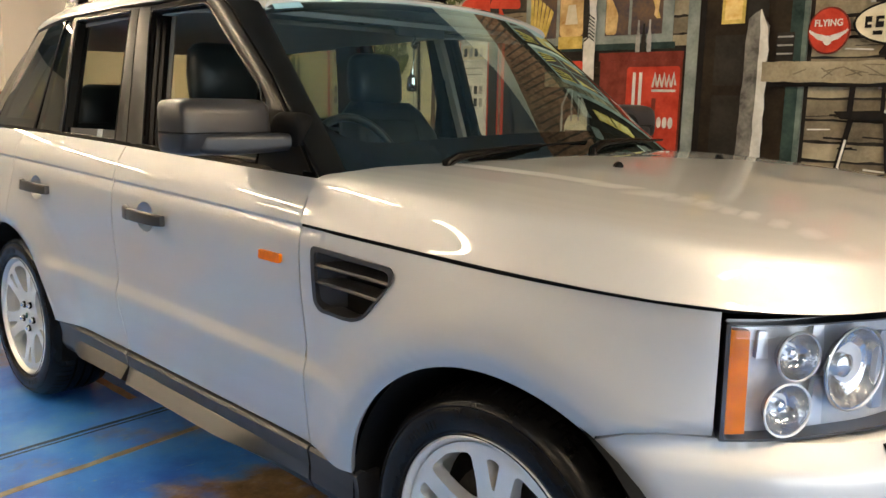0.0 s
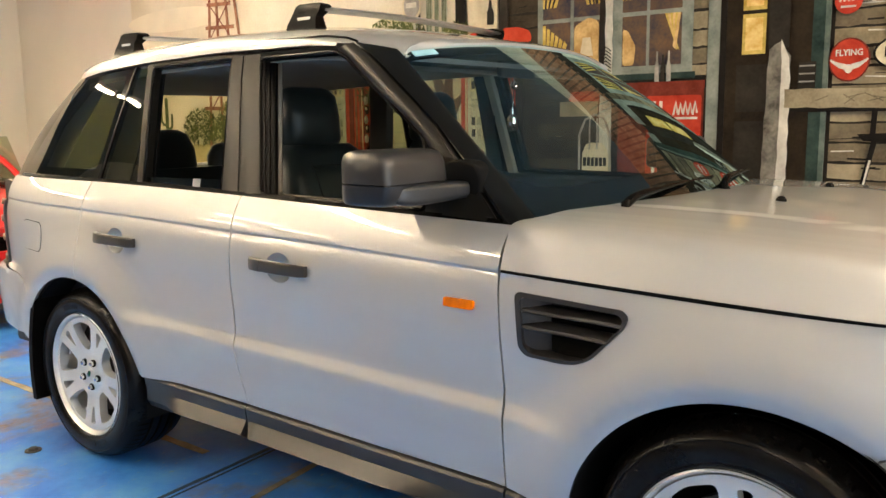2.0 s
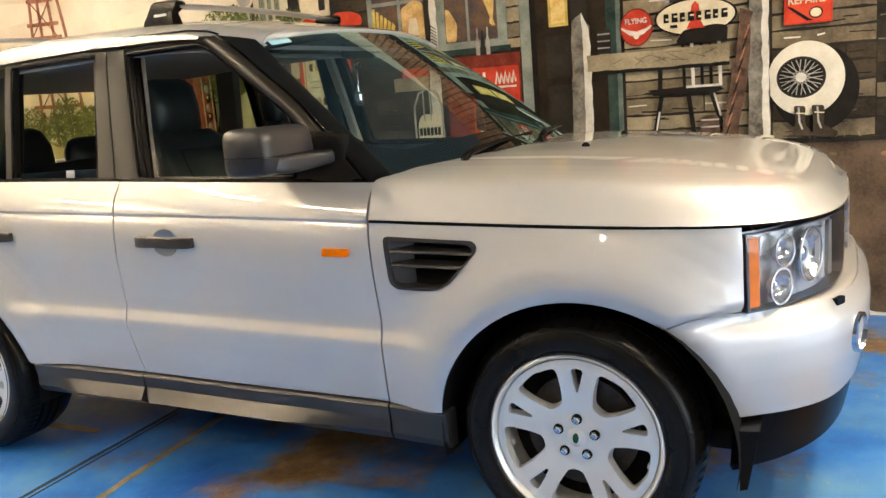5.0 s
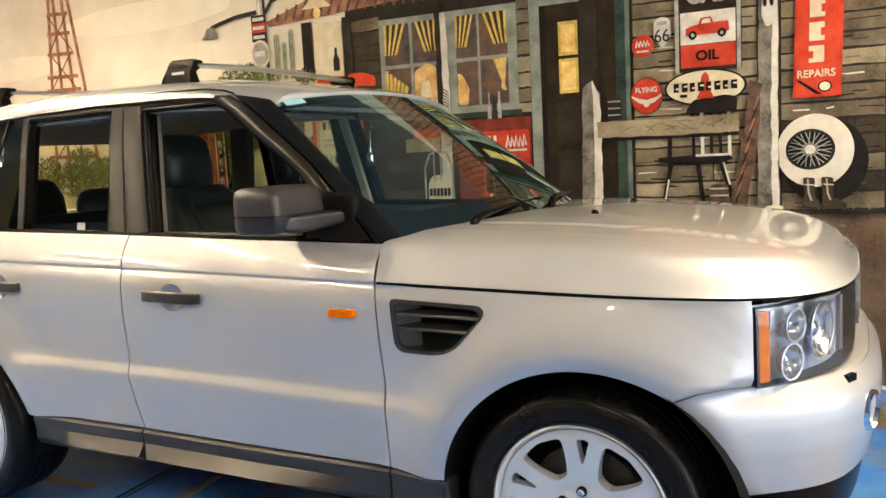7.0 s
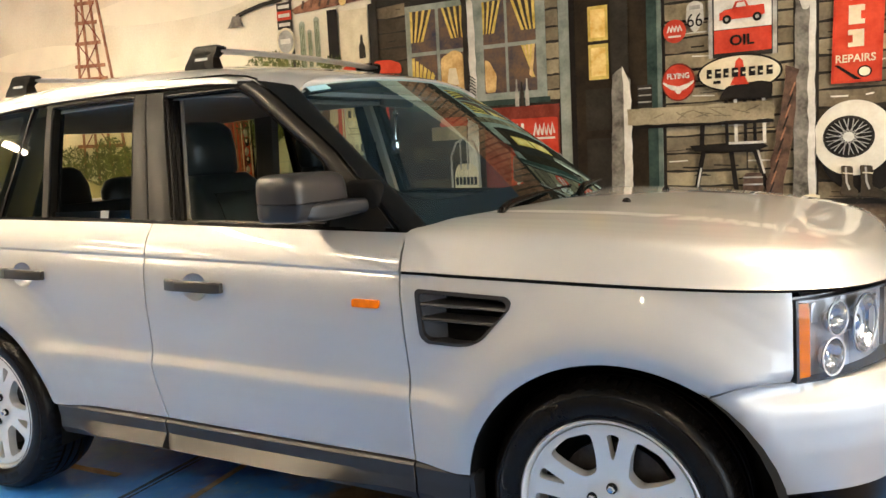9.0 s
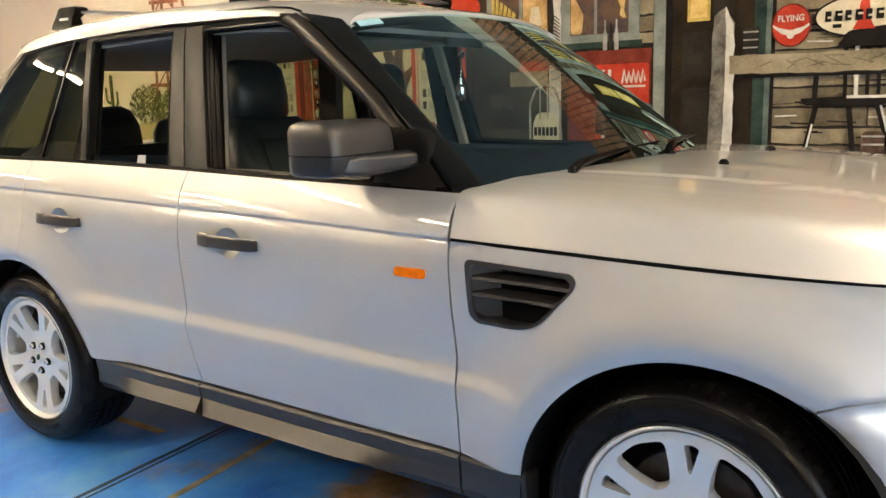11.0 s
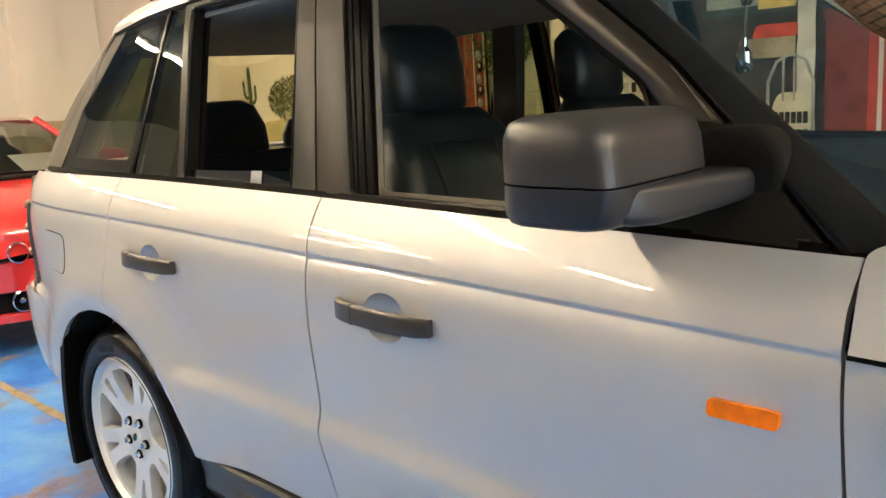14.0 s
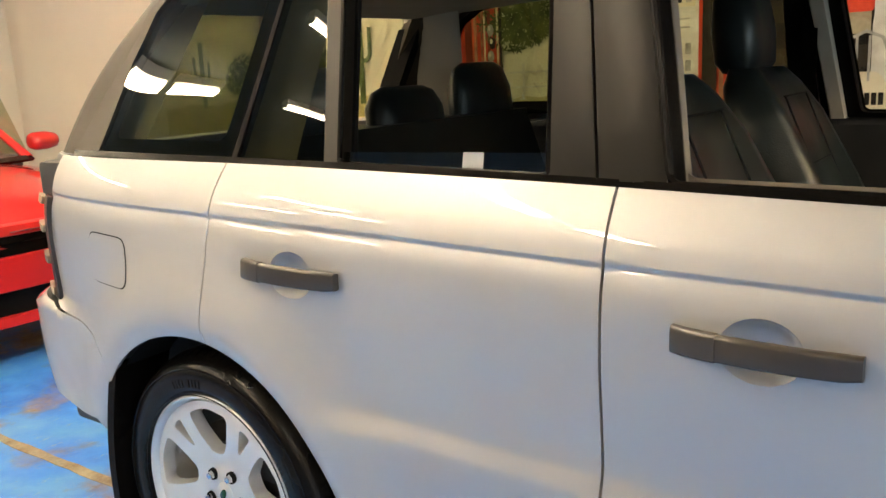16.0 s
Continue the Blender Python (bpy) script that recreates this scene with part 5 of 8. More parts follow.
def nose_in(d):
    return lambda s, z: side(s, max(z, 0.81)) * 1 + (Vector((0, 0, z - max(z, 0.81)))) - plan(s)[1] * (d + setback(s))


HL_LINE = [(HL0 + 0.004, 0.968)] + [(HL0 + (HL1 - HL0) * t, 0.968 + 0.006 * t) for t in (0.25, 0.5, 0.75, 1.0)] + [(HL1 + 0.012, 0.90), (HL1 - 0.004, 0.785)] + [(HL0 + (HL1 - HL0) * t, 0.750 + 0.012 * t) for t in (0.95, 0.8, 0.6, 0.4, 0.2)] + [(HL0 + 0.006, 0.751)]


def head_lamp(sg):
    flip = sg < 0
    wing = car
    body = part("head_lamp", panel(nose_in(0.045), HL_LINE, (), (0.03, 0.03), 0.0, mirror=flip), LAMP_DARK, car, "clear head lamp with chrome reflectors")
    rim_in = [(s + (HL0 * 0.5 + HL1 * 0.5 - s) * 0.024, z + (0.88 - z) * 0.035) for s, z in HL_LINE]
    part("lamp_surround", panel(nose_in(0.004), HL_LINE, (rim_in,), (0.03, 0.03), 0.06, mirror=flip), GREY_PLASTIC, body, "grey lamp surround")
    cover = part("lamp_cover", panel(nose_in(0.0015), HL_LINE, (), (0.03, 0.03), 0.0, mirror=flip), CLEAR, body, "clear plastic lamp cover")
    cover.visible_shadow = False
    amber = [(HL0 + 0.010, 0.956), (HL0 + 0.046, 0.956), (HL0 + 0.050, 0.764), (HL0 + 0.013, 0.762)]
    part("lamp_indicator", panel(nose_in(0.012), amber, (), (0.02, 0.02), 0.03, mirror=flip), AMBER_DEEP, body, "amber corner indicator")

    def bowl(s, z, r, depth, name, mat):
        p, n = plan(s)
        o = nose_in(0.043)(s, z)
        ax = Vector((n.x, n.y, 0)).lerp(Vector((1, 0, 0)), 0.45).normalized()
        up = Vector((0, 0, 1))
        sd = ax.cross(up)
        rows = []
        for rr, d in ((1.0, 0.050), (0.98, 0.056), (0.93, 0.056), (0.90, 0.045), (0.78, 0.018), (0.55, 0.002), (0.30, -0.006), (0.28, 0.02), (0.16, 0.03), (0.01, 0.032)):
            rows.append([o + ax * d * depth + (sd * math.cos(a) + up * math.sin(a)) * r * rr for a in (2 * math.pi * i / 28 for i in range(28))])
        rows = [[Vector((q.x, q.y * sg, q.z)) for q in r] for r in rows]
        cup = part(name, loft(rows, cap=False, angle=30), mat, body, "chrome lamp reflector")
        hoop = [o + ax * 0.058 * depth + (sd * math.cos(a) + up * math.sin(a)) * r for a in (2 * math.pi * i / 36 for i in range(36))]
        part("lamp_ring", tube([Vector((q.x, q.y * sg, q.z)) for q in hoop], 0.0022, 6, True), RING_WHITE if r < 0.06 and z < 0.88 else ALU, cup, "bright ring round the lamp")
        return cup
    bowl(HL0 + 0.115, 0.808, 0.050, 0.6, "small_reflector", REFLECTOR)
    bowl(HL0 + 0.130, 0.908, 0.046, 0.6, "main_reflector", REFLECTOR)
    bowl(HL0 + 0.275, 0.876, 0.080, 0.6, "main_reflector", REFLECTOR)
    # chrome steps between the reflectors
    for k, (s0, z0, w, h) in enumerate(((0.075, 0.925, 0.012, 0.05), (0.195, 0.935, 0.018, 0.05), (0.205, 0.815, 0.016, 0.09), (0.37, 0.865, 0.016, 0.15), (0.45, 0.87, 0.02, 0.16))):
        line = [(HL0 + s0 - w, z0 - h / 2), (HL0 + s0 + w, z0 - h / 2), (HL0 + s0 + w * 0.7, z0 + h / 2), (HL0 + s0 - w * 0.7, z0 + h / 2)]
        part("lamp_step", panel(nose_in(0.032 - 0.004 * k), line, (), (0.02, 0.02), 0.012, mirror=flip), ALU, body, "bright lamp insert")
    return body


for sg in (1, -1):
    head_lamp(sg)
def strip_rows(s0, s1, offs, n=40):
    """Rows across the nose; offs are (inset, height) pairs."""
    out = []
    for i in range(n + 1):
        s_ = s0 + (s1 - s0) * i / n
        p, nn = plan(s_)
        base = side(s_, 0.9)
        out.append([Vector((base.x, base.y, 0)) - nn * (d + setback(s_)) + Vector((0, 0, z)) for d, z in offs])
    return out


part("grille_backing", loft(strip_rows(HL1 + 0.01, 2 * S_END - HL1 - 0.01, ((0.022, 0.76), (0.022, 0.99), (0.06, 0.99), (0.06, 0.76))), angle=30), GRILLE, car, "grey grille mesh")
shelf = []
for i in range(61):
    s_ = s_of(1.83) + (2 * S_END - 2 * s_of(1.83)) * i / 60
    p, nn = plan(s_)
    o = side(s_, 0.745)
    zz = 0.746 - 0.006 * math.sin(math.pi * i / 60)
    shelf.append([Vector((o.x, o.y, zz)) - nn * d + Vector((0, 0, h)) for d, h in ((0.0, -0.004), (0.004, 0.0), (0.02, 0.003), (0.07, 0.008), (0.15, 0.010), (0.15, -0.01))])
part("bumper_shelf", loft(shelf, angle=40), SILVER, car, "silver top of the bumper below the lamps")
for z in (0.835, 0.885, 0.935, 0.975):
    rows = []
    for i in range(31):
        s = HL1 + 0.02 + (2 * S_END - 2 * HL1 - 0.04) * i / 30
        p, n = plan(s)
        o = side(s, 0.9) + Vector((0, 0, z - 0.9)) - n * setback(s)
        rows.append([o + n * d + Vector((0, 0, h)) for d, h in ((0.004, 0.012), (0.006, -0.008), (-0.03, -0.012), (-0.03, 0.008))])
    part("grille_bar", loft(rows, angle=30), ALU, car, "silver grille bar")
# fog lamps and jet covers in the bumper
for sg in (1, -1):
    s0 = s_of(2.13)
    p, n = plan(s0)
    o = side(s0, 0.62)
    up = Vector((0, 0, 1))
    sd = n.cross(up)
    rows = []
    for r, d in ((0.062, -0.01), (0.060, 0.008), (0.050, 0.010), (0.046, -0.004), (0.03, -0.012), (0.001, -0.014)):
        rows.append([Vector((q.x, q.y * sg, q.z)) for q in (o + n * d + (sd * math.cos(a) + up * math.sin(a)) * r for a in (2 * math.pi * i / 28 for i in range(28)))])
    part("fog_lamp", loft(rows, cap=False, angle=30), CHROME, car, "round fog lamp with pale surround")
    s1 = s_of(2.10)
    o = side(s1, 0.730)
    q = plan(s1)[1]
    part("lamp_washer", loft([[Vector((v.x, v.y * sg, v.z)) for v in (o + Vector((dx * q.y, -dx * q.x, 0)) + q * dy + up * h for dx, dy in ((-0.024, -0.03), (0.024, -0.03), (0.024, 0.008), (-0.024, 0.008)))] for h in (-0.01, 0.006, 0.010)]), BLACK_TRIM, car, "small black lamp washer")

# ---- tail lamps ----
for sg in (1, -1):
    flip = sg < 0
    T0 = s_of(-2.0)
    line = [(T0, 1.082), (T0 - 0.001, 0.80), (T0 - 0.16, 0.80), (T0 - 0.14, 1.082)]
    tl = part("tail_lamp", panel(lambda s, z: side(s, z) - plan(s)[1] * 0.004, line, (), (0.02, 0.02), 0.02, mirror=flip), RED_LENS, car, "red tail lamp with tan guard strips")
    cover = [(T0 + 0.004, 1.086), (T0 + 0.002, 0.796), (T0 - 0.036, 0.796), (T0 - 0.034, 1.086)]
    part("lamp_guard", panel(lambda s, z: side(s, z) + plan(s)[1] * 0.010, cover, (), (0.02, 0.02), 0.02, mirror=flip), GREY_PLASTIC, tl, "dark grey guard frame")
    for z in (1.075, 0.995, 0.905, 0.812):
        bar = [(T0 - 0.03, z + 0.010), (T0 - 0.03, z - 0.010), (T0 - 0.15, z - 0.010), (T0 - 0.15, z + 0.010)]
        part("guard_strip", panel(lambda s, z2: side(s, z2) + plan(s)[1] * 0.018, bar, (), (0.02, 0.02), 0.016, mirror=flip), GUARD, tl, "tan guard strip")

# tailgate and its glass
band_panel("tailgate", S_START * 2 - s_of(-2.1) - 0.10, s_of(-2.1) + 0.10 - 0.2, lambda t: 0.795, lambda t: 1.19, SILVER, 0.01, "silver tailgate")
part("rear_glass", loft([[Vector((-2.17 + 0.33 * t + 0.03 * abs(a) ** 2, (0.70 - 0.13 * t) * a, 1.20 + 0.45 * t)) for a in [i / 8 - 1 for i in range(17)]] for t in (0, 0.25, 0.5, 0.75, 1)], cap=False, closed=False), DARK_GLASS, car, "dark tinted rear glass").visible_shadow = False
for sg in (1, -1):
    rows = []
    for t in [i / 8 for i in range(9)]:
        z = 1.196 + 0.43 * t
        xa = -1.965 + 0.345 * t - 0.055 * math.sin(math.pi * t)
        rows.append([Vector((x, y * sg, z)) for x, y in ((xa, -glass_half(xa, z) + 0.001), (xa - 0.07, -(0.80 - 0.15 * t)), (xa - 0.125, -(0.775 - 0.15 * t)), (-2.14 + 0.33 * t - 0.03 * math.sin(math.pi * t), -(0.70 - 0.13 * t)), (-2.09 + 0.33 * t, -(0.66 - 0.13 * t)), (xa + 0.02, -(0.74 - 0.14 * t)))])
    part("rear_corner_pillar", loft(rows, angle=50), PILLAR_REAR, car, "black rear corner pillar")

# ---- roof rack ----
def roof_bar(x, z, zfoot):
    r = thing("roof_rack_bar", "silver roof rack bar with black clamp feet on the roof", "roof rack", "roof rack bars")
    rows = []
    for i in range(21):
        y = -0.56 + 1.12 * i / 20
        zz = z + 0.012 * (1 - (y / 0.56) ** 2)
        rows.append([Vector((x + dx, y, zz + dz)) for dx, dz in ((0.036, 0.0), (0.018, 0.010), (-0.018, 0.011), (-0.036, 0.002), (-0.018, -0.008), (0.018, -0.008))])
    part("bar", loft(rows, angle=35), ALU, r, "brushed silver cross bar")
    for sg in (-1, 1):
        rows = []
        for t, w, wr, d0, d1 in ((0.0, 0.100, 0.058, 0.012, -0.055), (0.25, 0.094, 0.052, 0.008, -0.05), (0.55, 0.080, 0.046, -0.002, -0.045), (0.75, 0.070, 0.058, -0.006, -0.06), (1.0, 0.058, 0.062, -0.010, -0.075), (1.10, 0.044, 0.052, -0.018, -0.07)):
            zz = zfoot + (z + 0.014 - zfoot) * t
            rows.append([Vector((x - 0.028 + dx, sg * (0.60 + dy), zz)) for dx, dy in ((-w, d0 * 0.6), (wr, d0), (wr * 0.85, d1), (-w * 0.8, d1))])
        f = part("clamp_foot", loft(rows, angle=45), BLACK_TRIM, r, "black clamp foot")
        part("foot_mark", box(x - 0.07, sg * 0.60 - 0.003, zfoot + 0.035, x - 0.01, sg * 0.60 + 0.003, zfoot + 0.045), WHITE_METAL, f)
    return r


roof_bar(-0.255, 1.812, 1.742)
roof_bar(-1.36, 1.790, 1.722)
part("rear_spoiler", loft([[Vector((-1.80 - 0.07 * t, y, 1.690 + 0.035 * (1 - (y / 0.56) ** 2) - 0.02 * t)) for t in (0, 1, 1.05, 0.2)] for y in [i * 0.054 - 0.54 for i in range(21)]], angle=40), SILVER, car, "silver roof spoiler")


# ---- cabin ----
def seat(cx, cy, rest=True, width=0.54, top=1.335, head=1.555, lean=0.26, base_z=0.72):
    st = part("seat_cushion", box(cx - 0.02, cy - width / 2, base_z - 0.14, cx + 0.50, cy + width / 2, base_z, 0.05, 3), LEATHER, car, "black leather seat")
    rows = []
    for t, w, d in ((0.0, 0.98, 0.19), (0.15, 1.0, 0.21), (0.5, 1.0, 0.20), (0.8, 0.92, 0.17), (0.93, 0.78, 0.12), (1.0, 0.60, 0.07)):
        z = base_z - 0.03 + (top - base_z + 0.03) * t
        x = cx + 0.02 - lean * t
        hw = width * w / 2
        ring = []
        for k in range(20):
            a = 2 * math.pi * k / 20
            ca, sa = math.cos(a), math.sin(a)
            yy = hw * math.copysign(abs(sa) ** 0.6, sa)
            xx = d / 2 * math.copysign(abs(ca) ** 0.6, ca)
            bol = 0.07 * step01((abs(yy) / hw - 0.5) / 0.35) * (1 if ca > 0 else 0) * (1 - 0.6 * t)
            ring.append(Vector((x + xx + bol, cy + yy, z)))
        rows.append(ring)
    back = part("backrest", loft(rows, angle=60), LEATHER, st, "black leather backrest")

    def face(y, t):
        return Vector((cx + 0.02 - lean * t + 0.088 + 0.014 * (1 - t), cy + y, base_z - 0.03 + (top - base_z + 0.03) * t))
    for y in (-0.135, 0.135):
        part("seam", tube([face(y * (1 - 0.12 * t), t) for t in (0.1, 0.3, 0.5, 0.7, 0.88)], 0.0028, 6), SEAM, back)
    for t in (0.34, 0.60, 0.88):
        part("seam", tube([face(y, t) for y in (-0.13, -0.06, 0.0, 0.06, 0.13)], 0.0028, 6), SEAM, back)
    if rest:
        rows = []
        hx = cx + 0.02 - lean * 1.06
        for t, w, d in ((0.0, 0.90, 0.09), (0.12, 0.99, 0.13), (0.5, 1.0, 0.14), (0.85, 0.95, 0.12), (0.96, 0.80, 0.075), (1.0, 0.60, 0.05)):
            z = top - 0.012 + (head - top + 0.012) * t
            rows.append([Vector((hx - 0.02 * t + d / 2 * math.copysign(abs(math.cos(a)) ** 0.6, math.cos(a)), cy + 0.142 * w * math.copysign(abs(math.sin(a)) ** 0.6, math.sin(a)), z)) for a in (2 * math.pi * k / 20 for k in range(20))])
        hr = part("headrest", loft(rows, angle=60), LEATHER, st, "black leather headrest")
        for dy in (-0.06, 0.06):
            part("headrest_post", tube([(hx, cy + dy, top - 0.05), (hx, cy + dy, top + 0.06)], 0.006, 8), CHROME, st, "chrome headrest post")
    return st


seat(-0.235, -0.40)
seat(-0.235, 0.40)
part("rear_bench", box(-1.35, -0.66, 0.62, -0.85, 0.66, 0.78, 0.05, 3), LEATHER, car, "black leather rear bench")
part("rear_backrest", loft([[Vector((-1.27 - 0.17 * t + dx, 0.66 * a, 0.72 + 0.50 * t)) for dx, a in ((0.07, -1), (0.09, -0.4), (0.07, 0), (0.09, 0.4), (0.07, 1), (-0.06, 1), (-0.06, -1))] for t in (0, 0.3, 0.7, 0.95, 1.0)], angle=50), LEATHER, car, "black leather rear backrest")
for y in (-0.44, 0.0, 0.44):
    rows = []
    for t, w, d in ((0.0, 0.9, 0.08), (0.2, 1.0, 0.11), (0.6, 0.98, 0.11), (0.9, 0.8, 0.08), (1.0, 0.55, 0.04)):
        rows.append([Vector((-1.42 - 0.02 * t + d / 2 * math.cos(a), y + 0.185 * w * math.copysign(abs(math.sin(a)) ** 0.6, math.sin(a)), 1.17 + (0.225 if y else 0.16) * t)) for a in (2 * math.pi * k / 18 for k in range(18))])
    part("rear_headrest", loft(rows, angle=60), LEATHER, car, "black leather rear headrest")
part("parcel_cover", box(-2.2, -0.70, 1.08, -1.62, 0.70, 1.11, 0.01), CABIN, car, "dark luggage cover")
for sg in (1, -1):
    part("door_card", loft([[Vector((x, sg * -(0.80 + d), z)) for d, z in ((0.02, 0.46), (-0.03, 0.75), (-0.02, 0.95), (0.0, 1.14), (0.03, 1.165), (0.07, 1.16), (0.07, 0.46))] for x in (-1.25, -0.4, 0.3, 0.68)], angle=30), CABIN, car, "black door lining")
    part("luggage_side", box(-2.2, min(-0.80 * sg, -0.72 * sg), 0.46, -1.25, max(-0.80 * sg, -0.72 * sg), 1.17, 0.02), CABIN, car, "dark luggage side lining")
    # inner pillar trims
    for (xb, xt, w, mat) in ((-0.315, -0.400, 0.028, CABIN_GREY), (-1.20, -1.08, 0.085, CABIN_DARK), (-1.87, -1.72, 0.135, HEADLINER)):
        part("pillar_trim", loft([[Vector((xb + (xt - xb) * t + dx, sg * -(glass_half(xb, 1.16 + 0.50 * t) - 0.045 - dy), 1.16 + 0.50 * t)) for dx, dy in ((-w, 0), (w, 0), (w * 0.7, 0.025), (-w * 0.7, 0.025))] for t in (0, 0.5, 1.0)], angle=40), mat, car, "beige pillar trim")
    if sg < 0:
        part("tailgate_lining", loft([[Vector((-2.07 + 0.23 * t + dx, sg * -(0.655 - 0.05 * t - dy), 1.18 + 0.36 * t)) for dx, dy in ((-0.06, 0), (0.06, 0), (0.05, 0.03), (-0.05, 0.03))] for t in (0, 0.5, 1.0)], angle=40), LINER, car, "black lining beside the tailgate glass")
    # seat belt
    part("seat_belt", loft([[Vector((-0.40 + 0.02 * t, sg * -(0.765 - 0.10 * t), 1.60 - 0.75 * t)) + Vector(o) for o in ((-0.022, 0, 0), (0.022, 0, 0), (0.022, sg * 0.002, 0), (-0.022, sg * 0.002, 0))] for t in (0, 0.5, 1)]), BLACK_TRIM, car, "black seat belt")
    part("belt_anchor", lathe([(0.001, 0.0), (0.018, 0.004), (0.02, 0.02)], 14, (-0.40, sg * -0.765, 1.45)), CHROME, car, "chrome belt anchor")
    part("grab_handle", tube([(-0.05, sg * -0.62, 1.665), (-0.02, sg * -0.60, 1.645), (0.08, sg * -0.59, 1.638), (0.12, sg * -0.60, 1.645)], 0.009, 8), HEADLINER, car, "grey grab handle")
    part("sun_visor", box(0.06, min(sg * -0.55, sg * -0.16), 1.655, 0.21, max(sg * -0.55, sg * -0.16), 1.670, 0.005), HEADLINER, car, "grey sun visor")
part("dashboard", loft([[Vector((x, y, z)) for x, z in ((0.50, 0.62), (0.46, 0.90), (0.50, 1.03 + (0.035 if -0.6 < y < -0.18 else 0.0)), (0.60, 1.075 + (0.03 if -0.6 < y < -0.18 else 0.0)), (0.80, 1.10), (1.0, 1.12), (1.0, 0.62))] for y in (-0.80, -0.62, -0.58, -0.40, -0.20, -0.16, 0.2, 0.5, 0.80)], angle=35), CABIN, car, "dark moulded dashboard")
part("centre_console", box(-0.3, -0.12, 0.46, 0.55, 0.12, 0.86, 0.03), CABIN, car, "dark centre console")
WHEEL = Vector((0.33, -0.39, 1.115))
sw = part("steering_wheel", tube([WHEEL + Vector((-0.075 * math.sin(a), 0.188 * math.cos(a), 0.172 * math.sin(a))) for a in (2 * math.pi * i / 36 for i in range(36))], 0.015, 8, True), LEATHER, car, "black leather steering wheel")
part("wheel_hub", box(WHEEL.x - 0.01, WHEEL.y - 0.07, WHEEL.z - 0.05, WHEEL.x + 0.06, WHEEL.y + 0.07, WHEEL.z + 0.05, 0.02), CABIN, sw)
part("steering_column", tube([WHEEL + Vector((0.05, 0, 0)), WHEEL + Vector((0.20, 0, -0.09))], 0.045, 10), CABIN, sw)
for a in (0, 180, 270):
    a = radians(a)
    part("wheel_spoke", tube([WHEEL + Vector((0.02, 0, 0)), WHEEL + Vector((-0.075 * math.sin(a), 0.184 * math.cos(a), 0.168 * math.sin(a)))], 0.012, 8), CABIN, sw)
rnd_p = random.Random(5)
crumple = [[Vector((0.475 + 0.016 * i, -0.365 + 0.02 * j, 1.085 + 0.10 * 0.016 * i + rnd_p.uniform(0.012, 0.042) * (1 if 0 < i < 6 and 0 < j < 6 else 0.2))) for j in range(7)] for i in range(7)]
part("dash_papers", loft(crumple, cap=False, closed=False, angle=10), PAPER, car, "crumpled pale plastic on the dashboard")
cord = part("hanging_ornament", tube([(0.232, -0.045, 1.585), (0.231, -0.05, 1.50), (0.23, -0.055, 1.45)], 0.003, 6), CHROME, car, "small chrome ornament hanging from the mirror")
part("ornament_bottle", lathe([(0.001, 0.05), (0.007, 0.05), (0.008, 0.03), (0.018, 0.018), (0.020, -0.02), (0.015, -0.03), (0.001, -0.031)], 14, (0.23, -0.057, 1.41), "z"), CHROME, cord)
part("ornament_knot", lathe([(0.001, 0.02), (0.012, 0.01), (0.015, 0.0), (0.010, -0.012), (0.001, -0.014)], 12, (0.231, -0.046, 1.545), "z"), CHROME, cord)
part("inner_mirror", box(0.20, -0.12, 1.575, 0.225, 0.12, 1.635, 0.01), CABIN, car, "black inner mirror")


# ---- the mural: flat painted shapes on the wall ----
mural = thing("mural", "large painted mural of a roadside shack, signs and desert on the wall", "mural", kind="structure")


def wash(name, color, vary=0.3, scale=7.0, second=None, rough=0.7, fine=60.0):
    return material("mural_" + name, color, rough, vary=vary * 0.95, scale=scale, fine=fine, bump=0.0, second=second, spec=0.12)


SKY = wash("sky", (0.65, 0.575, 0.43), 0.14, 1.6, (0.80, 0.75, 0.62))
DUNE = wash("dune", (0.42, 0.36, 0.16), 0.25, 3.0, (0.60, 0.52, 0.28))
DIRT = wash("dirt", (0.074, 0.048, 0.030), 0.45, 5.0, (0.163, 0.111, 0.074))
BOARD_D = wash("dark_board", (0.030, 0.022, 0.015), 0.5, 5.0, (0.066, 0.050, 0.033))
BOARD_M = wash("grey_board", (0.108, 0.084, 0.055), 0.45, 5.0, (0.233, 0.188, 0.124))
BOARD_L = wash("pale_board", (0.205, 0.165, 0.102), 0.35, 5.0, (0.393, 0.330, 0.220))
INK = wash("ink", (0.010, 0.008, 0.007), 0.4, 12.0)
SHADE = wash("shadow", (0.019, 0.014, 0.012), 0.4, 8.0, (0.033, 0.028, 0.022))
TEAL = wash("teal", (0.069, 0.103, 0.090), 0.3, 9.0, (0.155, 0.188, 0.162))
FRAME_T = wash("pale_teal", (0.176, 0.208, 0.185), 0.25, 9.0, (0.315, 0.342, 0.305))
TEAL_D = wash("dark_teal", (0.017, 0.035, 0.032), 0.4, 9.0, (0.042, 0.072, 0.060))
DOOR_D = wash("door_brown", (0.015, 0.010, 0.007), 0.45, 8.0, (0.032, 0.021, 0.012))
GLOW = wash("lamplight", (0.739, 0.388, 0.055), 0.2, 14.0, (0.878, 0.721, 0.323))
CURTAIN = wash("curtain_yellow", (0.508, 0.332, 0.046), 0.3, 14.0, (0.739, 0.554, 0.166))
ROOM = wash("room_blue", (0.05, 0.06, 0.11), 0.5, 9.0, (0.17, 0.10, 0.05))
WARM = wash("room_warm", (0.50, 0.26, 0.07), 0.35, 9.0, (0.78, 0.55, 0.25))
WHITEWASH = wash("white", (0.573, 0.536, 0.462), 0.2, 14.0, (0.721, 0.693, 0.628))
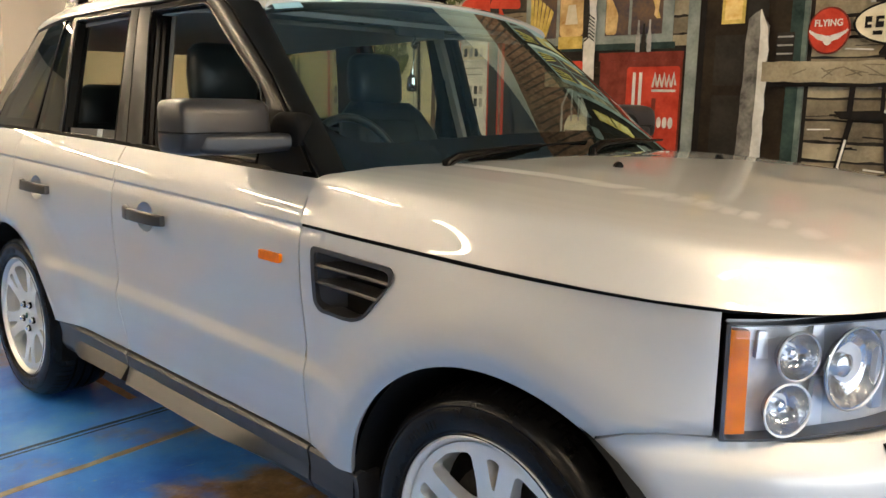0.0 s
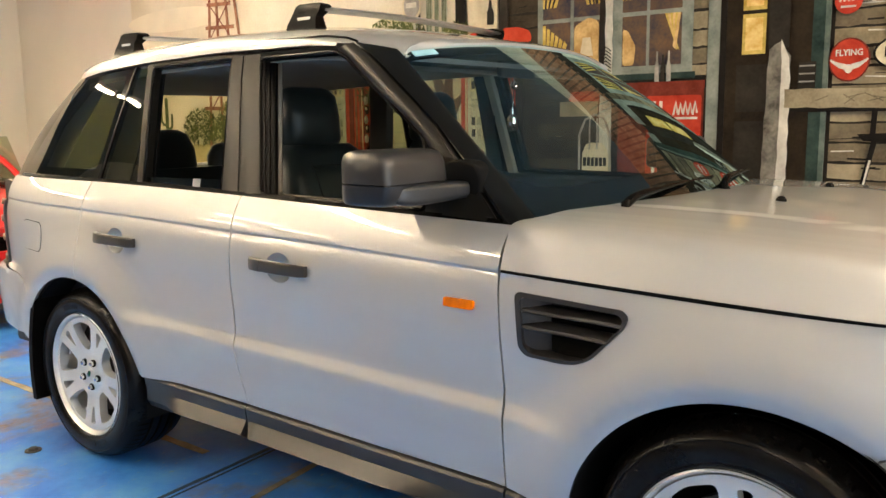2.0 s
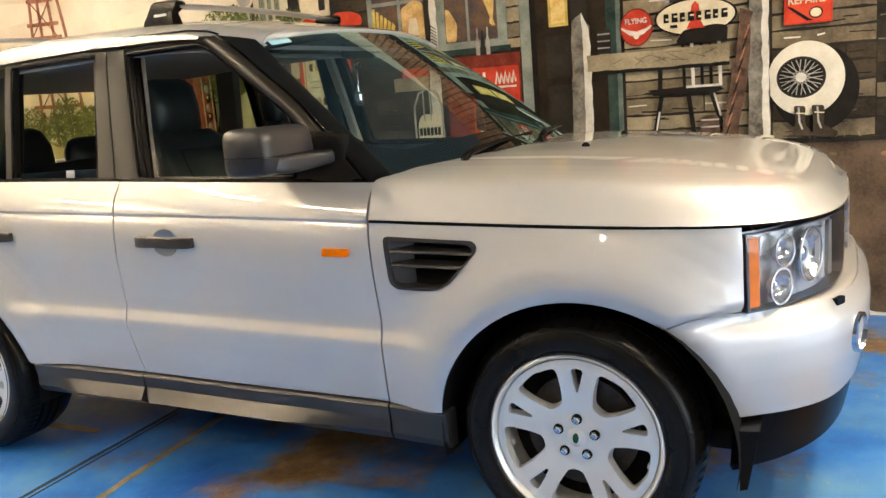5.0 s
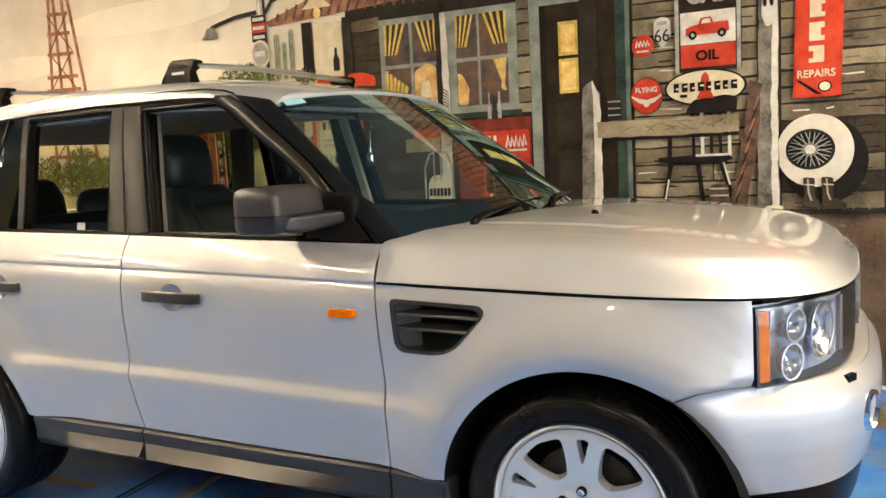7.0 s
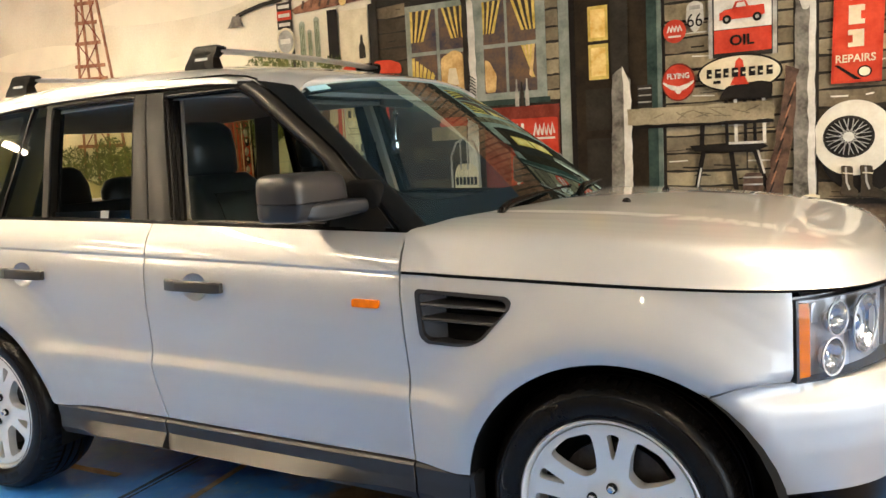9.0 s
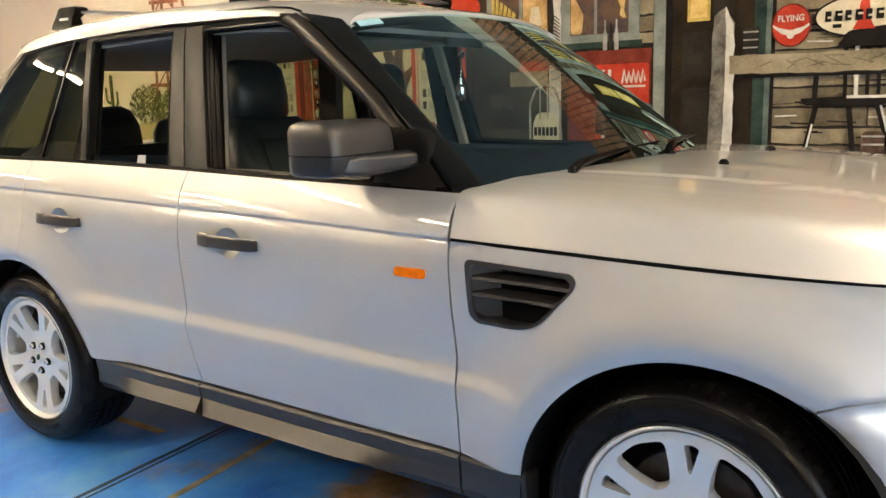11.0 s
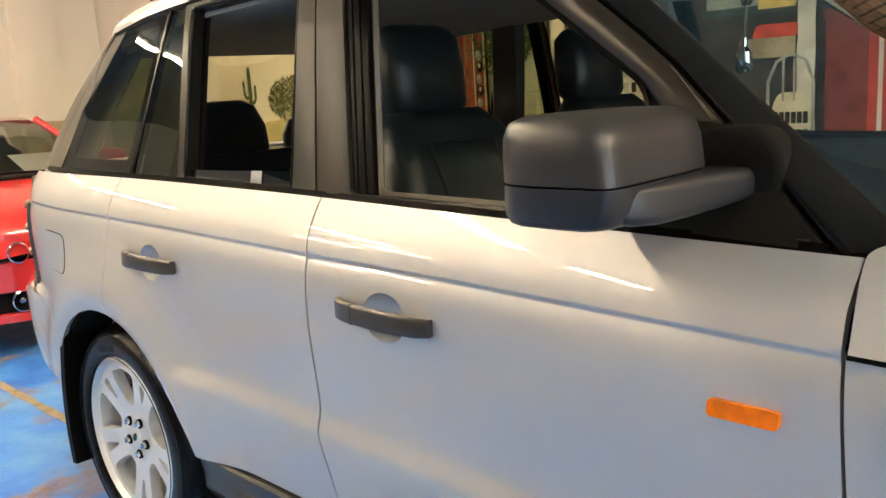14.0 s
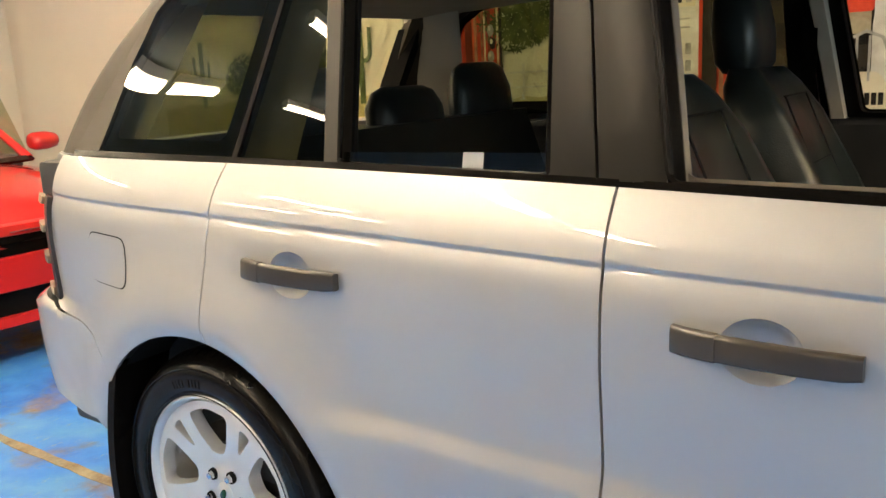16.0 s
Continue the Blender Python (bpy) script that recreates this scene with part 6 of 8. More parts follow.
CREAM = wash("cream", (0.628, 0.536, 0.351), 0.15, 12.0, (0.721, 0.647, 0.481))
SIGN_RED = wash("sign_red", (0.443, 0.032, 0.017), 0.25, 12.0, (0.573, 0.065, 0.032))
BRIGHT_RED = wash("bright_red", (0.516, 0.042, 0.017), 0.2, 12.0, (0.589, 0.070, 0.032))
DULL_RED = wash("dull_red", (0.168, 0.021, 0.013), 0.35, 12.0, (0.220, 0.044, 0.028))
RUST = wash("rust", (0.22, 0.085, 0.045), 0.4, 16.0, (0.40, 0.20, 0.12))
RUST_D = wash("dark_rust", (0.12, 0.055, 0.032), 0.4, 16.0, (0.22, 0.12, 0.075))
GREY_POST = wash("grey_post", (0.086, 0.078, 0.066), 0.45, 14.0, (0.283, 0.260, 0.220))
LOG = wash("log", (0.065, 0.039, 0.026), 0.5, 16.0, (0.157, 0.092, 0.065))
LEAF = wash("leaf", (0.045, 0.065, 0.018), 0.5, 16.0, (0.14, 0.16, 0.05))
CACTUS = wash("cactus", (0.055, 0.085, 0.035), 0.4, 16.0, (0.15, 0.19, 0.09))
TYRE_WHITE = wash("tyre_white", (0.609, 0.554, 0.443), 0.12, 9.0, (0.702, 0.665, 0.573))
STEEL_GREY = wash("steel_grey", (0.277, 0.259, 0.231), 0.3, 12.0, (0.462, 0.443, 0.407))
layer_count = [0]


def paint(name, pts, mat, layer, parent=None, label=""):
    """A flat painted shape given by its corners (x, z) on the wall."""
    layer_count[0] += 1
    y0 = MURAL_Y - 0.0030 * layer - 0.00002 * (layer_count[0] % 50)
    pts = [p for i, p in enumerate(pts) if math.dist(p, pts[i - 1]) > 1e-5]
    bm = bmesh.new()
    f = bm.faces.new([bm.verts.new((x, y0, z)) for x, z in pts])
    ext = bmesh.ops.extrude_face_region(bm, geom=[f])
    for v in [g for g in ext["geom"] if isinstance(g, bmesh.types.BMVert)]:
        v.co.y += 0.0028
    bmesh.ops.recalc_face_normals(bm, faces=bm.faces)
    return part(name, bm, mat, parent or mural, label)


def rect(name, x0, z0, x1, z1, mat, layer, parent=None, label=""):
    return paint(name, [(x0, z0), (x1, z0), (x1, z1), (x0, z1)], mat, layer, parent, label)


def wobble(pts, amount, seed, step=0.06):
    rnd = random.Random(seed)
    return [(x + rnd.uniform(-amount, amount), z + rnd.uniform(-amount, amount)) for x, z in resample(pts, step)]


def disc(name, x, z, rx, rz, mat, layer, parent=None, label="", n=40):
    return paint(name, [(x + rx * math.cos(2 * math.pi * i / n), z + rz * math.sin(2 * math.pi * i / n)) for i in range(n)], mat, layer, parent, label)


def stroke(name, pts, width, mat, layer, parent=None, label=""):
    """A painted line of even width through points."""
    P = [Vector(p) for p in pts]
    a, b = [], []
    for i, p in enumerate(P):
        d = (P[min(i + 1, len(P) - 1)] - P[max(i - 1, 0)]).normalized()
        n = Vector((-d.y, d.x)) * width / 2
        a.append(tuple(p + n))
        b.append(tuple(p - n))
    return paint(name, a + b[::-1], mat, layer, parent, label)


def lettering(text, x, z, height, width, mat, layer, parent, name="lettering", bold=0.0):
    cu = bpy.data.curves.new("text", "FONT")
    cu.body, cu.align_x, cu.align_y, cu.extrude, cu.offset, cu.resolution_u = text, "CENTER", "CENTER", 0.001, bold, 3
    ob = bpy.data.objects.new("text", cu)
    scene.collection.objects.link(ob)
    bpy.context.view_layer.update()
    me = bpy.data.meshes.new_from_object(ob.evaluated_get(bpy.context.evaluated_depsgraph_get()))
    bpy.data.objects.remove(ob)
    co = [v.co.copy() for v in me.vertices]
    lo, hi = [min(c[k] for c in co) for k in (0, 1)], [max(c[k] for c in co) for k in (0, 1)]
    y0 = MURAL_Y - 0.0030 * layer
    for v, c in zip(me.vertices, co):
        v.co = (x + (c.x - (lo[0] + hi[0]) / 2) * width / (hi[0] - lo[0]), y0 - c.z, z + (c.y - (lo[1] + hi[1]) / 2) * height / (hi[1] - lo[1]))
    return part(name, me, mat, parent)


# sky, far land, earth
rect("painted_sky", -5.25, 0.0, 6.5, CEIL - 0.01, SKY, 1, label="cream painted sky with pale clouds")
paint("painted_plain", wobble([(-5.25, 0.02), (-1.1, 0.02), (-1.1, 1.24), (-2.4, 1.20), (-3.6, 1.27), (-5.25, 1.20)], 0.012, 3), DUNE, 2, label="yellow-green painted plain")
for k, (x, z, w, h) in enumerate(((-4.6, 2.35, 0.7, 0.10), (-3.0, 2.62, 0.9, 0.12), (-2.6, 2.15, 0.6, 0.08), (-3.3, 1.85, 0.7, 0.08), (-4.8, 1.75, 0.5, 0.06))):
    disc("painted_cloud", x, z, w, h, wash("cloud", (0.76, 0.70, 0.56), 0.06, 5.0), 2, label="pale painted cloud")
paint("painted_ground", wobble([(-1.15, 0.02), (6.4, 0.02), (6.4, 1.02), (1.6, 1.015), (-1.15, 1.0)], 0.012, 4), DIRT, 2, label="brown painted dirt ground")
rnd = random.Random(11)
for k in range(46):
    x, z, r = rnd.uniform(1.5, 3.4), rnd.uniform(0.3, 0.97), rnd.uniform(0.010, 0.035)
    disc("painted_stone", x, z, r * 1.5, r * 0.7, rnd.choice((BOARD_M, BOARD_L, LOG, SHADE, RUST)), 3, label="", n=9)
for k in range(26):
    x = rnd.uniform(1.9, 3.2)
    stroke("painted_grass", [(x, 0.985), (x + rnd.uniform(-0.02, 0.02), 1.02 + rnd.uniform(0, 0.03))], 0.006, rnd.choice((BOARD_L, CACTUS, BOARD_M)), 4)


# windmill tower
mill = paint("painted_windmill", [(-3.99, 2.98), (-3.86, 2.98), (-3.85, 3.02), (-4.0, 3.02)], RUST, 3, None, "rust-red painted windmill tower")
for x0, x1 in ((-4.04, -4.15), (-3.99, -3.98), (-3.90, -3.80), (-3.84, -3.60)):
    stroke("mill_leg", [(x0, 3.0), ((x0 * 0.45 + x1 * 0.55) , 2.15), (x1, 1.22)], 0.030, RUST, 4, mill)
for z, a, b in ((2.76, -4.07, -3.83), (2.60, -4.09, -3.82), (2.43, -4.11, -3.80), (2.24, -4.14, -3.77), (2.13, -4.16, -3.75), (1.85, -4.16, -3.71), (1.56, -4.21, -3.65)):
    stroke("mill_bar", [(a, z), (b, z - 0.01)], 0.030, RUST, 5, mill)
for z0, z1 in ((2.13, 2.43), (2.43, 2.76), (1.56, 1.85), (1.85, 2.13)):
    stroke("mill_brace", [(-4.10, z0), (-3.83, z1)], 0.008, DULL_RED, 5, mill)
    stroke("mill_brace", [(-3.80, z0), (-4.08, z1)], 0.008, DULL_RED, 5, mill)


def bush(x, z, w, h, seed, count=520, mat=None):
    r = random.Random(seed)
    bm = bmesh.new()
    y0 = MURAL_Y - 0.017
    for _ in range(count):
        a, d = r.uniform(0, 2 * math.pi), r.random() ** 0.6
        cx, cz = x + w * d * math.cos(a), z + h * d * math.sin(a)
        t, l, s = r.uniform(0, math.pi), r.uniform(0.012, 0.03), r.uniform(0.004, 0.008)
        u, v = Vector((math.cos(t), 0, math.sin(t))), Vector((-math.sin(t), 0, math.cos(t)))
        c = Vector((cx, y0 - r.uniform(0, 0.002), cz))
        bm.faces.new([bm.verts.new(p) for p in (c - u * l, c + v * s, c + u * l, c - v * s)])
    ob = part("painted_bush", bm, mat or LEAF, mural, "olive-green painted desert bush")
    return tagged(ob, kind="stuff")


bush(-4.28, 1.40, 0.24, 0.16, 1)
bush(-3.95, 1.36, 0.28, 0.14, 2)
bush(-3.80, 1.44, 0.24, 0.19, 11, 620)
bush(-3.56, 1.40, 0.20, 0.14, 3)
bush(-2.14, 1.68, 0.26, 0.22, 4, 900)
bush(-2.0, 2.0, 0.30, 0.16, 7, 700)
bush(-2.10, 1.60, 0.20, 0.10, 9, 420)
bush(-1.45, 2.03, 0.12, 0.05, 5, 160)
bush(-1.90, 2.03, 0.12, 0.06, 6, 160)


PALE_CACTUS = wash("pale_cactus", (0.26, 0.30, 0.22), 0.3, 16.0, (0.45, 0.48, 0.38))


def cactus(x, z0, z1, w, arms, mat=None):
    c = stroke("painted_cactus", [(x, z0), (x, z1 - w * 0.3)], w, mat or CACTUS, 4, None, "green painted saguaro cactus")
    disc("cactus_top", x, z1 - w * 0.3, w / 2, w / 2, mat or CACTUS, 4, c)
    for k in (-0.28, 0.0, 0.28):
        stroke("cactus_rib", [(x + k * w, z0 + 0.01), (x + k * w, z1 - w * 0.45)], w * 0.09, LEAF, 4.6, c)
    for side_, za, zb in arms:
        stroke("cactus_arm", [(x, za), (x + side_ * w * 1.2, za + w * 0.1), (x + side_ * w * 1.7, za + w * 0.8), (x + side_ * w * 1.8, zb)], w * 0.6, mat or CACTUS, 5, c)


cactus(-3.26, 1.20, 1.72, 0.045, ((-1, 1.42, 1.58), (1, 1.46, 1.66)))
cactus(-4.78, 1.20, 1.66, 0.045, ((1, 1.38, 1.52), (-1, 1.42, 1.56)))
cactus(-1.70, 2.02, 2.34, 0.05, (), PALE_CACTUS)
cactus(-1.57, 2.02, 2.36, 0.045, (), PALE_CACTUS)
cactus(-1.635, 2.02, 2.28, 0.035, (), PALE_CACTUS)
# rail fence
for z in (1.26, 1.34):
    stroke("painted_fence_rail", [(-3.1, z), (-1.5, z + 0.01)], 0.010, WHITEWASH, 4)
for x in (-3.0, -2.7, -2.4, -2.1, -1.8, -1.6):
    stroke("painted_fence_post", [(x, 1.2), (x, 1.39)], 0.014, WHITEWASH, 5)

# the tall red petrol pumps with white faces
def petrol_pump(dx):
    pump = paint("painted_petrol_pump", [(x + dx, z) for x, z in round_corners([(-1.43, 0.7), (-1.0, 0.7), (-1.0, 1.86), (-1.08, 2.0), (-1.36, 2.0), (-1.43, 1.86)], 0.05)], BRIGHT_RED, 5, None, "orange-red painted petrol pump with a white face")
    paint("pump_face", [(x + dx, z) for x, z in round_corners([(-1.375, 1.06), (-1.14, 1.06), (-1.14, 1.80), (-1.375, 1.80)], 0.03)], WHITEWASH, 6, pump)
    for z in (1.66, 1.42, 1.34):
        for k in range(4):
            rect("dial_mark", dx - 1.340 + 0.046 * k, z - 0.026, dx - 1.313 + 0.046 * k, z + 0.026, STEEL_GREY if k % 2 else INK, 7, pump)
    rect("dial_window", dx - 1.355, 1.615, dx - 1.155, 1.705, CREAM, 6.5, pump)
    for z in (1.73, 1.56, 1.52):
        rect("text_bar", dx - 1.345, z - 0.004, dx - 1.18, z + 0.004, STEEL_GREY, 7, pump)
    disc("pump_badge", dx - 1.27, 1.20, 0.035, 0.03, DULL_RED, 7, pump)
    rect("text_bar", dx - 1.31, 1.14, dx - 1.22, 1.155, INK, 7, pump)
    rect("pump_edge", dx - 1.395, 0.7, dx - 1.383, 1.84, CREAM, 6, pump)
    rect("pump_shade", dx - 1.10, 0.7, dx - 1.055, 1.84, DULL_RED, 6, pump)
    rect("pump_light", dx - 1.040, 0.7, dx - 1.020, 1.84, RUST, 6, pump)
    stroke("pump_hose", [(dx - 0.99, 1.75), (dx - 0.93, 1.6), (dx - 0.95, 1.35), (dx - 0.91, 1.15), (dx - 0.97, 1.0)], 0.02, INK, 6, pump)
    paint("pump_globe", [(x + dx, z) for x, z in round_corners([(-1.13, 1.93), (-0.87, 1.91), (-0.88, 1.98), (-0.97, 2.01), (-1.09, 2.01)], 0.03)], BRIGHT_RED, 9, pump)
    return pump


petrol_pump(0.0)
far_pump = petrol_pump(-1.37)
# its red flank with a chrome nozzle
rect("pump_flank", -2.385, 0.7, -2.235, 1.80, SIGN_RED, 5.5, far_pump)
for x, w, m in ((-2.365, 0.012, RUST), (-2.345, 0.010, CREAM), (-2.320, 0.020, DULL_RED), (-2.262, 0.012, CREAM), (-2.245, 0.016, INK)):
    rect("flank_stripe", x, 0.75, x + w, 1.76, m, 6, far_pump)
for k in range(5):
    disc("nozzle_link", -2.30 + 0.012 * (k % 2), 1.58 - 0.07 * k, 0.020, 0.032, (STEEL_GREY, INK)[k % 2], 7, far_pump, n=16)
    disc("nozzle_shine", -2.305 + 0.012 * (k % 2), 1.59 - 0.07 * k, 0.008, 0.014, WHITEWASH, 8, far_pump, n=12)

# gnarled tree between the pumps
tree_p = paint("painted_tree", wobble([(-1.66, 1.06), (-1.45, 1.06), (-1.475, 1.25), (-1.49, 1.42), (-1.45, 1.52), (-1.40, 1.58), (-1.43, 1.60), (-1.50, 1.56), (-1.51, 1.66), (-1.47, 1.82), (-1.43, 1.93), (-1.47, 1.94), (-1.54, 1.78), (-1.58, 1.66), (-1.62, 1.74), (-1.70, 1.88), (-1.745, 1.90), (-1.68, 1.72), (-1.64, 1.60), (-1.65, 1.40)], 0.005, 51), LOG, 4.5, None, "brown gnarled tree trunk painted on the wall")
rnd_t = random.Random(8)
for k in range(26):
    x, z = rnd_t.uniform(-1.63, -1.50), rnd_t.uniform(1.08, 1.60)
    stroke("bark_line", [(x, z), (x + rnd_t.uniform(-0.012, 0.012), z + rnd_t.uniform(0.05, 0.12))], rnd_t.uniform(0.004, 0.010), rnd_t.choice((INK, BOARD_M, RUST_D, SHADE)), 4.8, tree_p)

# lamp post with signs
pole = stroke("painted_lamp_post", [(-1.790, 1.06), (-1.800, 1.6), (-1.825, 3.1)], 0.072, STEEL_GREY, 5, None, "grey painted lamp post with round signs")
stroke("post_lit_edge", [(-1.805, 1.06), (-1.815, 1.6), (-1.845, 3.1)], 0.022, WHITEWASH, 6, pole)
stroke("post_shade", [(-1.765, 1.06), (-1.775, 1.6), (-1.80, 3.1)], 0.02, SHADE, 6, pole)
stroke("lamp_arm", [(-1.86, 2.525), (-2.05, 2.51), (-2.20, 2.48), (-2.30, 2.455)], 0.03, SHADE, 6, pole)
paint("lamp_bell", [(-2.335, 2.455), (-2.275, 2.46), (-2.235, 2.375), (-2.39, 2.375), (-2.36, 2.41)], GREY_POST, 7, pole)
stroke("lamp_arm", [(-1.79, 2.50), (-1.72, 2.585), (-1.62, 2.615), (-1.48, 2.615), (-1.40, 2.60)], 0.028, SHADE, 6, pole)
paint("lamp_bell", [(-1.355, 2.62), (-1.295, 2.62), (-1.27, 2.545), (-1.20, 2.49), (-1.45, 2.49), (-1.385, 2.545)], CREAM, 8, pole)
disc("lamp_bulb", -1.325, 2.455, 0.03, 0.04, GLOW, 8, pole)
rect("post_sign", -1.91, 2.44, -1.78, 2.50, SHADE, 7, pole)
rect("post_sign", -1.91, 2.375, -1.78, 2.44, SIGN_RED, 7, pole)
rect("post_sign", -1.91, 2.31, -1.78, 2.375, SHADE, 7, pole)
for z in (2.47, 2.408, 2.343):
    rect("text_bar", -1.895, z - 0.012, -1.795, z + 0.012, WHITEWASH, 8, pole)
disc("round_sign", -1.845, 2.22, 0.085, 0.10, CREAM, 7, pole)
disc("round_sign_face", -1.845, 2.22, 0.068, 0.082, STEEL_GREY, 8, pole)
rect("text_bar", -1.89, 2.205, -1.80, 2.24, WHITEWASH, 9, pole)


# ---- the painted shack ----
shack = rect("painted_shack", -1.10, 0.98, 6.4, 2.60, SHADE, 3, None, "weathered grey timber shack painted on the wall")
rnd = random.Random(21)


def boards(x0, x1, z0, z1, mats, layer, pitch=0.098, parent=None):
    """Lapped weatherboards, each a ragged strip with a dark joint below it."""
    z = z0
    while z < z1 - 0.02:
        h = min(pitch * rnd.uniform(0.9, 1.1), z1 - z)
        x = x0
        while x < x1 - 0.02:
            l = min(rnd.uniform(0.35, 1.1), x1 - x)
            if x1 - x - l < 0.12:
                l = x1 - x
            pts = []
            n = max(3, int(l / 0.06))
            for i in range(n + 1):
                pts.append((x + 0.004 + (l - 0.008) * i / n, z + 0.010 + rnd.uniform(-0.004, 0.006)))
            for i in range(n, -1, -1):
                pts.append((x + 0.004 + (l - 0.008) * i / n, z + h - 0.002 + rnd.uniform(-0.003, 0.003)))
            paint("board", pts, rnd.choice(mats), layer, parent or shack)
            for _ in range(int(l * 7)):
                gx, gz = rnd.uniform(x, x + l * 0.75), rnd.uniform(z + 0.02, z + h - 0.012)
                stroke("grain_mark", [(gx, gz), (gx + rnd.uniform(0.03, min(0.16, x1 - gx)), gz + rnd.uniform(-0.008, 0.008))], rnd.uniform(0.003, 0.009), rnd.choice((INK, SHADE, BOARD_M, WHITEWASH if mats[0] is BOARD_L else BOARD_D)), layer + 1, parent or shack)
            x += l
        z += h


boards(-1.06, -0.83, 1.60, 2.40, (BOARD_D, BOARD_D, BOARD_M), 4)
boards(0.165, 0.255, 1.62, 2.44, (BOARD_L, BOARD_M), 4)
boards(-0.83, 0.255, 1.0, 1.66, (BOARD_D, SHADE), 4)
boards(0.90, 1.60, 1.0, 2.44, (BOARD_L, BOARD_M, BOARD_L), 4)
boards(1.72, 2.24, 1.50, 2.46, (BOARD_L, BOARD_M, BOARD_M), 4)
boards(1.72, 2.24, 1.0, 1.50, (BOARD_D, BOARD_M, BOARD_D), 4)
boards(2.24, 3.6, 1.0, 2.46, (BOARD_D, SHADE, BOARD_M), 4)
boards(3.6, 6.3, 1.0, 2.46, (BOARD_M, BOARD_D), 4, 0.14)

# tin roof and eave
roof_p = paint("painted_tin_roof", [(-1.78, 2.44), (-1.20, 2.62), (-0.6, 2.80), (0.95, 3.288), (6.4, 3.288), (6.4, 2.50), (-0.4, 2.475), (-1.05, 2.44), (-1.75, 2.405)], RUST, 6, None, "rusty corrugated tin roof painted on the wall")
for k in range(60):
    x = -1.68 + 0.075 * k
    zt = min(3.23, 2.62 + (x + 1.20) * 0.30) if x > -1.4 else 2.47 + (x + 1.68) * 0.3
    stroke("roof_rib", [(x, 2.435), (x + 0.44 * (zt - 2.435), zt + 0.02)], 0.018, (LOG, RUST_D, LOG)[k % 3], 7, roof_p)
paint("eave_shadow", [(-1.05, 2.44), (-0.4, 2.475), (6.4, 2.50), (6.4, 2.43), (-0.4, 2.40), (-1.05, 2.36)], SHADE, 7, roof_p)
# corner post and poster with a bottle
rect("painted_corner_post", -1.47, 2.04, -1.385, 2.40, INK, 6, shack)
poster = rect("painted_poster", -1.365, 2.0, -1.13, 2.38, CREAM, 7, shack)
paint("poster_bottle", [(-1.21, 2.04), (-1.16, 2.04), (-1.16, 2.12), (-1.175, 2.15), (-1.178, 2.20), (-1.195, 2.20), (-1.198, 2.15), (-1.21, 2.12)], SHADE, 8, shack)
rect("painted_corner_board", -1.12, 1.0, -1.05, 2.40, SHADE, 8, shack)

# window with curtains and lamplight
win = rect("painted_window", -0.83, 1.675, 0.17, 2.345, FRAME_T, 6, None, "teal-framed painted window with yellow curtains and lamplight")


def window_pane(x0, z0, x1, z1, kind_):
    rect("pane", x0, z0, x1, z1, ROOM, 7, win)
    if kind_ in ("tl", "tr"):
        for k in range(7):
            a = k / 7
            if kind_ == "tl":
                pts = [(x0 + (x1 - x0) * a * 0.9, z1), (x0 + (x1 - x0) * (a + 0.10) * 0.9, z1), (x0 + (x1 - x0) * a * 0.45 + 0.02, z0 + (z1 - z0) * 0.25), (x0 + (x1 - x0) * a * 0.45, z0 + (z1 - z0) * 0.25)]
            else:
                pts = [(x1 - (x1 - x0) * a * 0.9, z1), (x1 - (x1 - x0) * (a + 0.10) * 0.9, z1), (x1 - (x1 - x0) * a * 0.45 - 0.02, z0 + (z1 - z0) * 0.25), (x1 - (x1 - x0) * a * 0.45, z0 + (z1 - z0) * 0.25)]
            paint("curtain_fold", pts, CURTAIN if k % 2 == 0 else BOARD_D, 8, win)
    if kind_ == "bl":
        for k in range(6):
            paint("curtain_fold", [(x0 + 0.03 * k, z1 - 0.01 - 0.02 * k), (x0 + 0.03 * k + 0.02, z1 - 0.01 - 0.025 * k), (x0 + 0.02 * k + 0.02, z0 + 0.01), (x0 + 0.02 * k, z0 + 0.01)], CURTAIN, 8, win)
    if kind_ == "br":
        for k in range(6):
            paint("curtain_fold", [(x1 - 0.10 + 0.016 * k, z1), (x1 - 0.086 + 0.016 * k, z1), (x1 - 0.01 - 0.004 * k, z0 + 0.08), (x1 - 0.03 - 0.004 * k, z0 + 0.10)], CURTAIN if k % 2 == 0 else WARM, 8, win)


for x0, x1, ks in ((-0.79, -0.60, ("tl", "bl")), (-0.575, -0.40, ("tr", "warm")), (-0.255, -0.105, ("tl", "blue")), (-0.085, 0.105, ("tr", "br"))):
    window_pane(x0, 2.035, x1, 2.305, ks[0])
    window_pane(x0, 1.725, x1, 2.01, ks[1])
paint("lamp_glow", round_corners([(-0.57, 1.73), (-0.405, 1.73), (-0.405, 2.0), (-0.47, 2.03), (-0.57, 1.98)], 0.03), WARM, 8, win)
paint("lamp_shade", [(-0.53, 1.80), (-0.44, 1.80), (-0.46, 1.91), (-0.51, 1.91)], CREAM, 9, win)
paint("lamp_glow", round_corners([(-0.25, 1.73), (-0.18, 1.73), (-0.17, 1.84), (-0.22, 1.93), (-0.25, 1.94)], 0.02), WARM, 8, win)
wp = paint("painted_porch_post", wobble([(-0.395, 1.0), (-0.31, 1.0), (-0.315, 2.30), (-0.335, 2.34), (-0.385, 2.30)], 0.004, 8), WHITEWASH, 10, None, "white weathered porch post painted on the wall")
paint("porch_post_shade", wobble([(-0.395, 1.72), (-0.36, 1.72), (-0.36, 2.45), (-0.40, 2.45)], 0.004, 9), SHADE, 11, wp)
